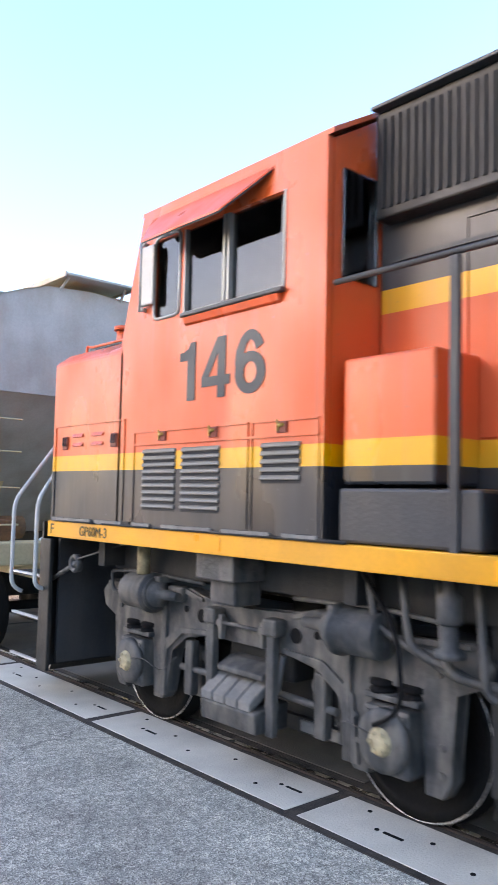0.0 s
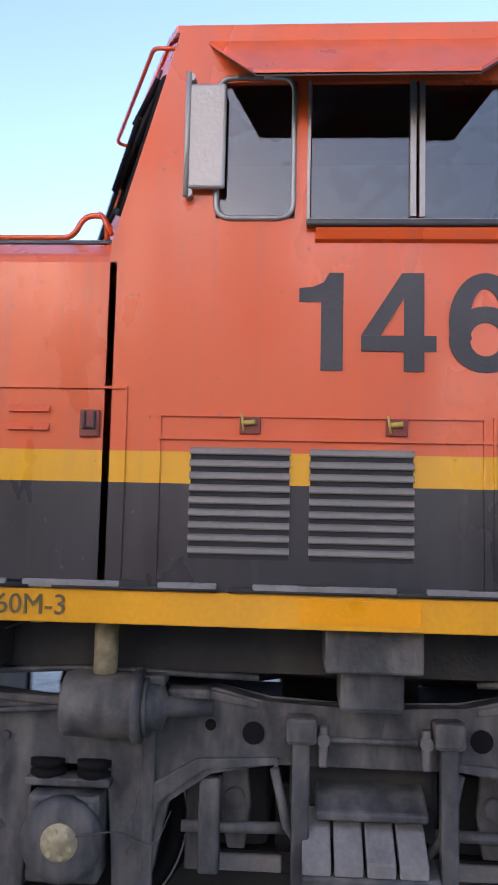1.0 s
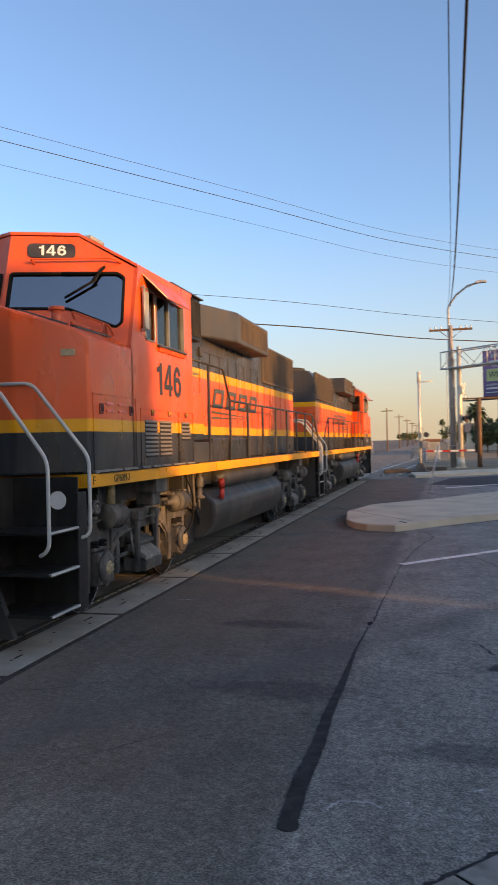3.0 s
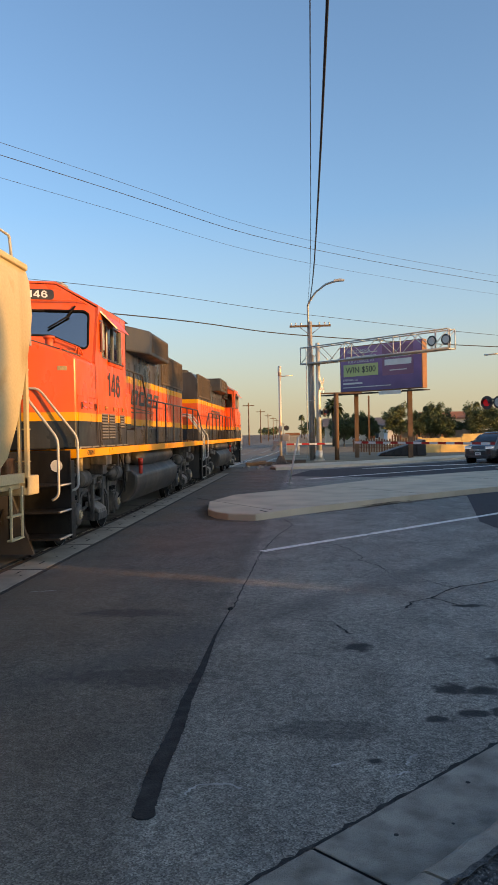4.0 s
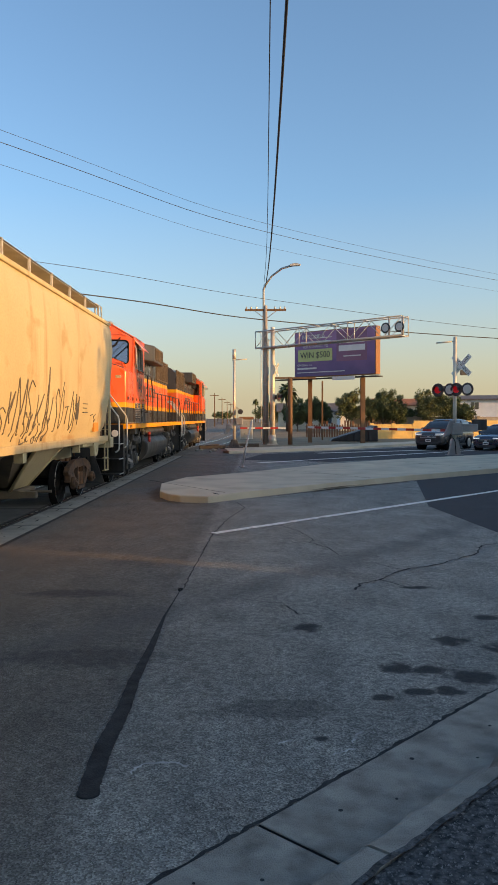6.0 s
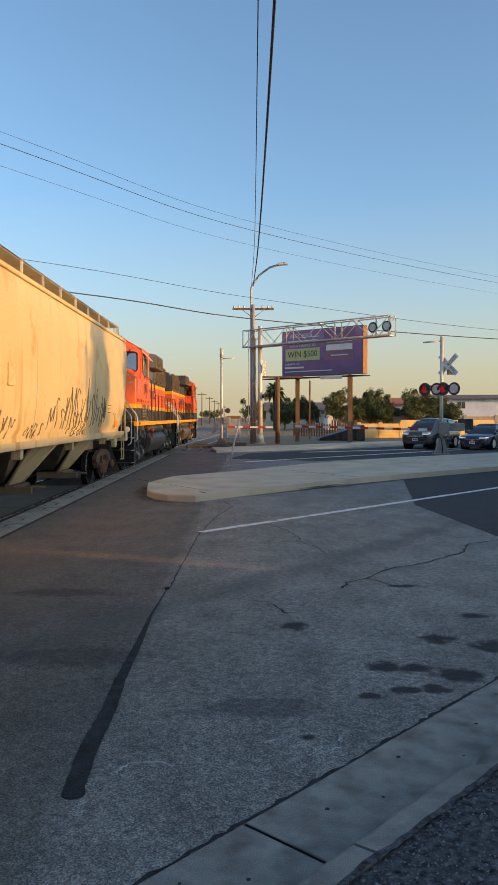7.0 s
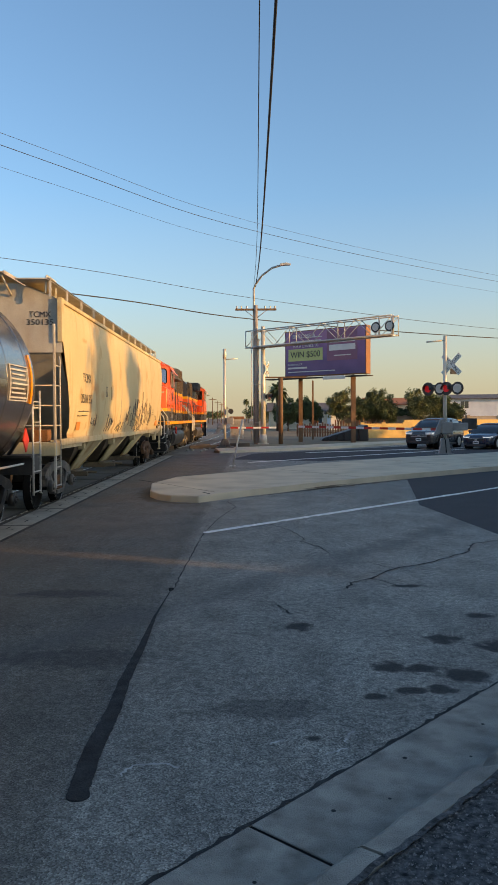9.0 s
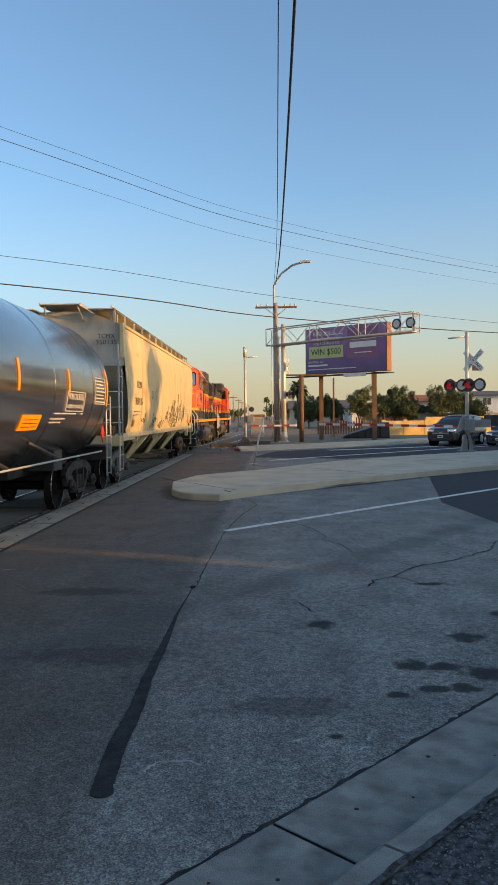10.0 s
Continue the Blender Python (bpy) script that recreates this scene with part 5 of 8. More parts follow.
# ---------------------------------------------------------------- freight cars
def freight_truck(car, cy, frame=None):
    frame = frame or M_FRAME
    bm = bmesh.new()
    box(bm, -0.95, 0.95, -0.2, 0.2, 0.5, 0.85, 0.03)
    truck = part("truck", bm, M_FRAMEDK, car, "rusty brown freight truck")
    truck.matrix_basis = pose(0, cy, 0)
    top = [(1.06, 0.6), (1.11, 0.68), (0.95, 0.79), (0.5, 0.91), (-0.5, 0.91), (-0.95, 0.79), (-1.11, 0.68), (-1.06, 0.6), (-0.78, 0.6), (-0.5, 0.75), (0.5, 0.75), (0.78, 0.6)]
    strut = [(0.66, 0.68), (0.8, 0.6), (0.56, 0.36), (0.36, 0.26), (0.26, 0.27), (0.26, 0.36), (0.44, 0.44)]
    for s in (1, -1):
        piece("side_frame", lambda bm: (prism(bm, top, 'x', s * 0.94, s * 1.06, 0.012), [prism(bm, [(k * y, z) for y, z in strut], 'x', s * 0.95, s * 1.07, 0.012) for k in (1, -1)],
                                        [box(bm, *sorted((s * 0.94, s * 1.08)), k * 0.285 - 0.04, k * 0.285 + 0.04, 0.34, 0.77, 0.012) for k in (1, -1)], box(bm, *sorted((s * 0.92, s * 1.1)), -0.3, 0.3, 0.25, 0.335, 0.015)), frame, truck, "open cast truck side frame")
        for y in (-0.15, 0.0, 0.15):
            piece("coil_spring", lambda bm: turned(bm, [((0.062 if i % 2 else 0.05), 0.34 + i * 0.02) for i in range(15)], (s * 1.03, y, 0), 'z', 12), frame if frame is M_TRUCKBLACK else M_RUST, truck, "grimy coil spring")
        for y in (-0.89, 0.89):
            piece("bearing_adapter", lambda bm: (box(bm, *sorted((s * 0.95, s * 1.08)), y - 0.13, y + 0.13, 0.45, 0.64, 0.02), turned(bm, [(0.12, s * 1.06), (0.12, s * 1.15), (0.1, s * 1.17)], (0, y, 0.46), 'x', 20)), frame, truck)
    for y in (-0.89, 0.89):
        for s in (1, -1):
            piece("wheel_rim", lambda bm: tube(bm, [(s * 0.832, y + 0.455 * math.cos(k * math.pi / 24), 0.46 + 0.455 * math.sin(k * math.pi / 24)) for k in range(49)], 0.006, 6), M_TREAD, truck, "bright worn wheel edge")
        wheelset(truck, y, 0.46, 0.46)
        for s in (1, -1):
            c = piece("axle_end_cap", lambda bm: (turned(bm, [(0.075, s * 1.16), (0.07, s * 1.19)], (0, 0, 0), 'x', 16), [rod(bm, (s * 1.185, 0.045 * math.cos(a), 0.045 * math.sin(a)), (s * 1.205, 0.045 * math.cos(a), 0.045 * math.sin(a)), 0.014, 6) for a in (0.5, 2.6, 4.7)]), frame, truck)
            c.matrix_basis = pose(0, y, 0.46)
            WHEELS.append((c, y, 0.46, 0.46))


def bay(bm, yc, s):
    """One side of a discharge bay, drawn in towards its outlet."""
    top = [(0.05, -1.85), (0.05, 1.85), (1.12, 1.85), (1.12, -1.85)]
    low = [(0.05, -0.42), (0.05, 0.42), (0.5, 0.42), (0.5, -0.42)]
    a = [bm.verts.new((s * x, yc + y, 1.3)) for x, y in top]
    b = [bm.verts.new((s * x, yc + y, 0.55)) for x, y in low]
    bm.faces.new(a)
    bm.faces.new(list(reversed(b)))
    for i in range(4):
        j = (i + 1) % 4
        bm.faces.new((a[i], a[j], b[j], b[i]))


def bay_sheet(bm, yc, s):
    """The sloping side sheet of a bay with its turned edges."""
    pts = [(1.2, -0.95, 1.3), (1.2, 0.95, 1.3), (0.58, 0.5, 0.5), (0.58, -0.5, 0.5)]
    a = [bm.verts.new((s * x, yc + y, z)) for x, y, z in pts]
    b = [bm.verts.new((s * (x - 0.02), yc + y, z - 0.015)) for x, y, z in pts]
    bm.faces.new(a)
    bm.faces.new(list(reversed(b)))
    for i in range(4):
        j = (i + 1) % 4
        bm.faces.new((a[i], b[i], b[j], a[j]))
    for d in (-1, 1):
        rod(bm, (s * 1.2, yc + d * 0.95, 1.3), (s * 0.58, yc + d * 0.5, 0.5), 0.03, 6)


def hopper_car():
    """A covered hopper with bulging sides; local y 0 at its middle, 8.45 half length of the body."""
    car = thing("covered_hopper_car", "cream covered hopper car with rust stains and scrawled paint", "freight car", "freight cars of the train")
    LB = 8.5
    prof = [(1.3, 1.34), (1.3, 1.5), (1.37, 1.62), (1.43, 2.0), (1.46, 2.5), (1.465, 3.1), (1.46, 3.5), (1.43, 3.95), (1.37, 4.14), (1.28, 4.2), (0.95, 4.33), (0.6, 4.44), (0.0, 4.47)]
    sec = prof + [(-x, z) for x, z in reversed(prof[:-1])]
    def body(bm):
        rows = []
        for e, back in ((-1, 0.0), (-1, 0.06), (1, 0.06), (1, 0.0)):
            k = 1.0 if back else 0.99
            reach, cut = (8.78, 0.82) if e > 0 else (LB, 1.0)
            rows.append([bm.verts.new((x * k, e * (reach - back - max(0.0, (3.45 - z) / 2.05) * cut), z)) for x, z in sec])
        for a, b in zip(rows, rows[1:]):
            for i in range(len(sec) - 1):
                f = bm.faces.new((a[i], a[i + 1], b[i + 1], b[i]))
                f.smooth = True
    b = piece("body", body, M_HOPPER, car, "cream bulging side sheets with rust stains")
    # ends: upper bulkhead, sloped sheet below
    for e in (1, -1):
        def end(bm, e=e):
            up = [(x * 0.98, z) for x, z in sec if z > 3.0]
            L = LB if e < 0 else 8.78
            prism(bm, up, 'y', *sorted((e * (L - 0.06), e * (L - 0.02))))
            vs = [bm.verts.new(p) for p in ((-1.4, e * (L - 0.04), 3.12), (1.4, e * (L - 0.04), 3.12), (1.28, e * (L - 2.1), 1.36), (-1.28, e * (L - 2.1), 1.36))]
            bm.faces.new(vs)
        piece("end_sheet", end, M_HOPGREY, car, "grey sloping end sheet")
        piece("end_frame", lambda bm: (box(bm, -1.42, 1.42, *sorted((e * 8.6, e * 9.0)), 1.1, 1.36, 0.02), box(bm, -0.35, 0.35, *sorted((e * 6.0, e * 9.0)), 0.85, 1.15),
                                       [box(bm, *sorted((s * 1.1, s * 1.3)), *sorted((e * 6.1, e * 8.7)), 1.2, 1.36) for s in (1, -1)],
                                       [prism(bm, [(e * 6.6, 1.36), (e * 7.0, 1.36), (e * 8.25, 3.1), (e * 8.1, 3.12)], 'x', *sorted((s * 0.5, s * 0.55))) for s in (1, -1)]), M_HOPPER, car, "cream end sill")
        for s in (1, -1):
            if e < 0:
                piece("corner_post", lambda bm: prism(bm, [(-8.36, 4.16), (-8.56, 4.16), (-8.56, 3.3), (-8.5, 3.3), (-8.36, 3.42)], 'x', *sorted((s * 1.37, s * 1.465)), 0.008), M_HOPPER, car, "cream corner post")
                piece("ladder", lambda bm: (box(bm, *sorted((s * 1.38, s * 1.42)), -8.97, -8.9, 0.5, 3.6, 0.004), tube(bm, curve_pts([(s * 1.36, -8.4, 3.02), (s * 1.4, -8.48, 2.95), (s * 1.4, -8.52, 2.7), (s * 1.4, -8.52, 0.5)], 0.1), 0.018, 8),
                                            [rod(bm, (s * 1.4, -8.5, z), (s * 1.4, -8.95, z), 0.014, 6) for z in (0.53, 0.88, 1.3, 1.68, 2.06, 2.44, 2.82)],
                                            [rod(bm, (s * 0.5, -8.95, z), (s * 1.4, -8.95, z), 0.014, 6) for z in (1.68, 2.06, 2.44)]), M_HOPGREY, car, "pale end ladder")
            else:
                piece("corner_post", lambda bm: (box(bm, *sorted((s * 1.36, s * 1.41)), 8.6, 8.69, 1.2, 2.95, 0.006), box(bm, *sorted((s * 1.27, s * 1.3)), 8.6, 8.69, 1.2, 2.98, 0.006), prism(bm, [(8.36, 2.55), (8.42, 2.55), (8.6, 2.93), (8.56, 2.96)], 'x', *sorted((s * 1.3, s * 1.35)))), M_HOPPER, car, "cream end post")
                for z in (1.55, 1.98, 2.4, 2.78):
                    piece("grab_iron", lambda bm: tube(bm, curve_pts([(s * 1.39, 8.68, z), (s * 1.39, 8.77, z), (s * 0.85, 8.77, z), (s * 0.85, 8.68, z)], 0.03), 0.011, 6), M_HOPPER, car)
                piece("sill_step", lambda bm: ([box(bm, *sorted((s * 1.37, s * 1.395)), y, y + 0.05, 0.56, 1.24, 0.004) for y in (8.02, 8.4)], [box(bm, *sorted((s * 1.33, s * 1.4)), 8.02, 8.45, z, z + 0.025, 0.004) for z in (0.56, 0.86)]), M_HOPPER, car, "cream sill step")
                piece("jacking_pad", lambda bm: (prism(bm, [(7.12, 1.27), (7.62, 1.27), (7.58, 1.08), (7.45, 0.96), (7.18, 0.96)], 'x', *sorted((s * 1.22, s * 1.33)), 0.01), rod(bm, (s * 1.32, 7.38, 1.09), (s * 1.34, 7.38, 1.09), 0.05, 12)), M_HOPPER, car, "cream jacking pad")
        piece("end_running_board", lambda bm: box(bm, -0.48, 0.48, *sorted((e * 7.6, e * 9.0)), 4.56, 4.585), M_HOPGREY, car, "expanded metal end walkway on braces")
        for x in (-0.5, 0.48):
            piece("board_edge", lambda bm: box(bm, x, x + 0.02, *sorted((e * 7.6, e * 9.0)), 4.53, 4.6), M_HOPGREY, car)
        for x in (-0.4, 0.4):
            piece("board_brace", lambda bm: rod(bm, (x, e * 8.9, 4.55), (x * 1.2, e * 8.5, 4.2), 0.02, 6), M_HOPGREY, car)
            piece("board_post", lambda bm: box(bm, x - 0.03, x + 0.03, *sorted((e * 7.7, e * 7.75)), 4.42, 4.55), M_HOPGREY, car)
        piece("coupler", lambda bm: (box(bm, -0.09, 0.09, *sorted((e * 8.9, e * 9.4)), 0.72, 0.9, 0.02), box(bm, -0.16, 0.16, *sorted((e * 9.38, e * 9.55)), 0.66, 0.96, 0.04)), M_RUST, car, "rusty knuckle coupler")
        piece("brake_cylinder", lambda bm: turned(bm, [(0.14, 0), (0.14, 0.3), (0.05, 0.32)], (0.6, e * 8.3, 1.5), 'x', 16), M_RUST, car)
        piece("valve_box", lambda bm: box(bm, 0.9, 1.2, *sorted((e * 8.4, e * 8.7)), 1.36, 1.6, 0.02), M_RUST, car)
        piece("brake_hose", lambda bm: tube(bm, [(0.5, e * 8.6, 1.0), (0.5, e * 8.8, 0.6), (0.35, e * 9.2, 0.4)], 0.025, 8), M_RUST, car)
    for s in (1, -1):
        piece("side_sill", lambda bm: (box(bm, *sorted((s * 1.24, s * 1.36)), -8.7, 8.7, 1.27, 1.4, 0.01), box(bm, *sorted((s * 1.34, s * 1.43)), -8.35, 8.7, 4.09, 4.17, 0.015)), M_HOPPER, car, "cream side sill")
        # outlet bays below
        for yc in (-3.9, 0.0, 3.9):
            piece("hopper_bay", lambda bm: bay(bm, yc, s), M_BAY, car, "dirty brown sloping discharge bay, darkened for its shade")
            piece("bay_sheet", lambda bm: bay_sheet(bm, yc, s), M_HOPPER, car, "cream sloping bay side sheet")
            piece("outlet_gate", lambda bm: (box(bm, *sorted((s * 0.1, s * 0.75)), yc - 0.5, yc + 0.5, 0.36, 0.52, 0.02), box(bm, *sorted((s * 0.7, s * 1.05)), yc - 0.5, yc - 0.36, 0.38, 0.5, 0.01), rod(bm, (s * 0.75, yc + 0.2, 0.44), (s * 1.15, yc + 0.2, 0.44), 0.03, 8)), M_BAY, car)
            for y in (yc - 1.9, yc + 1.9):
                piece("bay_brace", lambda bm: box(bm, *sorted((s * 1.15, s * 1.3)), y - 0.05, y + 0.05, 1.1, 1.34), M_HOPPER, car)
        # running board with its rail posts
        piece("running_board", lambda bm: (box(bm, *sorted((s * 0.66, s * 1.3)), -8.9, 7.95, 4.45, 4.475), box(bm, *sorted((s * 1.28, s * 1.3)), -8.9, 7.95, 4.44, 4.48)), M_WALK, car, "expanded metal running board")
        for i in range(13):
            y = -8.75 + i * 1.385
            piece("board_bracket", lambda bm: box(bm, *sorted((s * 1.27, s * 1.31)), y - 0.018, y + 0.018, 4.14, 4.49), M_GREYRAIL, car)
        for e in (1, -1):
            piece("roof_grab_rail", lambda bm: tube(bm, curve_pts([(s * 1.2, e * 7.97, 4.2), (s * 1.2, e * 7.95, 4.56), (s * 1.2, e * 8.66, 4.56), (s * 1.2, e * 8.74, 4.2)], 0.05), 0.02, 6), M_GREYRAIL, car)
        # scrawled paint, stencils, rust
        rnd = random.Random(5)
        STROKES = ([(0, 0), (0.1, 1), (0.45, 0.35), (0.8, 1), (0.9, 0)], [(0, 0.95), (0.9, 1.0), (0.5, 0.97), (0.3, 0)], [(0.75, 0.85), (0.4, 1), (0.1, 0.75), (0.6, 0.4), (0.55, 0.05), (0.0, 0.1)], [(0.1, 1), (0.0, 0), (0.1, 0.5), (0.75, 1.0), (0.2, 0.5), (0.8, 0)],
                   [(0.1, 0.9), (0.05, 0.2), (0.4, 0), (0.7, 0.25), (0.75, 1)], [(0.5, 1), (0.1, 0.6), (0.3, 0.05), (0.75, 0.3), (0.6, 0.85), (0.2, 0.8)], [(0, 0), (0.25, 1.3), (0.3, 0.3), (0.6, 0.2), (0.9, 0.9)])
        skin = ([1.34, 1.5, 1.62, 2.0, 2.5, 3.1], [1.3, 1.3, 1.37, 1.43, 1.46, 1.46])
        def tag(bm, y0, n, step, z0, z1):
            """A run of sprayed strokes along the bulging side."""
            for k in range(n):
                st = rnd.choice(STROKES)
                h, w, lean = (z1 - z0) * rnd.uniform(0.55, 1.0), step * rnd.uniform(0.8, 1.15), rnd.uniform(0.05, 0.25)
                pts = [(y0 + k * step + u * w + v * lean * h, z0 + rnd.uniform(0, 0.08) + v * h) for u, v in st]
                bent = curve_pts([(0, y, z) for y, z in pts], 0.05, 3)
                out = []
                for a, c in zip(bent, bent[1:]):
                    m = max(1, int((c - a).length / 0.09))
                    out += [a.lerp(c, j / m) for j in range(m)]
                out = [Vector((s * (np.interp(p.z, *skin) + 0.004), p.y, p.z)) for p in out]
                tube(bm, [p for p, q in zip(out, out[1:]) if (p - q).length > 0.001], rnd.choice((0.008, 0.011)), 4)
        for y0, n, step, z0, z1 in ((-5.6, 3, 0.26, 1.62, 1.85), (-3.6, 3, 0.32, 1.45, 1.95), (-2.0, 4, 0.3, 1.42, 1.7), (-0.6, 4, 0.42, 1.55, 2.2), (1.0, 4, 0.55, 1.5, 2.5), (3.2, 5, 0.4, 1.5, 2.45), (1.2, 7, 0.28, 1.45, 1.9), (1.6, 5, 0.3, 1.36, 1.5), (6.3, 2, 0.3, 1.7, 2.0)):
            for k in range(n):
                piece("scrawl", lambda bm: tag(bm, y0 + k * step, 1, step, z0, z1), M_GRAFFITI, car, "dark spray-painted scrawl")
        for y, w, z in ((-7.0, 0.3, 1.96), (-6.6, 0.5, 1.965), (-7.05, 0.26, 1.86), (-6.65, 0.42, 1.865), (5.55, 0.4, 2.12), (5.55, 0.34, 2.03), (5.55, 0.38, 1.94)):
            piece("stencil_bar", lambda bm: box(bm, *sorted((s * 1.40, s * 1.452)), y, y + w, z, z + 0.017), M_DIGIT, car)
        piece("data_panel", lambda bm: prism(bm, [(s * 1.405, 1.8), (s * 1.412, 1.8), (s * 1.447, 2.13), (s * 1.44, 2.13)], 'y', 4.95, 5.2), M_BLACK, car, "small black data panel")
        piece("orange_panel", lambda bm: box(bm, *sorted((s * 1.36, s * 1.41)), 6.78, 7.2, 1.53, 1.73), M_BOARDORANGE, car, "faded orange inspection panel")
        piece("rust_panel", lambda bm: prism(bm, [(s * 1.372, 1.56), (s * 1.378, 1.56), (s * 1.408, 1.74), (s * 1.402, 1.74)], 'y', -7.1, -6.75), M_BOARDORANGE, car, "faded orange inspection panel")
        piece("sheet_seam", lambda bm: tube(bm, [(s * (x + 0.003), -1.5, z) for x, z in ((1.3, 1.45), (1.37, 1.62), (1.43, 2.0), (1.46, 2.5), (1.46, 3.1), (1.42, 3.6), (1.33, 3.95))], 0.011, 5), M_HOPGREY, car, "dark sheet seam")
        piece("card_frame", lambda bm: [box(bm, *sorted((s * 1.455, s * 1.466)), *q) for q in ((-3.95, -3.73, 2.6, 2.615), (-3.95, -3.73, 2.36, 2.375), (-3.95, -3.935, 2.375, 2.6), (-3.745, -3.73, 2.375, 2.6))], M_FADED, car, "small card frame")
        piece("placard_holder", lambda bm: box(bm, *sorted((s * 1.46, s * 1.48)), -3.2, -2.85, 2.3, 2.65, 0.01), M_HOPPER, car)
    lettering("reporting_mark", "TCMX", 0.43, 0.115, pose(1.02, -LB + 0.012, 3.84, 90, 0, 0), M_DIGIT, car, label="black reporting letters on the end")
    lettering("reporting_number", "350135", 0.52, 0.115, pose(1.02, -LB + 0.012, 3.69, 90, 0, 0), M_DIGIT, car, label="black reporting digits on the end")
    lettering("side_mark", "TCMX", 0.85, 0.2, facing_x(1.468, -6.26, 2.71, 1), M_FADED, car)
    lettering("side_number", "350135", 1.12, 0.2, facing_x(1.458, -6.3, 2.25, 1), M_FADED, car)
    freight_truck(car, -7.3)
    freight_truck(car, 6.9, M_TRUCKSUNRUST)
    return car


def tank_car():
    car = thing("tank_car", "glossy black pressure tank car with white warning panels and yellow marks", "freight car", "freight cars of the train")
    R, ZC, LT = 1.56, 2.38, 9.55
    prof = []
    for i in range(9):
        a = math.pi / 2 * i / 8
        prof.append((max(0.001, R * math.sin(a)), -LT - 0.75 * math.cos(a) + 0.75))
    prof = prof + [(r, -h) for r, h in reversed(prof)]
    piece("tank", lambda bm: turned(bm, prof, (0, 0, ZC), 'y', 64), M_TANK, car, "glossy black cylindrical tank")
    for y in (-8.3, -5.2, -2.0, 1.2, 4.6, 7.4, 8.4):
        piece("weld_band", lambda bm: turned(bm, [(R + 0.001, y - 0.02), (R + 0.003, y - 0.012), (R + 0.003, y + 0.012), (R + 0.001, y + 0.02)], (0, 0, ZC), 'y', 64), M_TANK, car)
    for e in (1, -1):
        piece("end_frame", lambda bm: (box(bm, -1.4, 1.4, *sorted((e * 9.3, e * 9.65)), 0.85, 1.15, 0.02), box(bm, -0.4, 0.4, *sorted((e * 5.6, e * 9.3)), 0.7, 1.0, 0.02), box(bm, -1.0, 1.0, *sorted((e * 6.4, e * 7.0)), 0.8, 1.3, 0.02),
                                       box(bm, -1.4, 1.4, *sorted((e * 9.1, e * 9.75)), 1.15, 1.19)), M_BLACK, car)
        piece("coupler", lambda bm: (box(bm, -0.09, 0.09, *sorted((e * 9.6, e * 10.1)), 0.72, 0.9, 0.02), box(bm, -0.16, 0.16, *sorted((e * 10.08, e * 10.25)), 0.66, 0.96, 0.04)), M_RUST, car)
        for s in (1, -1):
            piece("end_ladder", lambda bm: ([rod(bm, (s * 1.4, e * y, 0.5), (s * 1.4, e * y, 2.3), 0.018, 8) for y in (9.25, 9.7)], [rod(bm, (s * 1.4, e * 9.25, z), (s * 1.4, e * 9.7, z), 0.012, 6) for z in (0.55, 0.9, 1.4, 1.75, 2.1)],
                                            rod(bm, (s * 1.4, e * 9.7, 2.0), (-s * 0.2, e * 9.7, 2.0), 0.014, 6)), M_GREYRAIL, car)
            for a, b in (((1.22, 4.1, 1.42), (1.4, 5.23, 1.1)), ((1.2, 1.9, 1.4), (1.4, 2.56, 1.1)), ((1.35, 8.9, 1.6), (0.9, 9.4, 1.15))):
                piece("saddle_brace", lambda bm: rod(bm, (s * a[0], e * a[1], a[2]), (s * b[0], e * b[1], b[2]), 0.037, 8), M_BLACK, car)
            piece("placard", lambda bm: prism(bm, [(e * 8.72 - 0.16, 1.46), (e * 8.72, 1.66), (e * 8.72 + 0.16, 1.46), (e * 8.72, 1.26)], 'x', *sorted((s * 1.42, s * 1.44))), M_RED, car, "red and white warning diamond")
    for s in (1, -1):
        def on(z, d=0.008):
            return s * (math.sqrt(max(0, (R) ** 2 - (z - ZC) ** 2)) + d)
        def strip(bm, y0, y1, z0, z1, n=6):
            for i in range(n):
                a, b = z0 + (z1 - z0) * i / n, z0 + (z1 - z0) * (i + 1) / n
                q = [bm.verts.new((on(z, d), y, z)) for z in (a, b) for d in (0.002, 0.012) for y in (y0, y1)]
                for f in ((0, 1, 3, 2), (4, 6, 7, 5), (0, 4, 5, 1), (2, 3, 7, 6), (0, 2, 6, 4), (1, 5, 7, 3)):
                    bm.faces.new([q[k] for k in f])
        piece("running_rail", lambda bm: rod(bm, (s * 1.42, -9.3, 1.08), (s * 1.42, 8.6, 1.08), 0.017, 8), M_GREYRAIL, car, "pale side rail")
        for y, za, zb in ((0.1, 2.2, 2.66), (2.67, 2.2, 2.66), (5.42, 2.2, 2.66), (8.6, 2.05, 2.84), (-2.6, 2.2, 2.66), (-5.3, 2.2, 2.66)):
            piece("yellow_mark", lambda bm: strip(bm, y, y + 0.08, za, zb), M_REFLECT, car, "yellow reflective mark")
        piece("caution_panel", lambda bm: strip(bm, 3.1, 4.05, 1.62, 1.86), M_REFLECT, car, "yellow caution panel")
        for z in (1.665, 1.72, 1.775):
            piece("caution_bar", lambda bm: strip(bm, 3.2, 3.95, z, z + 0.014, 1), M_DIGIT, car)
        for i in range(7):
            piece("stencil_line", lambda bm: strip(bm, 7.55 + 0.05 * (i % 2), 8.35 - 0.06 * (i % 3), 2.12 + i * 0.07, 2.145 + i * 0.07, 1), M_STENCIL, car, "small pale stencil line")
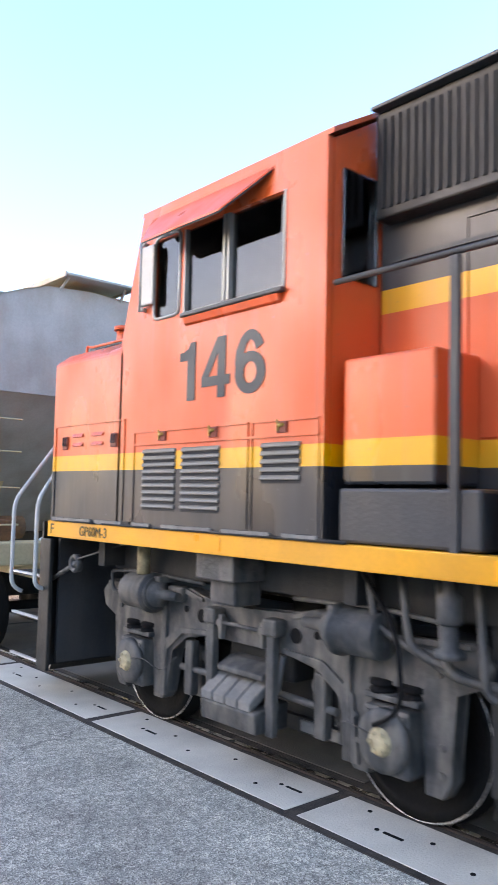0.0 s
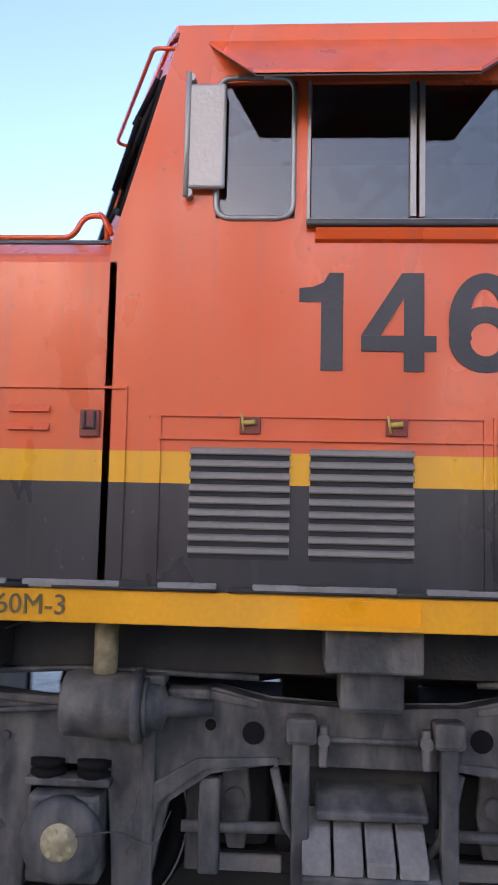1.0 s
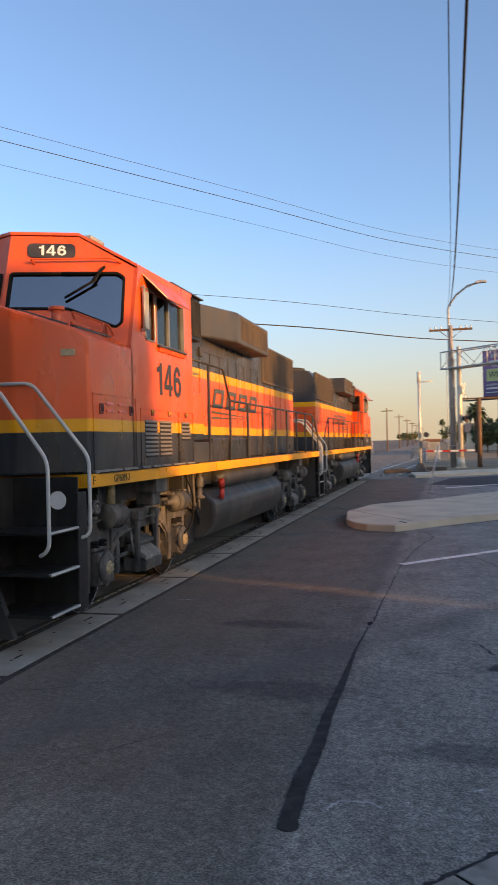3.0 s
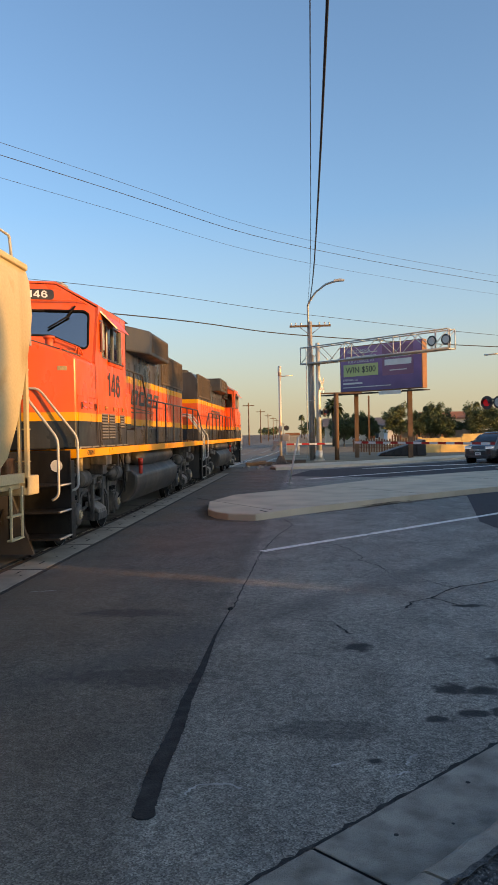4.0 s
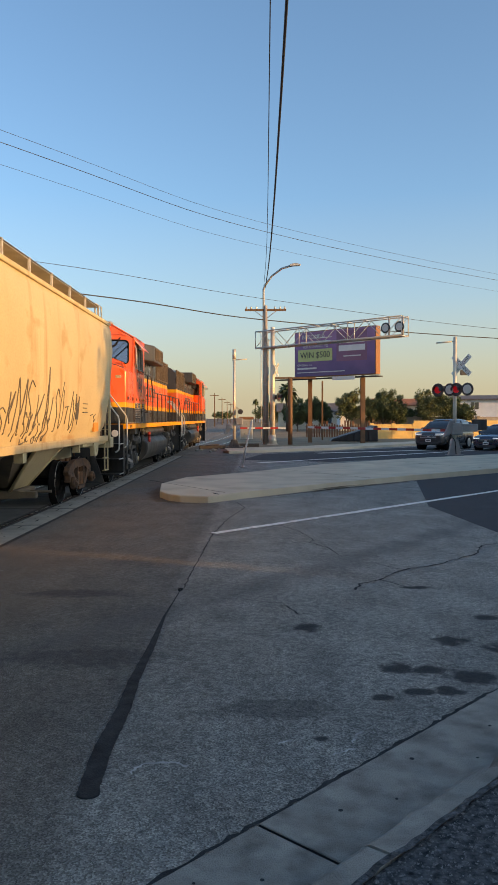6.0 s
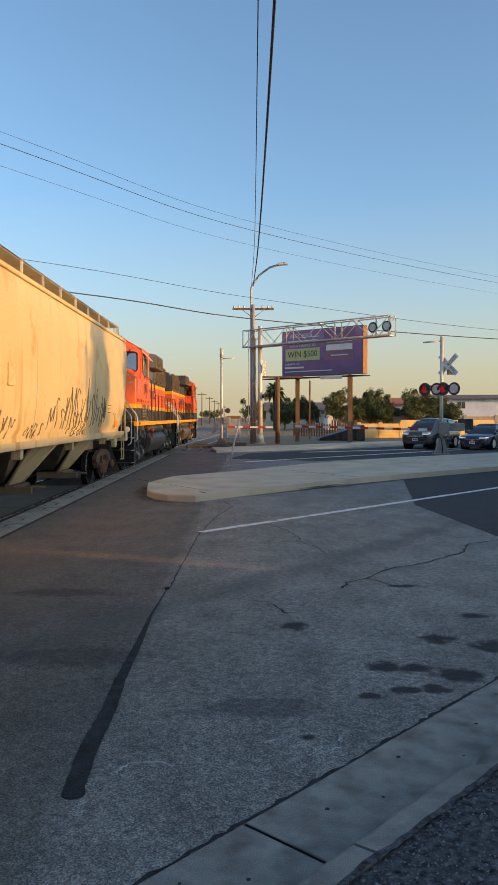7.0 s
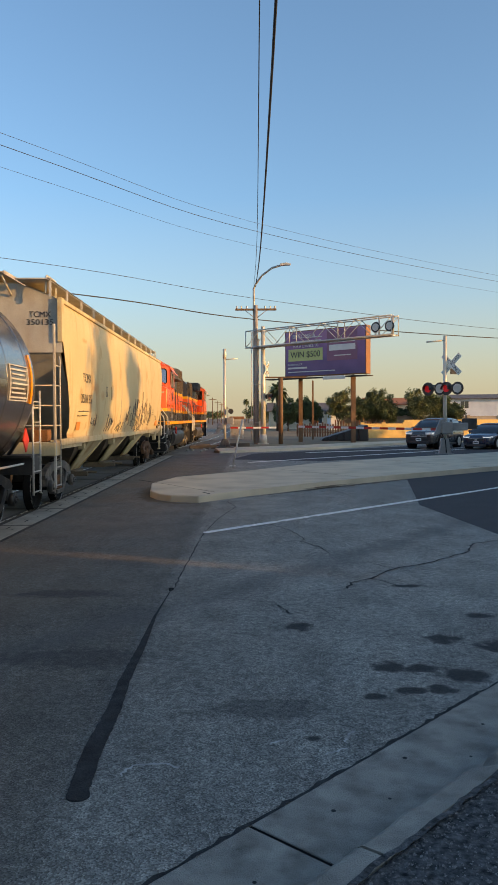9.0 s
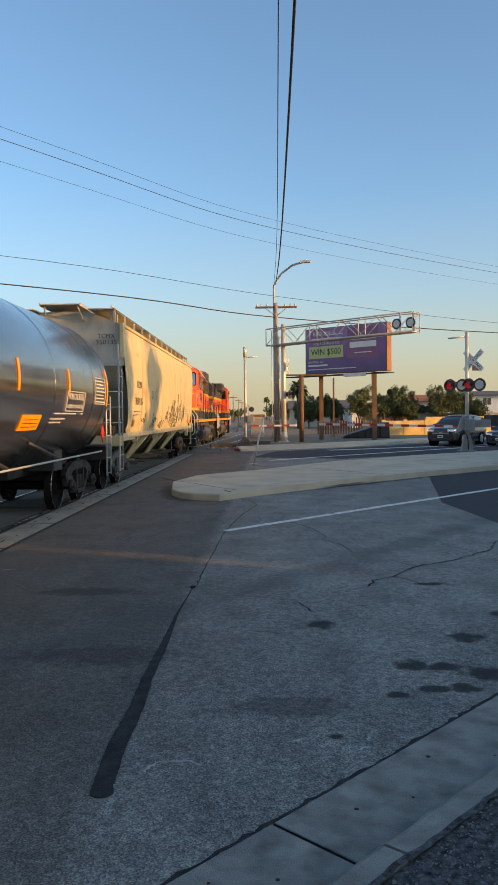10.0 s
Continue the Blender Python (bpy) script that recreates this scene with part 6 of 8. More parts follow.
        piece("stencil_rule", lambda bm: (strip(bm, 7.5, 7.53, 2.09, 2.62), strip(bm, 8.4, 8.43, 2.09, 2.62), strip(bm, 7.5, 8.43, 2.08, 2.095, 1), strip(bm, 7.5, 8.43, 2.61, 2.625, 1)), M_STENCIL, car)
        piece("panel_border", lambda bm: (strip(bm, 5.35, 6.65, 2.27, 2.285, 1), strip(bm, 5.35, 6.65, 1.92, 1.935, 1), strip(bm, 5.35, 5.38, 1.92, 2.28), strip(bm, 6.62, 6.65, 1.92, 2.28)), M_STENCIL, car, "white box round the warning words")
        for y, w, z in ((4.75, 1.4, 1.87), (4.6, 0.9, 1.78), (4.6, 0.7, 1.72), (6.55, 0.15, 1.87)):
            piece("stencil_line", lambda bm: strip(bm, y, y + w, z, z + 0.022, 1), M_STENCIL, car)
        for txt, z, w in (("NON-ODORIZED", 2.19, 1.1), ("LIQUEFIED PETROLEUM GAS", 2.02, 1.18)):
            lettering("warning_words", txt, w, 0.12, pose(on(z, 0.01), 6.0, z, 90 - s * 0 + math.degrees(math.asin((z - ZC) / R)) * 1.0, 0, 90 * s), M_STENCIL, car)
    piece("dome", lambda bm: turned(bm, [(0.55, 3.75), (0.55, 4.25), (0.5, 4.3)], (0, 0, 0), 'z', 24), M_TANK, car)
    for cy in (-8.1, 8.1):
        freight_truck(car, cy, M_TRUCKBLACK)
    return car


# ---------------------------------------------------------------- track and crossing
PX0, PX1, JL = -3.45, -3.95, 2.477      # near panel edges, panel length


def track():
    for x in (TX + 0.755, TX - 0.755):
        r = solid("rail", lambda bm: (prism(bm, [(x - 0.036, 0.008), (x + 0.036, 0.008), (x + 0.034, -0.03), (x + 0.012, -0.04), (x + 0.012, -0.12), (x - 0.012, -0.12), (x - 0.012, -0.04), (x - 0.034, -0.03)], 'y', -120, 400), box(bm, x - 0.03, x + 0.012, -120, 400, 0.0085, 0.0095)), [M_RAIL, M_TREAD], "worn steel rail of the near track", "rail", "rails", "structure")
        for p in r.data.polygons:
            if min(r.data.vertices[v].co.z for v in p.vertices) > 0.0083:
                p.material_index = 1
        for d in (-1, 1):
            solid("flangeway", lambda bm: box(bm, *sorted((x + d * 0.037, x + d * 0.075)), -16, 36, -0.06, -0.008), M_RUBBER, "black rubber flangeway filler", "trim", "", "structure")
    far = [(-4.05, 44), (-3.7, 52), (-3.1, 62), (-2.6, 80), (-2.4, 120), (-2.3, 400)]
    for off in (0.0, 1.5):
        solid("rail", lambda bm: tube(bm, [(x + off, y, 0.0) for x, y in far], 0.04, 6), M_TREAD, "worn steel rail of the diverging track", "rail", "rails", "structure")


M_SLEEPER = surf("tie_wood", (0.1, 0.075, 0.055), 0.9)


def panels():
    bed = solid("crossing", lambda bm: box(bm, TX - 1.5, PX0 + 0.06, -17.4, 34.7, -0.1, -0.005), M_JOINT, "concrete panel railway crossing with dark joints", "crossing", "", "structure")
    rows = ((PX1, PX0), (TX - 0.6, TX + 0.6), (2 * TX - PX0, 2 * TX - PX1))
    for r, (a, b) in enumerate(rows):
        a, b = sorted((a, b))
        bm = bmesh.new()
        box(bm, a, b, 0.05, JL - 0.05, -0.09, 0.0, 0.004)
        me = mesh_of("panel", bm, M_CONC if r == 0 else M_GAUGE)
        # farther panels take the dimmed colour in place of lower exposure
        dimmed = me.copy()
        if r == 0:
            dimmed.materials[0] = M_CONCDIM
        for k in range(-7, 14):
            p = new("panel", me if k * JL < 1.5 else dimmed)
            p.parent = bed
            p.matrix_basis = pose(0, k * JL, 0.0015 * math.sin(k * 7.1))
    # lifting slots and bolt holes
    bm = bmesh.new()
    for k in range(-7, 14):
        for fx, fy in ((0.2, 0.12), (0.55, 0.2), (0.35, 0.33), (0.62, 0.47), (0.3, 0.62), (0.45, 0.85), (0.7, 0.8)):
            x, y = PX1 + fx * (PX0 - PX1), k * JL + fy * JL
            rod(bm, (x, y, -0.02), (x, y, 0.003), 0.016, 10)
            if fx in (0.55, 0.45):
                box(bm, x - 0.012, x + 0.012, y + 0.05, y + 0.19, -0.02, 0.003)
    part("lifting_slots", bm, M_RUBBER, bed)


# ---------------------------------------------------------------- ground
U = Vector((0.676, 0.737, 0))            # the street's run
V = Vector((0.737, -0.676, 0))           # across it, away from the track


def along(o, u, v, z=0.0):
    p = Vector((*o, 0)) + U * u + V * v
    return (p.x, p.y, z)


def slab(bm, pts, z0, z1, bevel=0.0):
    prism(bm, [(p[0], p[1]) for p in pts], 'z', z0, z1, bevel)


G0 = (0.274, 0.14)                       # a joint on the gutter's edge


def ground():
    def sheet(bm):
        xs = [-2500, -600, -150, -40, -12, -6.31, PX0 + 0.055, 0, 3, 8, 20, 60, 150, 600, 2500]
        ys = [-2500, -500, -100, -40, -17.41, -5, 0, 5, 10, 15, 20, 27, 34.71, 60, 120, 400, 1200, 3500]
        g = {(i, j): bm.verts.new((x, y, -0.012)) for i, x in enumerate(xs) for j, y in enumerate(ys)}
        for i in range(len(xs) - 1):
            for j in range(len(ys) - 1):
                if xs[i] == -6.31 and -17.5 < ys[j] < 34:
                    continue
                bm.faces.new((g[i, j], g[i + 1, j], g[i + 1, j + 1], g[i, j + 1]))
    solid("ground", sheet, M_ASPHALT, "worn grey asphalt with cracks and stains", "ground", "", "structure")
    # gutter, kerb and verge where the camera stands
    gut = thing("kerb", "concrete gutter and kerb with joints beside the asphalt", "kerb")
    tagged(gut, kind="structure")
    rk = random.Random(21)
    for k in range(-1, 10):
        u0, u1 = k * 3.0 + 0.009, (k + 1) * 3.0 - 0.009
        piece("gutter_slab", lambda bm: slab(bm, [along(G0, u0, 0), along(G0, u1, 0), along(G0, u1, 0.55), along(G0, u0, 0.55)], -0.1, 0.002, 0.008), M_KERB, gut)
        def kerb_stone(bm, u0=u0, u1=u1):
            a = [(0.555, -0.1), (0.558, 0.06), (0.575, 0.125), (0.6, 0.14), (0.71, 0.142), (0.72, -0.1)]
            n = 26
            rows = []
            for q in range(n + 1):
                u = u0 - 0.012 + (u1 - u0) * q / n
                worn = rk.uniform(0, 0.01) + (rk.uniform(0.01, 0.045) if rk.random() < 0.14 and 1 < q < n - 1 else 0)
                rows.append([bm.verts.new(along(G0, u, v + (worn * 0.6 if 0 < m < 4 else 0) + rk.uniform(-.002, .002), z - (worn if 1 < m < 4 else 0))) for m, (v, z) in enumerate(a)])
            for r0, r1 in zip(rows, rows[1:]):
                for i in range(len(a)):
                    j = (i + 1) % len(a)
                    bm.faces.new((r0[i], r0[j], r1[j], r1[i]))
            bm.faces.new(rows[0])
            bm.faces.new(list(reversed(rows[-1])))
        piece("kerb_stone", kerb_stone, M_KERB, gut)
    for k in range(0, 10):
        piece("joint_filler", lambda bm: slab(bm, [along(G0, k * 3.0 - 0.012, 0.005), along(G0, k * 3.0 + 0.012, 0.005), along(G0, k * 3.0 + 0.008, 0.54), along(G0, k * 3.0 - 0.016, 0.54)], -0.09, -0.004), M_RUBBER, gut, "dirt-filled joint")
    solid("verge", lambda bm: slab(bm, [along(G0, -3.4, 0.725), along(G0, 28, 0.725), along(G0, 28, 9), along(G0, -3.4, 9)], -0.1, 0.125), M_VERGE, "rough dark asphalt verge behind the kerb", "verge", "", "structure")
    for u, v, r in ((0.35, 0.2, 0.018), (0.62, 0.33, 0.013), (1.05, 0.15, 0.02), (1.3, 0.4, 0.012), (1.75, 0.25, 0.016), (2.3, 0.12, 0.012), (2.6, 0.38, 0.02), (-0.3, 0.3, 0.014), (-0.5, 0.12, 0.011), (3.4, 0.2, 0.018)):
        piece("gum_spot", lambda bm: rod(bm, along(G0, u, v, -0.01), along(G0, u, v, 0.0035), r * 0.65, 9), M_TAR, gut, "dark trodden gum spot")
    solid("gutter_edge", lambda bm: wavy(bm, [along(G0, u, -0.012)[:2] for u in np.linspace(-3.4, 28, 60)], 0.028, -0.05, -0.004, 17, 0.45, 0.05), M_TAR, "dark seam along the gutter", "trim", "", "structure")
    # raised island
    isl = [(-2.02, 14.7), (-1.75, 14.0), (-1.44, 13.63), (-0.81, 13.42), (0.15, 14.62), (2.53, 17.27), (4.77, 19.52), (9.08, 23.43), (30, 43.0), (34, 53), (12.46, 33.9), (6.63, 29.2), (2.65, 25.2), (-0.03, 21.0), (-1.8, 18.9), (-2.25, 16.8)]
    island = thing("traffic_island", "pale concrete traffic island with a worn kerb", "traffic island")
    tagged(island, kind="structure")
    piece("island_top", lambda bm: slab(bm, isl, -0.1, 0.14, 0.03), M_ISLAND, island)
    piece("island_joint", lambda bm: [slab(bm, [(x, y), (x + 0.016, y + 0.01), (x - 2.2, y + 3.6), (x - 2.215, y + 3.59)], 0.136, 0.1415) for x, y in ((-0.5, 14.25), (3.4, 18.5), (8.0, 22.6))] + [slab(bm, [(-0.62, 13.82), (-0.58, 13.86), (-0.74, 14.2), (-0.78, 14.16)], 0, 0.1425)], M_TAR, island)
    # far kerb and lot
    lot = [(-1.2, 36.9), (4.5, 41.4), (9.9, 47.6), (60, 96), (60, 400), (-1.6, 400), (-1.6, 38)]
    solid("far_lot", lambda bm: slab(bm, lot, -0.1, 0.1), M_DIRT, "dry dirt lot behind the far kerb", "ground", "", "structure")
    solid("far_pavement", lambda bm: slab(bm, [(-1.25, 36.8), (4.5, 41.3), (9.9, 47.5), (60, 95.9), (58, 98), (8.5, 50.3), (3.4, 44.6), (-1.65, 40.9)], -0.1, 0.13, 0.02), M_ISLAND, "pale concrete pavement along the far kerb", "pavement", "", "structure")
    solid("ballast", lambda bm: slab(bm, [(-8.5, 36), (-1.7, 36), (-1.7, 400), (-14, 400)], -0.1, -0.008), M_GRAVEL, "gravel ballast along the tracks", "ground", "", "stuff")
    # fresh patches, lines, seals and stains
    def flat(name, pts, m, label, z=-0.008, cat="road marking"):
        return solid(name, lambda bm: slab(bm, pts, -0.03, z), m, label, cat, "", "structure")
    flat("asphalt_patch", [(3.81, 12.85), (4.15, 8.42), (5.0, 6.5), (30, 33), (30, 43), (9.15, 23.38), (4.9, 19.5)], M_PATCH, "darker newer asphalt in the street", cat="road")
    flat("asphalt_patch", [(-0.5, 31.0), (3.4, 29.3), (9.0, 33.5), (13.5, 37.5), (34, 57), (36, 70), (12, 47.5), (5.0, 40.5), (0.5, 36.4)], M_PATCH, "darker newer asphalt in the far lanes", -0.007, "road")
    def broken_line(bm):
        a, b, c = Vector((-0.47, 8.97)), Vector((7.02, 17.01)), Vector((14.15, 24.27))
        rl = random.Random(77)
        for p, q in ((a, b), (b, c)):
            n, t = int((q - p).length / 0.85), 0.0
            for i in range(n):
                t0, t1 = i / n + (0.0 if rl.random() < 0.55 else rl.uniform(0.0, 0.012)), (i + 1) / n
                wavy(bm, [tuple(p.lerp(q, t0)), tuple(p.lerp(q, t1))], rl.uniform(0.15, 0.18), -0.02, -0.004, 200 + i, 0.09, 0.05)
    solid("edge_line", broken_line, M_LINE, "worn chipped white edge line", "road marking", "", "structure")
    flat("edge_line", [(0.2, 28.6), (0.35, 28.5), (6.5, 34.6), (20, 48), (19.8, 48.2), (6.35, 34.8)], M_LINE, "worn white lane line", -0.003)
    flat("stop_line", [(3.2, 37.5), (3.5, 37.2), (14, 43.0), (13.8, 43.4)], M_LINE, "worn white stop line", -0.002)


def wavy(bm, pts, w, z0=-0.03, z1=-0.002, seed=1, rough=0.3, step=0.12):
    """A thin ribbon along a polyline with a ragged width."""
    rnd = random.Random(seed)
    fine = []
    for a, b in zip(pts, pts[1:]):
        a, b = Vector((*a[:2], 0)), Vector((*b[:2], 0))
        n = max(1, int((b - a).length / step))
        for i in range(n):
            fine.append(a + (b - a) * i / n)
    fine.append(Vector((*pts[-1][:2], 0)))
    wl = w if isinstance(w, (list, tuple)) else (w, w)
    left, right = [], []
    for i, p in enumerate(fine):
        d = (fine[min(i + 1, len(fine) - 1)] - fine[max(i - 1, 0)]).normalized()
        s = Vector((-d.y, d.x, 0))
        f = i / max(1, len(fine) - 1)
        ww = np.interp(f, np.linspace(0, 1, len(wl)), wl)
        k = rnd.uniform(-1, 1) * rough * ww
        left.append(p + s * (ww / 2 + rnd.uniform(-1, 1) * rough * ww * 0.4) + s * k)
        right.append(p - s * (ww / 2 + rnd.uniform(-1, 1) * rough * ww * 0.4) + s * k)
    vl, vr = [bm.verts.new((p.x, p.y, z1)) for p in left], [bm.verts.new((p.x, p.y, z1)) for p in right]
    for i in range(len(fine) - 1):
        bm.faces.new((vl[i], vr[i], vr[i + 1], vl[i + 1]))


def road_marks():
    solid("tar_seal", lambda bm: (rod(bm, (-0.552, 0.44, -0.02), (-0.552, 0.44, -0.0032), 0.058, 20), wavy(bm, [(-0.553, 0.45), (-0.56, 0.5), (-0.58, 0.92), (-0.57, 1.54), (-0.59, 2.06), (-0.58, 2.86), (-0.59, 3.83), (-0.55, 4.95)], [0.105, 0.105, 0.088, 0.07, 0.055, 0.03, 0.014, 0.01], -0.02, -0.004, 3, 0.035, 0.03)), M_TAR, "black tar seal along a crack", "road marking", "", "structure")
    solid("crack", lambda bm: (wavy(bm, [(-0.53, 5.0), (-0.5, 6.5), (-0.45, 8.9), (-0.25, 11.0), (0.0, 12.6), (-0.2, 13.6)], 0.015, -0.02, -0.005, 4, 0.8, 0.1),
                               wavy(bm, [(1.31, 4.93), (1.39, 5.23), (1.64, 5.45), (2.03, 6.03), (2.55, 6.42), (3.21, 7.15), (3.46, 7.82), (4.04, 8.18), (4.7, 8.7)], 0.022, -0.02, -0.005, 5, 0.8, 0.1),
                               wavy(bm, [(1.64, 5.45), (1.8, 5.2), (1.92, 5.03)], 0.018, -0.02, -0.005, 8, 0.8, 0.08),
                               wavy(bm, [(1.71, 6.57), (1.9, 6.16), (2.03, 6.03)], 0.013, -0.02, -0.005, 9, 0.8, 0.08),
                               wavy(bm, [(0.52, 10.22), (0.93, 9.24), (1.11, 8.3), (1.03, 8.1), (1.24, 7.66), (1.35, 7.01), (1.48, 7.01)], 0.014, -0.02, -0.005, 6, 0.9, 0.1),
                               wavy(bm, [(1.47, 11.05), (2.0, 9.95), (2.49, 9.23)], 0.01, -0.02, -0.005, 10, 0.9, 0.1),
                               wavy(bm, [(1.35, 7.01), (0.8, 7.4), (0.2, 7.2)], 0.008, -0.02, -0.005, 12, 0.9, 0.1),
                               wavy(bm, [(0.56, 4.23), (0.61, 4.05), (0.653, 3.9), (0.9, 4.0), (1.15, 4.12)], [0.022, 0.02, 0.01, 0.008, 0.006], -0.02, -0.005, 7, 0.9, 0.05)), M_TAR, "fine dark crack in the asphalt", "crack", "", "structure")
    for pts in ([(-0.39, 0.66), (-0.36, 0.72), (-0.33, 0.753), (-0.29, 0.782), (-0.252, 0.793), (-0.17, 0.78), (-0.095, 0.739)], [(0.38, 1.03), (0.42, 1.055), (0.47, 1.07)], [(0.68, 0.9), (0.74, 0.92), (0.81, 0.965)], [(0.8, 1.05), (0.85, 1.14), (0.87, 1.21)], [(-3.1, 5.9), (-2.8, 6.0)]):
        solid("scuff", lambda bm: wavy(bm, pts, 0.02, -0.02, -0.0112, 31, 0.6, 0.02), M_SCUFF, "pale scuff on the asphalt", "scuff mark", "", "structure")
    solid("dirt_drift", lambda bm: (wavy(bm, [(-2.35, 17.2), (-2.3, 16.0), (-2.12, 14.6), (-1.82, 13.85), (-1.45, 13.42), (-0.9, 13.2)], [0.1, 0.22, 0.3, 0.26, 0.2, 0.06], -0.02, -0.0095, 41, 0.5, 0.06),
                                    wavy(bm, [(0.3, 14.6), (2.4, 16.9), (4.7, 19.25), (9.0, 23.2)], [0.05, 0.16, 0.1, 0.04], -0.02, -0.0095, 42, 0.6, 0.07), wavy(bm, [(1.6, 16.1), (3.1, 17.65)], [0.03, 0.2, 0.03], -0.02, 0.03, 43, 0.7, 0.05)), M_DRIFT, "brown dirt drifted against the island kerb", "dirt", "", "structure")
    solid("verge_edge", lambda bm: wavy(bm, [along(G0, u, 0.725 + 0.006 * math.sin(u * 3.1) + 0.009 * math.sin(u * 17.7))[:2] for u in np.linspace(-3.2, 8, 90)], 0.03, 0.1, 0.1465, 19, 0.25, 0.06), M_VERGE, "ragged asphalt edge over the kerb", "verge", "", "structure")
    solid("pothole", lambda bm: slab(bm, [(-0.557 + (0.028 + 0.012 * math.sin(k * 2.3)) * math.cos(k * 0.7), 4.95 + (0.06 + 0.03 * math.sin(k * 3.1)) * math.sin(k * 0.7)) for k in range(9)], -0.03, -0.0045), M_RUBBER, "small dark pothole in the crack", "pothole", "", "structure")
    rnd = random.Random(11)
    def pebbles(bm):
        for _ in range(12000):
            u, v = rnd.uniform(-1.2, 3.4), 0.74 + rnd.random() ** 1.3 * 1.6
            x, y, _z = along(G0, u, v)
            r = rnd.choice((0.003, 0.004, 0.005, 0.007)) * rnd.uniform(0.7, 1.4)
            q = [bm.verts.new((x + dx * r, y + dy * r, 0.126 + dz * r)) for dx, dy, dz in ((1, 0.2, 0), (-0.3, 1, 0.1), (-0.9, -0.5, 0), (0.3, -0.9, 0.1), (rnd.uniform(-.3, .3), rnd.uniform(-.3, .3), 0.9))]
            for i in range(4):
                bm.faces.new((q[i], q[(i + 1) % 4], q[4]))
    solid("verge_pebbles", pebbles, M_PEBBLE, "loose grey pebbles on the verge", "gravel", "", "stuff")


# ---------------------------------------------------------------- street furniture
M_LEAF = surf("green_leaves", (0.09, 0.12, 0.05), 0.75, var=0.5, scale=0.8, fine=3, bump=0)
M_LEAFDRY = surf("dusty_olive_leaves", (0.12, 0.14, 0.055), 0.7, var=0.45, scale=0.8, fine=3, bump=0)
M_BARK = surf("grey_bark", (0.13, 0.1, 0.075), 0.9, var=0.3, scale=3)
M_POLEWOOD = surf("silvered_pole_wood", (0.38, 0.33, 0.29), 0.9, var=0.25, scale=1.5, fine=30)
def poster_print():
    """A print that fades from wine-purple at its top to deep violet at its foot."""
    m, nt, p = nodes_of("purple_poster")
    tc = nt.nodes.new("ShaderNodeTexCoord")
    sep = nt.nodes.new("ShaderNodeSeparateXYZ")
    nt.links.new(tc.outputs["Object"], sep.inputs[0])
    up = nt.nodes.new("ShaderNodeMapRange")
    for k, v in enumerate((0.0, 3.3, 0.0, 1.0)):
        up.inputs[k + 1].default_value = v
    nt.links.new(sep.outputs[1], up.inputs[0])
    base = ramp(nt, up.outputs[0], [(0.1, (0.15, 0.1, 0.24)), (0.55, (0.25, 0.13, 0.3)), (1.0, (0.4, 0.2, 0.34))]).outputs[0]
    bloom = noise_node(nt, 0.6, 3)
    base = mix(nt, 1.0, base, ramp(nt, bloom.outputs[0], [(0.35, (0.8, 0.8, 0.85)), (0.65, (1.15, 1.1, 1.1))]).outputs[0], 'MULTIPLY')
    nt.links.new(base, p.inputs["Base Color"])
    p.inputs["Roughness"].default_value = 0.45
    return m


M_PURPLE = poster_print()
M_MAGENTA = surf("wine_poster_panel", (0.3, 0.13, 0.22), 0.5, var=0.2, scale=0.4, bump=0)
M_LIME = surf("pale_lime_poster_box", (0.55, 0.62, 0.25), 0.5, var=0.05, bump=0)
M_BOARDBACK = surf("orange_brown_board_frame", (0.27, 0.12, 0.05), 0.7, var=0.2)
M_REDPAINT = surf("red_reflective_stripe", (0.5, 0.03, 0.025), 0.5)
M_STUCCO = surf("cream_stucco", (0.6, 0.52, 0.4), 0.9, var=0.1, scale=1.0, fine=30)
M_STUCCOW = surf("white_stucco", (0.84, 0.84, 0.83), 0.9, var=0.08, scale=1.0, fine=30)
M_YWALL = surf("yellow_block_wall", (0.6, 0.42, 0.17), 0.9, var=0.15, scale=1.5)
M_BLOCK = surf("grey_block_wall", (0.36, 0.31, 0.25), 0.9, var=0.15, scale=1.5)
M_TILE = surf("terracotta_roof", (0.36, 0.13, 0.06), 0.85, var=0.25, scale=2)
M_SHINGLE = surf("grey_shingle_roof", (0.13, 0.12, 0.12), 0.9, var=0.2, scale=2)
M_PICKET = surf("red_brown_fence_boards", (0.24, 0.11, 0.06), 0.9, var=0.3, scale=2)
M_TARP = surf("black_tarp", (0.02, 0.02, 0.022), 0.5, var=0.3)
M_GATEGREY = surf("dull_grey_gate_paint", (0.27, 0.265, 0.255), 0.6, var=0.2)
M_CARGREY = glass("grey_brown_car_paint", (0.055, 0.052, 0.05), 0.16)
M_CARBLUE = glass("dark_blue_car_paint", (0.014, 0.024, 0.055), 0.2)
M_LENS = surf("headlamp_lens", (0.7, 0.7, 0.7), 0.15, var=0.05, bump=0)


def lamp_red():
    m, nt, p = nodes_of("lit_red_lens")
    p.inputs["Base Color"].default_value = (0.5, 0.01, 0.02, 1)
    p.inputs["Emission Color"].default_value = (1.0, 0.015, 0.03, 1)
    p.inputs["Emission Strength"].default_value = 0.05
    return m


M_REDLIT = lamp_red()
M_RIM = surf("alloy_rim", (0.7, 0.7, 0.68), 0.35, metal=0.3, var=0.1, bump=0)


def glowing(name, col, strength):
    m, nt, p = nodes_of(name)
    p.inputs["Base Color"].default_value = (*col, 1)
    p.inputs["Emission Color"].default_value = (*col, 1)
    p.inputs["Emission Strength"].default_value = strength
    return m


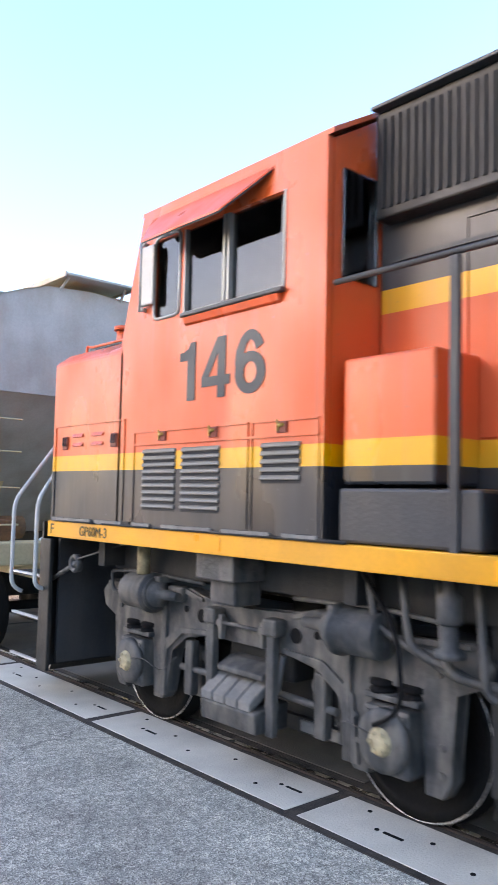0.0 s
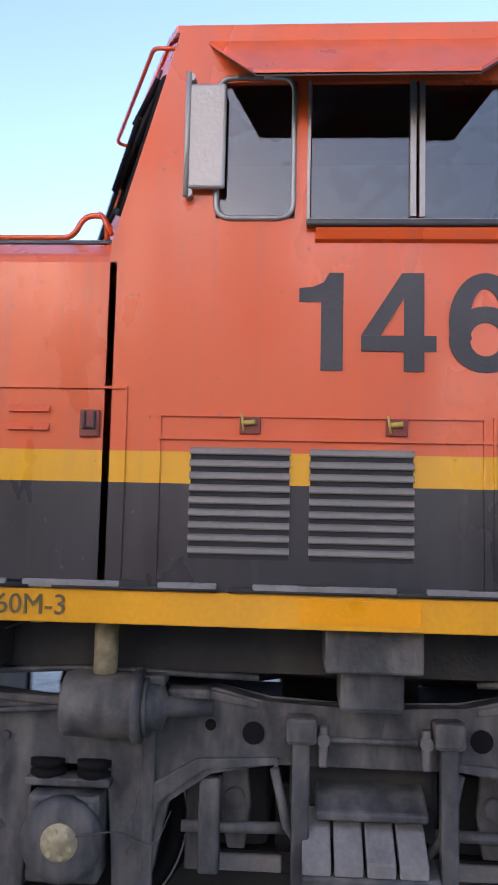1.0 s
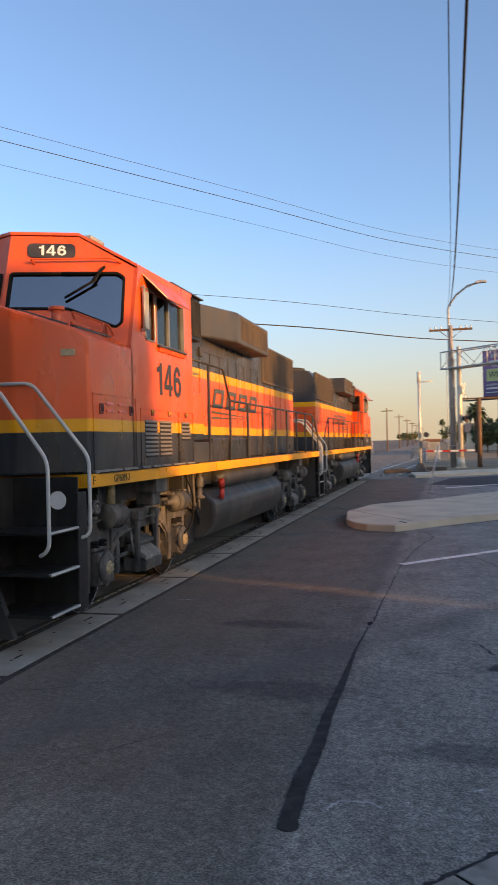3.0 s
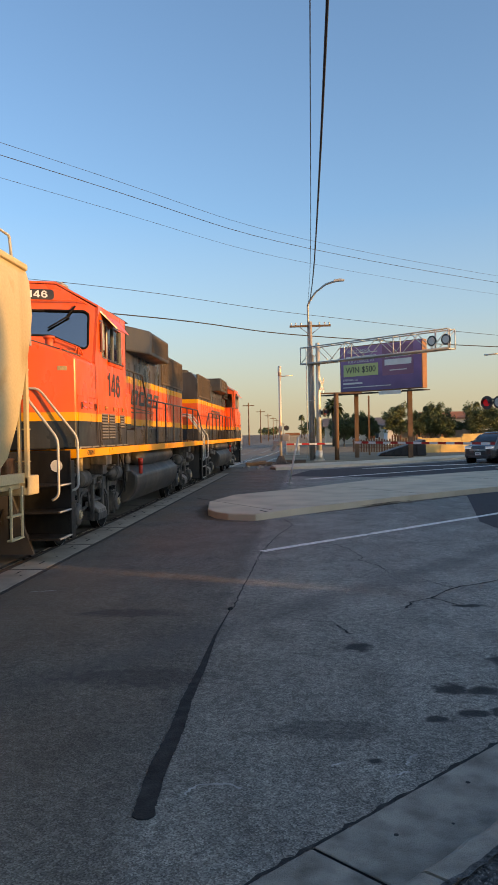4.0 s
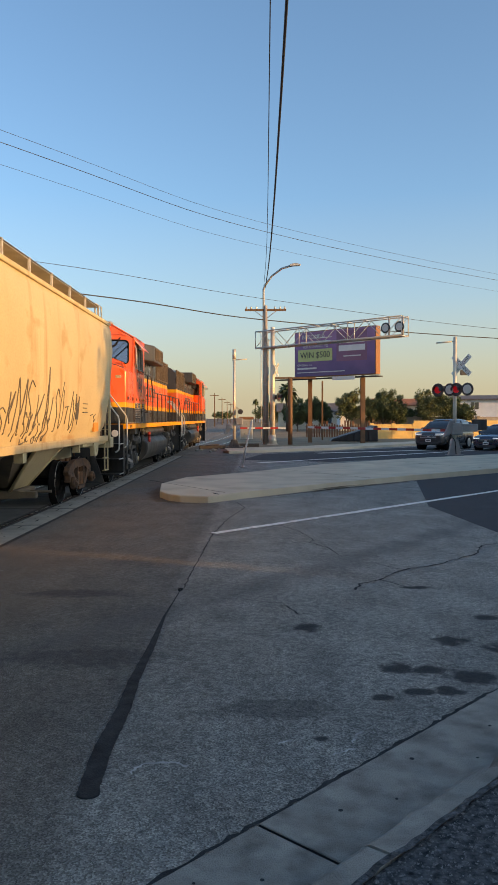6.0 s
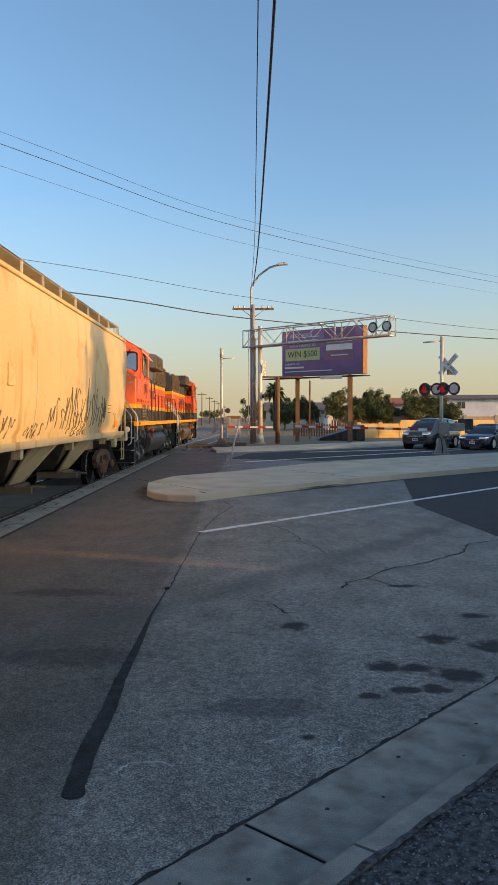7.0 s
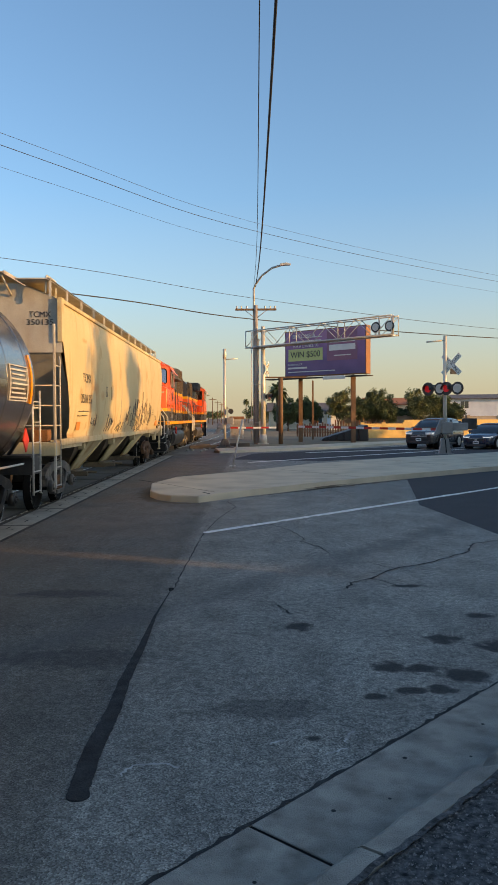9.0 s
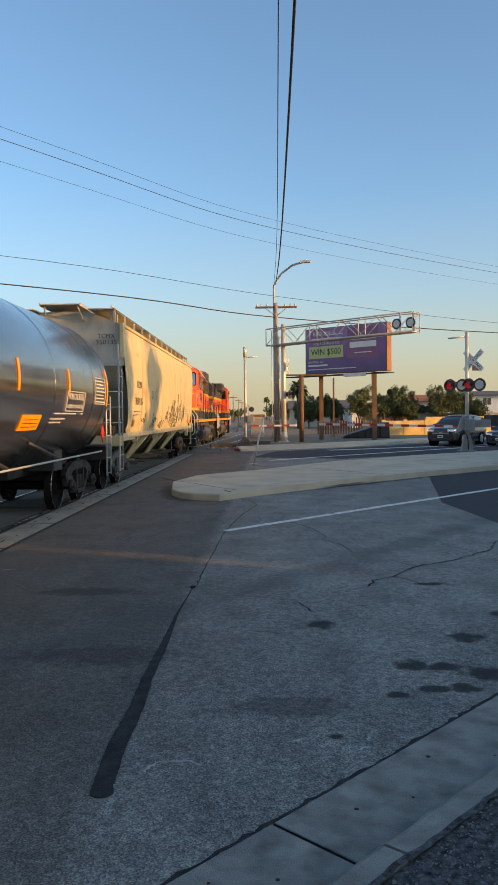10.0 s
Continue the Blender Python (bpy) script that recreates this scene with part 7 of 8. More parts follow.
M_DRL = glowing("running_light", (0.9, 0.95, 1.0), 0.25)
M_LENSBACK = surf("pale_lamp_back", (0.6, 0.58, 0.52), 0.4, var=0.15, bump=0)
M_REDDARK = surf("unlit_red_lens", (0.12, 0.015, 0.02), 0.25, bump=0)


def disc_signal(parent, at, n, lit=False, r=0.16, hood=True):
    """A round crossing light with its black backing disc and hood, facing along n."""
    q = Vector(n).normalized()
    c = Vector(at)
    def ring(bm):
        rod(bm, c - q * 0.02, c, r * (1.9 if hood else 1.45), 24)
        rod(bm, c - q * 0.22, c - q * 0.02, r * 0.95, 18)
        if hood:
            side = Vector((-q.y, q.x, 0)).normalized()
            a = [c + side * r * 1.1 * math.cos(w) + Vector((0, 0, 1)) * r * 1.1 * math.sin(w) for w in np.linspace(-0.3, math.pi + 0.3, 14)]
            for i in range(len(a) - 1):
                vs = [bm.verts.new(p) for p in (a[i], a[i + 1], a[i + 1] + q * 0.22, a[i] + q * 0.22)]
                bm.faces.new(vs)
    d = piece("light_backing", ring, M_BLACK, parent, "black round light backing with hood")
    piece("red_lens", lambda bm: rod(bm, c, c + q * 0.03, r, 20), M_LENSBACK if lit is None else M_REDLIT if lit else M_REDDARK, parent, "pale lamp housing back" if lit is None else "lit red lens" if lit else "dark red lens")


def crossbuck(parent, at, n, words=True):
    q = Vector(n).normalized()
    rz = math.degrees(math.atan2(q.y, q.x)) + 90
    for roll, w in ((45, "RAIL  ROAD"), (-45, "CROSSING")):
        base = pose(*at, 0, 0, rz) @ pose(0, 0, 0, 90, 0, 0) @ pose(0, 0, 0.012 if roll > 0 else 0, 0, 0, roll)
        bm = bmesh.new()
        box(bm, -0.61, 0.61, -0.115, 0.115, -0.006, 0.0, 0.002)
        b = part("crossbuck_blade", bm, M_WHITE, parent, "white crossing blade with black words")
        b.matrix_basis = base
        lettering("blade_words", w, 1.05, 0.15, base @ pose(0, 0, 0.004), M_DIGIT, parent, 0.003)


def gate_arm(parent, a, b, n=16):
    a, b = Vector(a), Vector(b)
    for i in range(n):
        p, q = a + (b - a) * i / n, a + (b - a) * (i + 1) / n
        d = (b - a).normalized()
        s = Vector((-d.y, d.x, 0)) * 0.015
        bm = bmesh.new()
        vs = [bm.verts.new(v) for z in (-0.055, 0.055) for v in (p - s + Vector((0, 0, z)), p + s + Vector((0, 0, z)), q + s + Vector((0, 0, z)), q - s + Vector((0, 0, z)))]
        for f in ((0, 1, 2, 3), (7, 6, 5, 4), (0, 4, 5, 1), (1, 5, 6, 2), (2, 6, 7, 3), (3, 7, 4, 0)):
            bm.faces.new([vs[k] for k in f])
        part("arm_stripe", bm, M_REDPAINT if i % 2 == 0 else M_WHITE, parent)


TO_ROAD = V                                   # cantilever runs across the street


def cantilever():
    g = thing("cantilever_signal", "galvanised railway cantilever with truss arm and two round signals", "signal", at=None)
    mx, my = 1.2, 47.5
    piece("mast", lambda bm: (rod(bm, (mx, my, 0.1), (mx, my, 7.75), 0.17, 18, 0.13), rod(bm, (mx, my, 0.1), (mx, my, 0.75), 0.28, 18, 0.2), box(bm, mx - 0.35, mx + 0.35, my - 0.35, my + 0.35, 0.1, 0.16)), M_ALU, g, "pale metal mast")
    def arm(bm):
        a0 = Vector((mx, my, 0)) - TO_ROAD * 1.2
        a1 = Vector((mx, my, 0)) + TO_ROAD * 9.95
        w = Vector((U.x, U.y, 0)) * 0.35
        for s in (-1, 1):
            for z in (6.42, 7.5):
                rod(bm, a0 + w * s + Vector((0, 0, z)), a1 + w * s + Vector((0, 0, z + 0.05)), 0.055 if z < 7 else 0.04, 8)
            for i in range(10):
                p, q = a0 + (a1 - a0) * i / 9 + w * s, a0 + (a1 - a0) * min(9, i + 1) / 9 + w * s
                if i % 3 == 0:
                    rod(bm, p + Vector((0, 0, 6.42)), p + Vector((0, 0, 7.5)), 0.03, 6)
                if i < 9:
                    lo, hi = (6.42, 7.5) if i % 2 == 0 else (7.5, 6.42)
                    rod(bm, p + Vector((0, 0, lo)), q + Vector((0, 0, hi)), 0.022, 6)
        for i in range(10):
            p = a0 + (a1 - a0) * i / 9
            rod(bm, p - w + Vector((0, 0, 6.42)), p + w + Vector((0, 0, 6.42)), 0.025, 6)
            rod(bm, p - w + Vector((0, 0, 7.5)), p + w + Vector((0, 0, 7.5)), 0.02, 6)
        vs = [a0 - w * 0.8, a1 - w * 0.8, a1 + w * 0.8, a0 + w * 0.8]
        prism(bm, [(v.x, v.y) for v in vs], 'z', 6.44, 6.47)
    piece("truss_arm", arm, M_GALV, g, "galvanised truss arm with walkway")
    e = Vector((mx, my, 0)) + TO_ROAD * 9.2
    for d in (-0.3, 0.62):
        p = e + TO_ROAD * d
        disc_signal(g, (p.x - 0.25, p.y - 0.25, 6.95), (-U.x, -U.y, 0), None, 0.21, False)
    for d in (-0.3, 0.62):
        piece("signal_hanger", lambda bm: rod(bm, (e + TO_ROAD * d) + Vector((0, 0, 6.4)), (e + TO_ROAD * d) + Vector((0, 0, 7.6)), 0.05, 8), M_GALV, g)
    crossbuck(g, (mx + 0.25, my - 0.05, 5.0), (0.95, -0.3, 0))
    disc_signal(g, (mx + 0.4, my - 0.1, 3.2), (0.9, -0.42, 0), False, 0.16)
    piece("ladder", lambda bm: ([rod(bm, (mx - 0.75, my + dy, 0.3), (mx - 0.75, my + dy, 7.4), 0.025, 6) for dy in (-0.2, 0.2)], [rod(bm, (mx - 0.75, my - 0.2, 0.5 + i * 0.32), (mx - 0.75, my + 0.2, 0.5 + i * 0.32), 0.014, 6) for i in range(22)], [rod(bm, (mx - 0.75, my, z), (mx, my, z), 0.02, 6) for z in (1.5, 4.0, 6.4)]), M_GALV, g)
    gate_arm(g, (mx - 2.1, my - 1.5, 1.2), (mx + 0.8, my - 1.5, 1.2), 6)


def crossing_signal():
    g = thing("crossing_signal", "railway crossing mast with crossbuck, red lights and lowered gate", "signal")
    x, y = 9.2, 32.2
    n = (-U.x, -U.y, 0)
    piece("mast", lambda bm: (rod(bm, (x, y, 0.14), (x, y, 5.5), 0.085, 14), rod(bm, (x - 0.85, y, 5.22), (x + 0.05, y, 5.3), 0.035, 8)), M_ALU, g, "pale metal mast")
    piece("base", lambda bm: (prism(bm, [(x - 0.28, 0.14), (x + 0.28, 0.14), (x + 0.13, 0.85), (x - 0.13, 0.85)], 'y', y - 0.16, y + 0.16, 0.02), box(bm, x - 0.36, x + 0.36, y - 0.3, y + 0.3, 0.13, 0.17)), M_GATEGREY, g, "dull grey cast base")
    crossbuck(g, (x + 0.25, y - 0.16, 4.2), n)
    piece("track_count_sign", lambda bm: box(bm, x + 0.2, x + 0.6, y - 0.15, y - 0.13, 3.75, 4.0, 0.01), M_FRAME, g)
    for d, lit in ((-0.72, True), (-0.12, None), (0.2, True), (0.75, None)):
        p = Vector((x, y, 3.1)) + TO_ROAD * d
        disc_signal(g, (p.x + n[0] * 0.25, p.y + n[1] * 0.25, 3.1), n, lit, 0.16 if lit else 0.2, lit is not None)
    piece("light_bar", lambda bm: (rod(bm, Vector((x, y, 3.25)) - TO_ROAD * 0.8, Vector((x, y, 3.25)) + TO_ROAD * 0.8, 0.04, 8),), M_BLACK, g)
    piece("gate_machine", lambda bm: (box(bm, x - 0.25, x + 0.25, y - 0.5, y - 0.08, 1.05, 1.6, 0.05), box(bm, x + 0.2, x + 0.95, y - 0.45, y - 0.15, 1.2, 1.55, 0.04), prism(bm, [(x - 0.6, 0.95), (x - 0.1, 1.15), (x - 0.05, 1.75), (x - 0.3, 1.7)], 'y', y - 0.42, y - 0.2, 0.03)), M_GATEGREY, g, "grey gate machine with counterweight")
    piece("notice_plate", lambda bm: box(bm, x + 0.75, x + 1.45, y - 0.06, y - 0.03, 1.25, 1.75, 0.01), M_BLACK, g, "black notice plate")
    piece("gate_cable", lambda bm: tube(bm, curve_pts([(x - 0.3, y - 0.45, 1.1), (x - 0.1, y - 0.5, 0.8), (x, y - 0.3, 0.2)], 0.1), 0.02, 6), M_RUBBER, g)
    a = Vector((x - 0.3, y - 0.3, 1.25))
    gate_arm(g, a, a - TO_ROAD * 8.2 + Vector((0, 0, 0.1)), 18)


def small_mast():
    g = thing("gate_mast", "slim pale gate mast beside the tracks", "signal")
    x, y = -1.11, 41.2
    piece("mast", lambda bm: (rod(bm, (x, y, 0.13), (x, y, 5.3), 0.075, 14), rod(bm, (x, y, 5.2), (x, y, 5.75), 0.1, 12), rod(bm, (x - 0.1, y, 5.15), (x + 0.75, y, 5.2), 0.03, 8)), M_ALU, g, "pale metal mast")
    piece("base", lambda bm: (prism(bm, [(x - 0.35, 0.13), (x + 0.35, 0.13), (x + 0.16, 0.62), (x - 0.16, 0.62)], 'y', y - 0.25, y + 0.25, 0.03), box(bm, x - 0.5, x + 0.5, y - 0.4, y + 0.4, 0.11, 0.2)), M_FRAME, g, "grey cast base")
    piece("gate_machine", lambda bm: (box(bm, x + 0.08, x + 0.5, y - 0.25, y + 0.15, 1.45, 1.85, 0.04), box(bm, x - 0.45, x - 0.08, y - 0.2, y + 0.1, 1.2, 1.5, 0.04), prism(bm, [(x - 0.6, 0.9), (x - 0.4, 0.9), (x - 0.1, 1.4), (x - 0.3, 1.55)], 'y', y - 0.15, y + 0.05)), M_GATEGREY, g, "grey gate machine")
    piece("lights", lambda bm: rod(bm, (x + 0.35, y + 0.1, 2.2), (x + 0.35, y - 0.3, 2.2), 0.15, 14), M_BLACK, g)


def track_clutter():
    """Weathered ties, a lump of rubble and a low relay cabinet beside the tracks."""
    rt = random.Random(8)
    for x, y, w, a in ((-2.35, 43.0, 1.9, 20), (-2.1, 43.6, 1.6, -35), (-2.6, 45.2, 2.2, 75), (-0.4, 43.5, 1.4, 10)):
        solid("old_tie", lambda bm: box(bm, -w / 2, w / 2, -0.11, 0.11, 0.0, 0.2, 0.015), M_SLEEPER, "weathered wooden tie lying beside the track", "railway tie", "loose railway ties", at=pose(x, y, 0.0 if x < -1.7 else 0.1, 0, 0, a))
    for k in range(16):
        x, y, r = rt.uniform(-3.2, -1.9), rt.uniform(37.5, 46), rt.uniform(0.06, 0.16)
        def rubble(bm, r=r):
            bmesh.ops.create_icosphere(bm, subdivisions=1, radius=r)
            for v in bm.verts:
                v.co *= rt.uniform(0.75, 1.15)
                v.co.z = max(-r * 0.5, v.co.z * 0.7)
        solid("rubble_stone", rubble, M_KERB, "broken lump of pale concrete rubble", "stone", "rubble stones", at=pose(x, y, r * 0.45, 0, 0, rt.uniform(0, 360)))
    cab = thing("relay_cabinet", "pale relay cabinet with a dark roof beside the tracks", "cabinet", at=pose(-0.75, 62, 0))
    piece("body", lambda bm: box(bm, -0.55, 0.55, -0.4, 0.4, 0.0, 1.75, 0.02), M_GALV, cab)
    piece("roof", lambda bm: prism(bm, [(-0.65, 1.75), (0.65, 1.75), (0.6, 1.95), (-0.6, 1.95)], 'y', -0.5, 0.5), M_PICKET, cab)
    piece("cabinet_door", lambda bm: box(bm, -0.45, 0.45, -0.42, -0.402, 0.15, 1.6, 0.004), M_MIRROR, cab)


def billboard():
    g = thing("billboard", "purple poster billboard on steel posts with a lime prize box", "billboard")
    L0, L1 = Vector((2.9, 53.2, 0)), Vector((8.1, 48.7, 0))
    d = (L1 - L0).normalized()
    n = Vector((d.y, -d.x, 0))
    wide = (L1 - L0).length
    rz = math.degrees(math.atan2(d.y, d.x))
    face = pose(L0.x, L0.y, 4.75, 90, 0, rz)          # local x along the board, y up, z towards the street
    def flat(name, x0, x1, y0, y1, z, m, label=""):
        bm = bmesh.new()
        box(bm, x0, x1, y0, y1, z - 0.012, z)
        o = part(name, bm, m, g, label)
        o.matrix_basis = face
    bm = bmesh.new()
    box(bm, 0, wide, 0, 3.25, -0.55, 0.0, 0.02)
    part("board", bm, M_BOARDBACK, g, "orange-brown board frame").matrix_basis = face
    flat("poster", 0.06, wide - 0.06, 0.06, 3.19, 0.014, M_PURPLE, "purple poster")
    flat("poster_panel", 3.7, 6.2, 1.0, 3.1, 0.03, M_MAGENTA, "wine-coloured panel")
    flat("prize_box", 0.35, 3.35, 1.1, 1.95, 0.045, M_LIME, "lime prize box")
    for txt, w, h, cx, cy, m in (("WIN $500", 2.6, 0.5, 1.85, 1.52, M_DIGIT), ("BECOME A", 2.0, 0.28, 1.75, 2.85, M_WHITE), ("FOR A CHANCE TO", 2.2, 0.2, 1.9, 2.15, M_WHITE), ("GARDENA, CA", 1.3, 0.16, 0.95, 0.85, M_WHITE)):
        lettering("poster_words", txt, w, h, face @ pose(cx, cy, 0.055), m, g, 0.01)
    for x0, x1, y0, y1 in ((0.3, 2.0, 0.55, 0.67), (0.3, 4.4, 0.3, 0.36), (3.95, 6.0, 2.22, 2.45), (3.9, 6.05, 1.68, 2.08), (4.3, 5.7, 1.3, 1.37), (0.6, 3.2, 2.38, 2.52), (1.8, 3.3, 2.7, 2.76)):
        flat("poster_bar", x0, x1, y0, y1, 0.05, M_WHITE, "plain pale bar of lettering")
    piece("catwalk", lambda bm: (prism(bm, [tuple((L0 - d * 1.2 + n * 0.1).xy), tuple((L1 + d * 0.6 + n * 0.1).xy), tuple((L1 + d * 0.6 + n * 0.9).xy), tuple((L0 - d * 1.2 + n * 0.9).xy)], 'z', 4.55, 4.62),), M_FRAMEDK, g, "dark catwalk")
    c = (L0 + L1) / 2 + d * 1.5 + n * 0.95
    piece("owner_plate", lambda bm: prism(bm, [tuple((c - d * 0.9).xy), tuple((c + d * 0.9).xy), tuple((c + d * 0.9 + n * 0.03).xy), tuple((c - d * 0.9 + n * 0.03).xy)], 'z', 4.4, 4.65), M_WHITE, g, "small white owner plate")
    for x, y, h in ((3.94, 52.0, 0.14), (7.35, 49.6, 0.15), (5.3, 58.0, 0.06)):
        piece("post", lambda bm: (box(bm, x - h * 0.4, x + h * 0.4, y - h, y + h, 0.1, 4.75), box(bm, x - h, x + h, y - h * 1.2, y - h * 0.8, 0.1, 4.7), box(bm, x - h, x + h, y + h * 0.8, y + h * 1.2, 0.1, 4.7)), M_WOOD, g, "rust-brown steel post")
    solid("old_post", lambda bm: (rod(bm, (2.35, 47.6, 0.1), (2.35, 47.6, 4.45), 0.15, 10), box(bm, 1.1, 4.0, 47.5, 47.7, 4.4, 4.5)), M_WOOD, "weathered brown wooden post with a flat top", "post")


def utility_pole():
    g = thing("utility_pole", "wooden utility pole with a crossarm and insulators", "utility pole")
    x, y = 0.75, 47.9
    piece("pole", lambda bm: rod(bm, (x, y, 0.1), (x, y, 9.2), 0.17, 14, 0.12), M_POLEWOOD, g)
    piece("crossarm", lambda bm: (box(bm, x - 1.35, x + 1.35, y - 0.06, y + 0.06, 8.85, 8.97), rod(bm, (x - 0.7, y - 0.08, 8.85), (x, y - 0.08, 8.3), 0.02, 6), rod(bm, (x + 0.7, y - 0.08, 8.85), (x, y - 0.08, 8.3), 0.02, 6)), M_WOOD, g)
    for dx in (-1.25, -0.95, -0.6, 0.6, 0.95, 1.25):
        piece("insulator", lambda bm: turned(bm, [(0.03, 8.97), (0.06, 9.02), (0.03, 9.06), (0.06, 9.1), (0.03, 9.14)], (x + dx, y, 0), 'z', 10), M_GALV, g)
    piece("conduit", lambda bm: [rod(bm, (x + 0.17, y - 0.1, 0.2), (x + 0.17, y - 0.1, 7.0), 0.03, 6), rod(bm, (x - 0.17, y - 0.1, 0.2), (x - 0.17, y - 0.1, 6.0), 0.025, 6)], M_GALV, g)
    s = thing("street_lamp", "tall grey street lamp with a curved arm", "street lamp")
    piece("pole", lambda bm: tube(bm, [(0.62, 48.2, 0.1), (0.62, 48.2, 5.0), (0.62, 48.2, 10.3), (0.75, 48.1, 10.6), (1.15, 47.8, 11.1), (1.8, 47.3, 11.5), (2.4, 46.9, 11.6)], 0.07, 10), M_GALV, s)
    piece("lamp_head", lambda bm: prism(bm, [(2.3, 11.55), (2.95, 11.58), (3.0, 11.66), (2.7, 11.74), (2.3, 11.68)], 'y', 46.7, 47.0, 0.02), M_GALV, s, "flat grey lamp head")


def wire(pts, r, label="thin black overhead power wire"):
    """A wire through its hanging points, with an even sweep between them."""
    pts = [Vector(p) for p in pts]
    ext = [pts[0] * 2 - pts[1]] + pts + [pts[-1] * 2 - pts[-2]]
    out = []
    for a, b, c, d in zip(ext, ext[1:], ext[2:], ext[3:]):
        for i in range(8):
            t = i / 8
            out.append(0.5 * (2 * b + (c - a) * t + (2 * a - 5 * b + 4 * c - d) * t * t + (3 * b - a - 3 * c + d) * t ** 3))
    out.append(pts[-1])
    solid("overhead_wire", lambda bm: tube(bm, out, r, 5), M_WIRE, label, "wire", "overhead wires")


def wires():
    wire([(0.75, 47.9, 10.4), (0.8, 30.0, 9.1), (0.73, 8.7, 8.35), (0.6, -12, 8.9), (0.55, -30.0, 10.6)], 0.028, "thick black overhead power cable")
    wire([(0.62, 48.2, 10.3), (0.64, 30.0, 9.2), (0.47, 8.7, 8.35), (0.3, -12, 9.2), (0.2, -30.0, 11.2)], 0.011)
    for dz, r, dy in ((0.0, 0.013, 0.0), (0.35, 0.008, -0.4), (-0.75, 0.007, 0.3)):
        wire([(-30, -2 + dy, 12.9 + dz), (-8.9, 26 + dy, 12 + dz), (0.6, 39.4 + dy, 12 + dz), (19.8, 56.2 + dy, 12.0 + dz), (45, 78 + dy, 13 + dz)], r)
    wire([(-35, 25, 10.9), (-11.3, 36.7, 9.9), (0.75, 47.9, 9.63), (20, 56.7, 8.5), (45, 68, 8.6)], 0.014)
    wire([(-35, 25, 9.5), (-9.5, 38.7, 8.56), (0.75, 47.9, 8.26), (20, 56.7, 7.83), (45, 68, 8.2)], 0.032, "thick black overhead power cable")


def leaning_post():
    solid("leaning_post", lambda bm: (tube(bm, [(-0.3, 23.6, 0.1), (-0.12, 23.7, 1.0), (0.05, 23.8, 1.75)], 0.032, 8), rod(bm, (-0.3, 23.6, 0.14), (-0.3, 23.6, 0.17), 0.12, 10)), M_GALV, "bent grey sign post leaning on the island", "post")


# ---------------------------------------------------------------- cars
def loft(bm, rings, closed=True):
    """A skin through rings of points, capped at both ends."""
    rows = [[bm.verts.new(p) for p in r] for r in rings]
    n = len(rows[0])
    for a, b in zip(rows, rows[1:]):
        for i in range(n if closed else n - 1):
            bm.faces.new((a[i], a[(i + 1) % n], b[(i + 1) % n], b[i])).smooth = True
    bm.faces.new(list(reversed(rows[0])))
    bm.faces.new(rows[-1])


def mirrored(half):
    return half + [(-x, y, z) for x, y, z in reversed(half) if abs(x) > 1e-6]


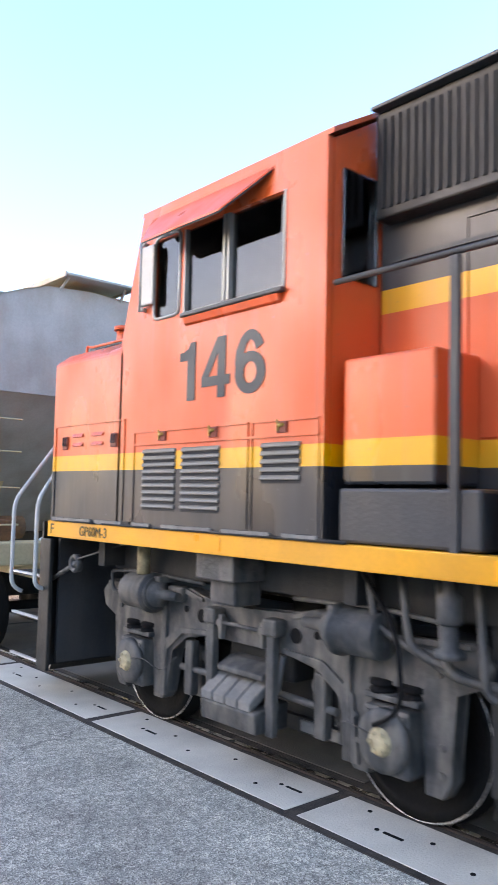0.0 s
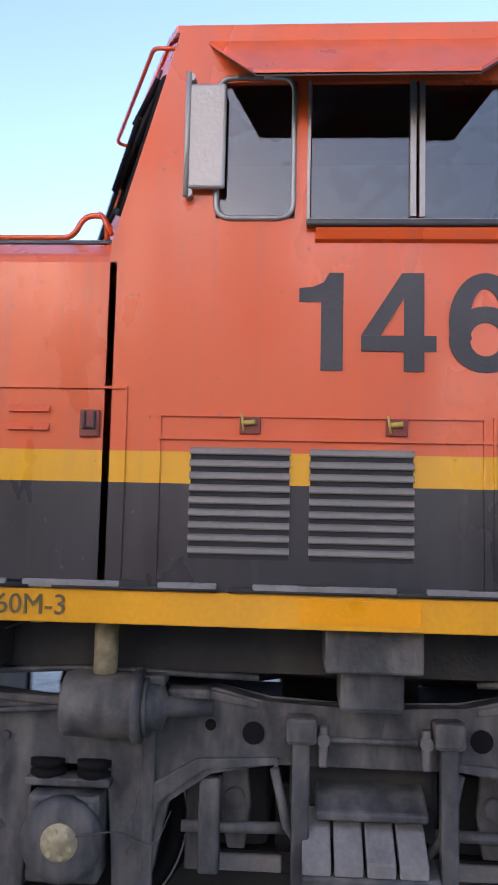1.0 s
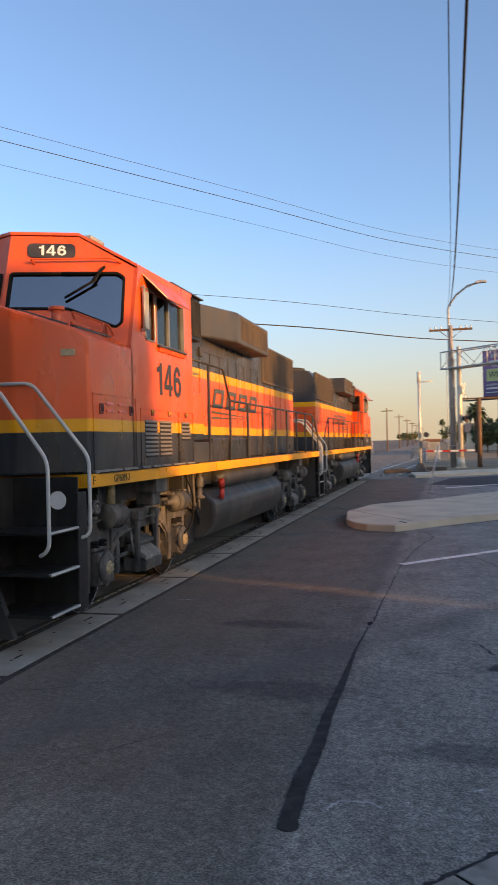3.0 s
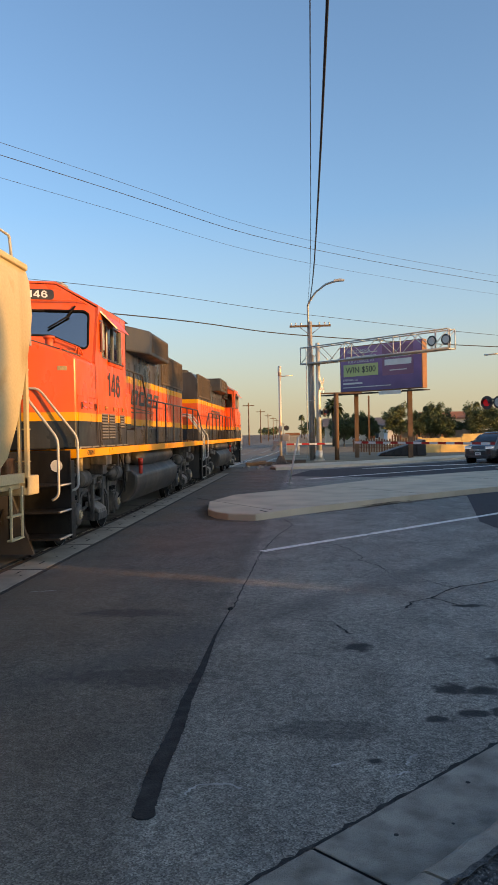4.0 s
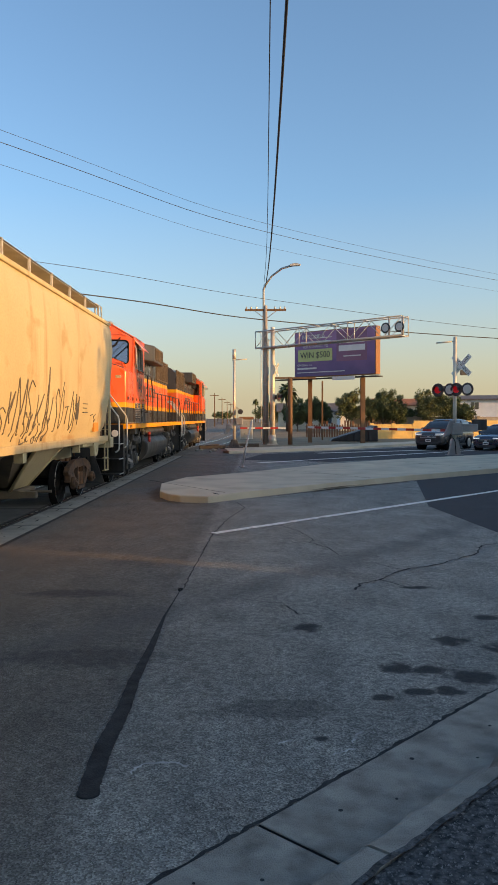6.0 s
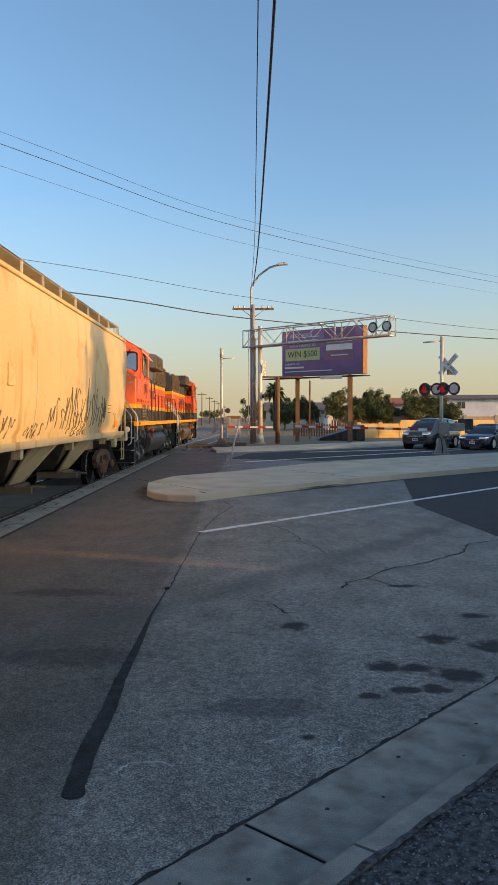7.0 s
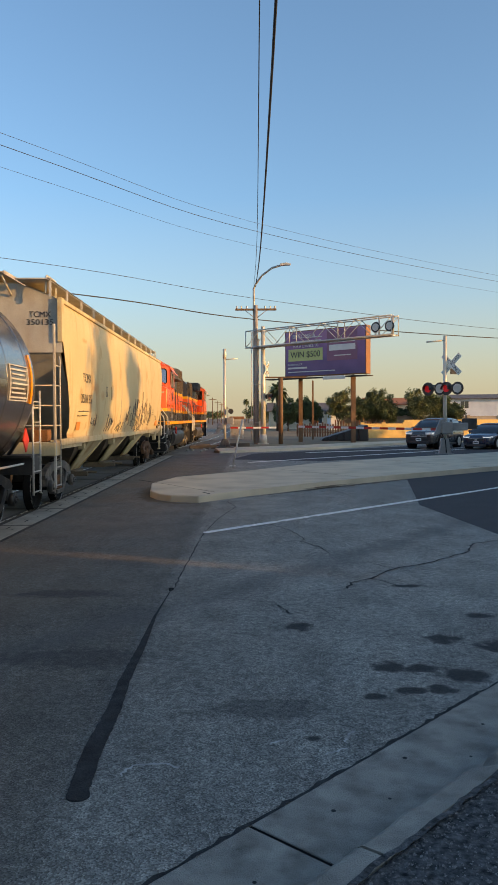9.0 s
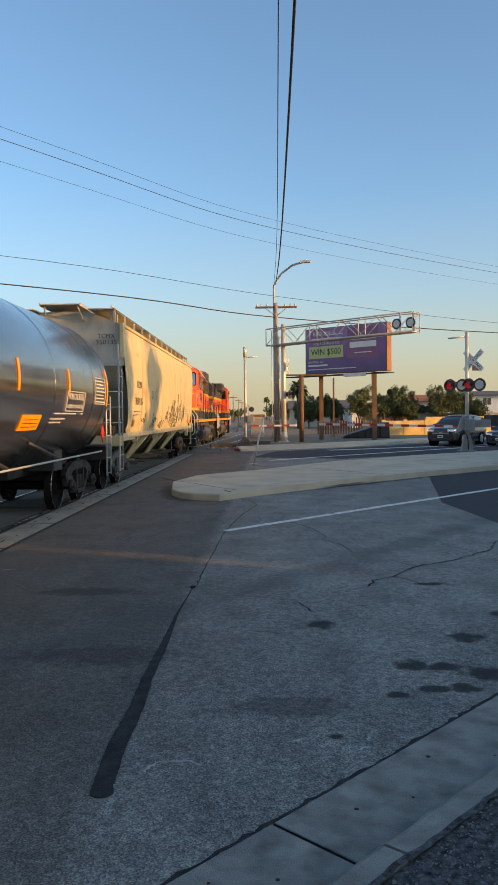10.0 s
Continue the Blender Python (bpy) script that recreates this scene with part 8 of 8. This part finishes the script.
def car(name, label, paint, at, L, Wd, Hh, kind):
    """A car with its front towards -y: lofted body and cabin, lamps, grille, arches and wheels."""
    c = thing(name, label, "car", "waiting cars", at)
    w, f = Wd / 2, -L / 2
    if kind == "suv":
        # station from the front, share of the width, underside, upper edge
        body = ((0.0, 0.74, 0.44, 0.82), (0.05, 0.84, 0.34, 0.93), (0.22, 0.93, 0.28, 1.0), (0.8, 0.99, 0.25, 1.06), (1.3, 1.0, 0.25, 1.12), (2.2, 1.0, 0.25, 1.13), (3.8, 1.0, 0.25, 1.16), (4.5, 0.97, 0.28, 1.17), (4.78, 0.92, 0.36, 1.13), (4.85, 0.84, 0.5, 1.02))
        roofl = ((1.2, 1.11, 0.94, 0.9), (2.1, Hh - 0.09, 0.93, 0.76), (2.5, Hh - 0.01, 0.93, 0.77), (3.4, Hh, 0.93, 0.77), (4.2, Hh - 0.06, 0.92, 0.75), (4.5, Hh - 0.14, 0.9, 0.73), (4.8, 1.14, 0.88, 0.84))
        r, wb, fa, lamp, gr = 0.37, 2.79, 0.97, (0.84, 0.97), (0.6, 0.84)
    else:
        body = ((0.0, 0.72, 0.36, 0.62), (0.05, 0.84, 0.26, 0.72), (0.25, 0.93, 0.21, 0.78), (0.9, 0.99, 0.19, 0.86), (1.4, 1.0, 0.19, 0.93), (2.3, 1.0, 0.19, 0.95), (3.6, 1.0, 0.2, 0.99), (4.3, 0.95, 0.24, 1.0), (4.55, 0.88, 0.34, 0.94), (4.6, 0.8, 0.45, 0.84))
        roofl = ((1.15, 0.91, 0.94, 0.9), (2.0, Hh - 0.07, 0.93, 0.72), (2.5, Hh, 0.93, 0.73), (3.1, Hh - 0.02, 0.92, 0.72), (3.6, Hh - 0.14, 0.9, 0.71), (4.25, 1.0, 0.86, 0.8))
        r, wb, fa, lamp, gr = 0.33, 2.7, 0.93, (0.64, 0.72), (0.44, 0.6)
    def ring(y, k, z0, z1):
        x, h = w * k, z1 - z0
        return mirrored([(0, f + y, z0), (x * 0.84, f + y, z0), (x * 0.96, f + y, z0 + 0.1 * h), (x * 0.985, f + y, z0 + 0.3 * h), (x, f + y, z0 + 0.62 * h), (x * 0.975, f + y, z0 + 0.84 * h), (x * 0.93, f + y, z1 - 0.035 * h), (x * 0.7, f + y, z1 + 0.01), (0, f + y, z1 + 0.035)])
    piece("body", lambda bm: loft(bm, [ring(*q) for q in body]), paint, c, "glossy painted body")
    def cab_ring(y, z1, lowk, topk, grow=0.0):
        z0 = 1.08 if kind == "suv" else 0.9
        return mirrored([(0, f + y, z0), (w * lowk, f + y, z0), (w * (lowk * 0.35 + topk * 0.65) + grow, f + y, z0 + 0.62 * (z1 - z0)), (w * topk + grow, f + y, z0 + 0.93 * (z1 - z0)), (w * topk * 0.8, f + y, z1 + grow), (0, f + y, z1 + 0.02 + grow)])
    piece("glasshouse", lambda bm: loft(bm, [cab_ring(*q) for q in roofl]), M_GLASS, c, "dark tinted windows")
    def roof_skin(bm):
        rows = []
        for y, z1, lowk, topk in roofl[1:-1]:
            rows.append([(w * topk * k, f + y, z1 + 0.034 - (0.11 * (abs(k) > 0.99) + 0.022 * (0.7 < abs(k) < 0.99))) for k in (-1.03, -0.82, -0.4, 0, 0.4, 0.82, 1.03)] + [(w * topk * k, f + y, z1 - 0.09) for k in (1.0, -1.0)])
        loft(bm, rows)
    piece("roof", roof_skin, paint, c, "painted roof")
    n = len(roofl)
    for s in (1, -1):
        def edge(i, k=0.0, s=s):
            y, z1, lowk, topk = roofl[i]
            z0 = 1.08 if kind == "suv" else 0.9
            return (s * (w * lowk * (1 - k) + (w * topk + 0.012) * k), f + y, z0 + (z1 - z0) * 0.93 * k if 0 < i < n - 1 else z1)
        mid = (roofl[2][0] + roofl[3][0]) / 2
        piece("front_pillar", lambda bm: rod(bm, edge(0), edge(1, 1.0), 0.045, 8), paint, c)
        piece("middle_pillar", lambda bm: rod(bm, (s * w * 0.94, f + mid + 0.1, roofl[0][1]), (s * (w * 0.765 + 0.012), f + mid, Hh - 0.07), 0.04, 8), M_BLACK, c)
        piece("rear_pillar", lambda bm: rod(bm, edge(n - 1), edge(n - 2, 1.0), 0.07, 8), paint, c)
        piece("window_trim", lambda bm: tube(bm, [(s * w * 0.975, f + y, (1.13 if kind == "suv" else 0.95) + 0.014 * (y - 1.3)) for y in (1.35, 2.5, 3.5, 4.2)], 0.014, 6), M_GALV, c, "bright window trim")
        piece("sill", lambda bm: box(bm, *sorted((s * w * 0.86, s * w * 0.985)), f + 1.4, f + 3.4, 0.2, 0.33, 0.02), M_BLACK, c, "black sill")
        piece("door_seam", lambda bm: [tube(bm, [(s * (w * k + 0.002), f + y, z) for k, z in ((0.985, 0.42), (1.0, 0.75), (0.975, 1.0 if kind == "suv" else 0.86))], 0.006, 4) for y in (1.5, mid + 0.1, 3.55)], M_RUBBER, c)
        for y in (1.75, mid + 0.35):
            piece("door_handle", lambda bm: box(bm, *sorted((s * w * 0.98, s * (w + 0.025))), f + y + 0.6, f + y + 0.8, 0.9 if kind == "suv" else 0.78, 0.93 if kind == "suv" else 0.81, 0.008), paint, c)
        for y in (f + fa, f + fa + wb):
            piece("wheel_arch", lambda bm: rod(bm, (s * (w - 0.3), y, r), (s * (w + 0.004), y, r + 0.01), r * 1.15, 28), M_RUBBER, c, "black wheel arch")
            wh = piece("wheel", lambda bm: turned(bm, [(r * 0.6, s * (w - 0.2)), (r * 0.97, s * (w - 0.2)), (r, s * (w - 0.15)), (r, s * (w - 0.02)), (r * 0.95, s * (w + 0.012)), (r * 0.7, s * (w + 0.012)), (r * 0.66, s * (w - 0.03))], (0, y, r), 'x', 24), M_RUBBER, c, "black tyre")
            def rim(bm, y=y, s=s):
                for k in range(5):
                    a = k * 2 * math.pi / 5
                    ca, sa = math.cos(a), math.sin(a)
                    prism(bm, [(y + r * (u * ca - v * sa), r + r * (u * sa + v * ca)) for u, v in ((0.1, 0.1), (0.66, 0.15), (0.66, -0.15), (0.1, -0.1))], 'x', *sorted((s * (w - 0.02), s * (w + 0.014))))
                turned(bm, [(r * 0.15, s * (w - 0.03)), (r * 0.15, s * (w + 0.018))], (0, y, r), 'x', 14)
                turned(bm, [(r * 0.62, s * (w - 0.02)), (r * 0.7, s * (w - 0.02)), (r * 0.7, s * (w + 0.016)), (r * 0.62, s * (w + 0.016))], (0, y, r), 'x', 24)
            piece("rim", rim, M_RIM, wh, "five-spoke alloy rim")
        piece("headlamp", lambda bm: prism(bm, [(s * w * 0.42, f - 0.012), (s * w * 0.8, f + 0.02), (s * w * 0.95, f + 0.3), (s * w * 0.9, f + 0.34), (s * w * 0.42, f + 0.1)], 'z', *lamp, 0.015), M_LENS, c, "clear headlamp")
        piece("running_light", lambda bm: tube(bm, [(s * w * 0.45, f - 0.018, lamp[0] + 0.02), (s * w * 0.8, f + 0.012, lamp[0] + 0.03), (s * w * 0.93, f + 0.25, lamp[1])], 0.014, 6), M_DRL, c, "lit white running light")
        piece("fog_lamp", lambda bm: box(bm, *sorted((s * w * 0.6, s * w * 0.82)), f - 0.005, f + 0.1, 0.42 if kind == "suv" else 0.32, 0.54 if kind == "suv" else 0.42, 0.02), M_BLACK, c, "black fog lamp recess")
        piece("door_mirror", lambda bm: box(bm, *sorted((s * w * 0.95, s * (w + 0.2))), f + 1.62, f + 1.74, 1.1 if kind == "suv" else 0.95, 1.26 if kind == "suv" else 1.08, 0.03), paint, c)
    piece("grille", lambda bm: (box(bm, -w * 0.5, w * 0.5, f - 0.02, f + 0.06, *gr, 0.015), box(bm, -w * 0.62, w * 0.62, f - 0.014, f + 0.06, gr[0] - 0.28, gr[0] - 0.13, 0.02)), M_BLACK, c, "black grille")
    piece("grille_bar", lambda bm: ([box(bm, -w * 0.5, w * 0.5, f - 0.032, f, z, z + 0.028) for z in ((gr[1] - 0.05, gr[1] - 0.13) if kind == "suv" else (gr[1] - 0.02,))], box(bm, -0.07, 0.07, f - 0.04, f, gr[1] - 0.11, gr[1] - 0.02, 0.01)), M_GALV, c, "chrome bar")
    plate = piece("number_plate", lambda bm: box(bm, -0.16, 0.16, f - 0.045, f - 0.02, gr[0] - 0.12, gr[0] + 0.03), M_WHITE, c, "pale plate with a plain bar")
    piece("plate_bar", lambda bm: box(bm, -0.12, 0.12, f - 0.05, f - 0.046, gr[0] - 0.075, gr[0] - 0.025), M_DIGIT, plate)
    return c


# ---------------------------------------------------------------- trees, houses, walls
def tree(x, y, h, r, leaves, size, seed, m, trunk_h=0.35, label="leafy green street tree"):
    rnd = random.Random(seed)
    g = thing("tree", label, "tree", "trees", pose(x, y, 0))
    tips = []
    def wood(bm):
        rod(bm, (0, 0, -0.05), (rnd.uniform(-.15, .15), rnd.uniform(-.15, .15), h * trunk_h), 0.035 * h, 10, 0.024 * h)
        for k in range(9):
            a = k * 2.4 + rnd.uniform(-.3, .3)
            z0 = h * trunk_h * rnd.uniform(0.85, 1.0)
            e = Vector((math.cos(a) * r * rnd.uniform(.35, .75), math.sin(a) * r * rnd.uniform(.35, .75), h * rnd.uniform(.55, .92)))
            mid = Vector((e.x * 0.45, e.y * 0.45, z0 + (e.z - z0) * 0.55))
            rod(bm, (0, 0, z0), mid, 0.014 * h, 7, 0.009 * h)
            rod(bm, mid, e, 0.009 * h, 6, 0.003 * h)
            tips.append(e)
            tips.append(mid)
            for j in range(2):
                e2 = mid + Vector((rnd.uniform(-1, 1) * r * .45, rnd.uniform(-1, 1) * r * .45, rnd.uniform(0.05, .3) * h))
                rod(bm, mid, e2, 0.006 * h, 5, 0.002 * h)
                tips.append(e2)
    piece("trunk", wood, M_BARK, g, "grey-brown branching trunk")
    verts, faces = [], []
    clumps = [(t + Vector((rnd.gauss(0, .12) * r, rnd.gauss(0, .12) * r, rnd.gauss(0, .05) * h)), r * rnd.uniform(.16, .36)) for t in tips for _ in range(2)]
    for i in range(leaves):
        c, cr = clumps[rnd.randrange(len(clumps))]
        d = Vector((rnd.gauss(0, 1), rnd.gauss(0, 1), rnd.gauss(0, .8)))
        p = c + d.normalized() * cr * rnd.random() ** 0.45
        if p.z < h * trunk_h * 0.8:
            continue
        n = Vector((rnd.gauss(0, 1), rnd.gauss(0, 1), rnd.gauss(0, 1) + .5)).normalized()
        u = n.orthogonal().normalized() * size * rnd.uniform(.6, 1.3)
        v = n.cross(u).normalized() * size * rnd.uniform(.35, .7)
        b = len(verts)
        verts += [p - u, p + v, p + u, p - v]
        faces.append((b, b + 1, b + 2, b + 3))
    me = bpy.data.meshes.new("crown")
    me.from_pydata([tuple(v) for v in verts], [], faces)
    me.materials.append(m)
    o = new("crown", me)
    o.parent = g
    tagged(o, "uneven leafy crown", kind="stuff")
    return g


def palm(x, y, h):
    rnd = random.Random(9)
    g = thing("palm_tree", "tall fan palm with a shaggy green head", "palm tree", "trees", pose(x, y, 0))
    piece("trunk", lambda bm: rod(bm, (0, 0, -0.05), (0, 0, h), 0.22, 10, 0.17), M_BARK, g)
    def head(bm):
        for k in range(90):
            a, el = rnd.uniform(0, 6.28), rnd.uniform(-0.9, 1.2)
            d = Vector((math.cos(a) * math.cos(el), math.sin(a) * math.cos(el), math.sin(el)))
            L = rnd.uniform(1.3, 2.0)
            tip = Vector((0, 0, h)) + d * L - Vector((0, 0, 0.35 * L))
            s = d.cross(Vector((0, 0, 1))).normalized() * 0.28
            m = Vector((0, 0, h)) + d * L * 0.6
            vs = [bm.verts.new(p) for p in (Vector((0, 0, h)), m + s, tip, m - s)]
            bm.faces.new(vs)
    piece("fronds", head, M_LEAF, g, "drooping green fronds")


def house(x, y, w, d, h, rz, wall, roofm, label, hip=1.4):
    g = thing("house", label, "house", "houses", pose(x, y, 0, 0, 0, rz))
    piece("wall", lambda bm: box(bm, -w / 2, w / 2, -d / 2, d / 2, 0, h), wall, g)
    piece("roof", lambda bm: prism(bm, [(-d / 2 - 0.5, h), (-d / 2 - 0.5, h + 0.12), (0, h + hip), (d / 2 + 0.5, h + 0.12), (d / 2 + 0.5, h)], 'x', -w / 2 - 0.4, w / 2 + 0.4), roofm, g)
    for k in range(3):
        for z in ((h - 1.9,) if h < 4 else (h - 1.35,)):
            xx = -w / 2 + w * (k + 0.5) / 3
            win = piece("window", lambda bm: box(bm, xx - 0.6, xx + 0.6, -d / 2 - 0.03, -d / 2 - 0.005, z, z + 1.1), M_WHITE, g)
            piece("window_pane", lambda bm: [box(bm, xx + a, xx + a + 0.5, -d / 2 - 0.04, -d / 2 - 0.032, z + 0.08, z + 1.02) for a in (-0.53, 0.03)], M_GLASS, win)
    return g


def surroundings():
    # far side
    solid("block_wall", lambda bm: (box(bm, 12, 60, 95.8, 96, 0.1, 1.95), [box(bm, 12 + i * 4, 12.4 + i * 4, 95.7, 96.1, 0.1, 2.1) for i in range(13)]), M_BLOCK, "long grey-brown block wall", "wall", "", "structure")
    solid("yellow_wall", lambda bm: (prism(bm, [(9.6, 61.6), (13.3, 62.5), (13.25, 62.7), (9.55, 61.8)], 'z', 0.1, 1.3), prism(bm, [(13.4, 62.5), (22, 64.6), (21.95, 64.8), (13.35, 62.7)], 'z', 0.1, 1.6), [prism(bm, [(9.6 + k * 1.85, 61.57 + k * 0.45), (9.9 + k * 1.85, 61.64 + k * 0.45), (9.86 + k * 1.85, 61.85 + k * 0.45), (9.56 + k * 1.85, 61.78 + k * 0.45)], 'z', 0.1, 1.4) for k in range(3)]), M_YWALL, "low sunlit yellow block wall", "wall", "", "structure")
    rnd = random.Random(4)
    fence = thing("picket_fence", "leaning red-brown board fence on the dirt lot", "fence")
    for i in range(34):
        x, y = 4.7 + i * 0.22, 68 - i * 0.12
        piece("board", lambda bm: box(bm, x - 0.07, x + 0.07, y - 0.015, y + 0.015, 0.08, 1.3 + rnd.uniform(-.15, .35)), M_PICKET, fence)
    piece("fence_rail", lambda bm: [tube(bm, [(4.6, 68.08, z), (12.2, 63.93, z)], 0.03, 5) for z in (0.5, 1.05)], M_PICKET, fence)
    heap = thing("tarp_heap", "heap under black tarps behind the billboard posts", "heap")
    for k in range(6):
        piece("tarp_fold", lambda bm: prism(bm, [(5.6 + k * 0.55, 0.1), (6.3 + k * 0.55, 0.1), (6.25 + k * 0.55, 0.45 + 0.17 * k), (5.75 + k * 0.5, 0.3 + 0.15 * k)], 'y', 54.2 - 0.1 * k, 56.0 + 0.12 * k, 0.08), M_TARP, heap)
    house(37.6, 108.5, 19, 9, 4.35, -13, M_STUCCOW, M_SHINGLE, "white two-storey house with a grey roof", 0.75)
    house(21.3, 112, 8, 7, 3.6, 8, M_STUCCO, M_TILE, "cream house with a terracotta roof", 1.1)
    house(17.5, 106, 12, 5, 2.4, 0, M_STUCCOW, M_SHINGLE, "low white building behind the block wall", 0.5)
    house(8.0, 120, 9, 7, 2.8, 0, M_STUCCO, M_SHINGLE, "low cream house behind the trees")
    for k, (x, y, h, r) in enumerate(((5.3, 97, 3.7, 1.5), (6.9, 98, 4.3, 1.6), (8.5, 97.5, 3.9, 1.3), (11.5, 94.5, 5.5, 1.9), (14.6, 94.7, 5.1, 1.7), (16.0, 95.2, 5.3, 1.8), (17.7, 94.8, 4.6, 1.6), (20.6, 97.3, 2.9, 1.6), (21.6, 94.6, 5.5, 2.0), (24.0, 94.9, 5.0, 2.0), (26.2, 95.4, 3.8, 1.5), (5.0, 110, 4.0, 2.0), (2.9, 140, 4.5, 2.4))):
        tree(x, y, h, r * 1.1, 8500, 0.13, 30 + k, M_LEAFDRY if k in (3, 8, 12) else M_LEAF, 0.2)
    palm(4.1, 100, 5.5)
    palm(-1.0, 330, 9.0)
    for k in range(9):
        x, y = -9.5 - 0.02 * k * k, 95 + k * 38
        g = thing("line_pole", "far wooden line pole beside the tracks", "utility pole", "line poles", pose(x, y, 0))
        piece("pole", lambda bm: rod(bm, (0, 0, -0.05), (0, 0, 7.5), 0.13, 8, 0.09), M_WOOD, g)
        piece("crossarm", lambda bm: box(bm, -1.0, 1.0, -0.06, 0.06, 6.9, 7.05), M_WOOD, g)
    for k in range(14):
        tree(rnd.uniform(-30, 40), rnd.uniform(240, 420), rnd.uniform(4, 7), 3.2, 260, 0.45, 60 + k, M_LEAF, label="far hazy roadside tree")
    # unseen side of the street: blocks and trees added to shade the crossing
    hall = thing("shade_hall", "unseen tall stucco block added to shade the train", "building")
    piece("wall", lambda bm: box(bm, 22.0, 24.4, -28.0, -13.6, 0.0, 8.0), M_STUCCO, hall)
    piece("parapet", lambda bm: box(bm, 21.8, 24.6, -28.2, -13.5, 8.0, 8.3, 0.04), M_BLOCK, hall)
    for k in range(3):
        piece("window", lambda bm: box(bm, 21.97, 21.995, -27 + k * 4.6, -24.5 + k * 4.6, 4.5, 6.5), M_GLASS, hall)
    shade_shed = thing("shade_shed", "unseen flat-roofed block added to shade the trucks", "building")
    piece("wall", lambda bm: box(bm, 16.0, 19.8, -14.5, -2.6, 0.0, 4.75), M_BLOCK, shade_shed)
    piece("roof", lambda bm: box(bm, 15.9, 19.9, -14.6, -2.55, 4.75, 4.9, 0.02), M_SHINGLE, shade_shed)
    shade_shop = thing("shade_shop", "unseen low stucco block added to shade the street", "building")
    piece("wall", lambda bm: box(bm, 26.0, 36.0, 24.0, 52.0, 0.0, 3.9), M_STUCCO, shade_shop)
    piece("roof", lambda bm: box(bm, 25.8, 36.2, 23.8, 52.2, 3.9, 4.2, 0.03), M_SHINGLE, shade_shop)
    for k, (x, y, h, r, n, th) in enumerate(((16.8, -7.75, 9.6, 2.2, 4200, 0.46), (16.4, -10.45, 9.4, 2.0, 3600, 0.46), (17.0, -13.0, 8.2, 3.0, 7500, 0.2), (17.2, -20.5, 9.0, 3.0, 4500, 0.2), (17.6, -4.9, 8.0, 2.6, 7500, 0.2))):
        tree(x, y, h, r, n, 0.21, (140 if k < 2 else 80) + k, M_LEAF, th)
    # unseen wall, stepped to let a strip of sun through
    solid("shade_wall", lambda bm: (box(bm, 16.0, 16.2, -30.0, -14.6, 0, 2.2), box(bm, 16.0, 16.2, -2.5, -0.4, 0, 2.85), box(bm, 16.0, 16.2, -0.4, 0.6, 0, 2.0), box(bm, 16.0, 16.2, 0.6, 34.0, 0, 4.15)), M_BLOCK, "unseen stepped block wall added to shape the sun strip", "wall", "", "structure")
    for k, (x, y, h, r) in enumerate(((16.8, 7.8, 7.4, 1.7), (17.2, 12.8, 7.2, 1.9))):
        tree(x, y, h, r, 800, 0.22, 95 + k, M_LEAF, 0.5)
    # unseen foliage added in the gap to break up that strip
    tree(16.7, 0.1, 4.0, 0.9, 620, 0.12, 99, M_LEAF, 0.3, "unseen leafy bush added to break up the sun strip")


# ---------------------------------------------------------------- build
ground()
track()
panels()
road_marks()
loco_a = locomotive(True)
loco_b = locomotive(False)
hopper = hopper_car()
tanker = tank_car()
KEYED += [(loco_a, -3.06, 0), (loco_b, 13.64, 180), (hopper, -21.3, 0), (tanker, -41.0, 0)]
cantilever()
crossing_signal()
small_mast()
track_clutter()
billboard()
utility_pole()
wires()
leaning_post()
STREETYAW = 180 - math.degrees(math.atan2(U.x, U.y)) - 180
car("suv", "dark grey sport utility car waiting at the gate", M_CARGREY, pose(11.3, 42.8, 0, 0, 0, STREETYAW + 7), 4.85, 1.92, 1.73, "suv")
car("sedan", "dark blue sedan waiting beside the other car", M_CARBLUE, pose(14.35, 42.0, 0, 0, 0, STREETYAW + 5), 4.6, 1.8, 1.42, "sedan")
surroundings()



def motions():
    """The train rolls along the track; every axle turns with it."""
    times = [0.25 * i for i in range(41)]
    for ob, y, turn in KEYED:
        walk(ob, [(t, pose(TX, run(t) + y, 0, 0, 0, turn)) for t in times])
    for w, y, z, r in WHEELS:
        top = w.parent.parent
        back = -1 if top is loco_b else 1
        walk(w, [(t, pose(0, y, z, math.degrees(-back * run(t) / r), 0, 0)) for t in [0.1 * i for i in range(101)]])


motions()
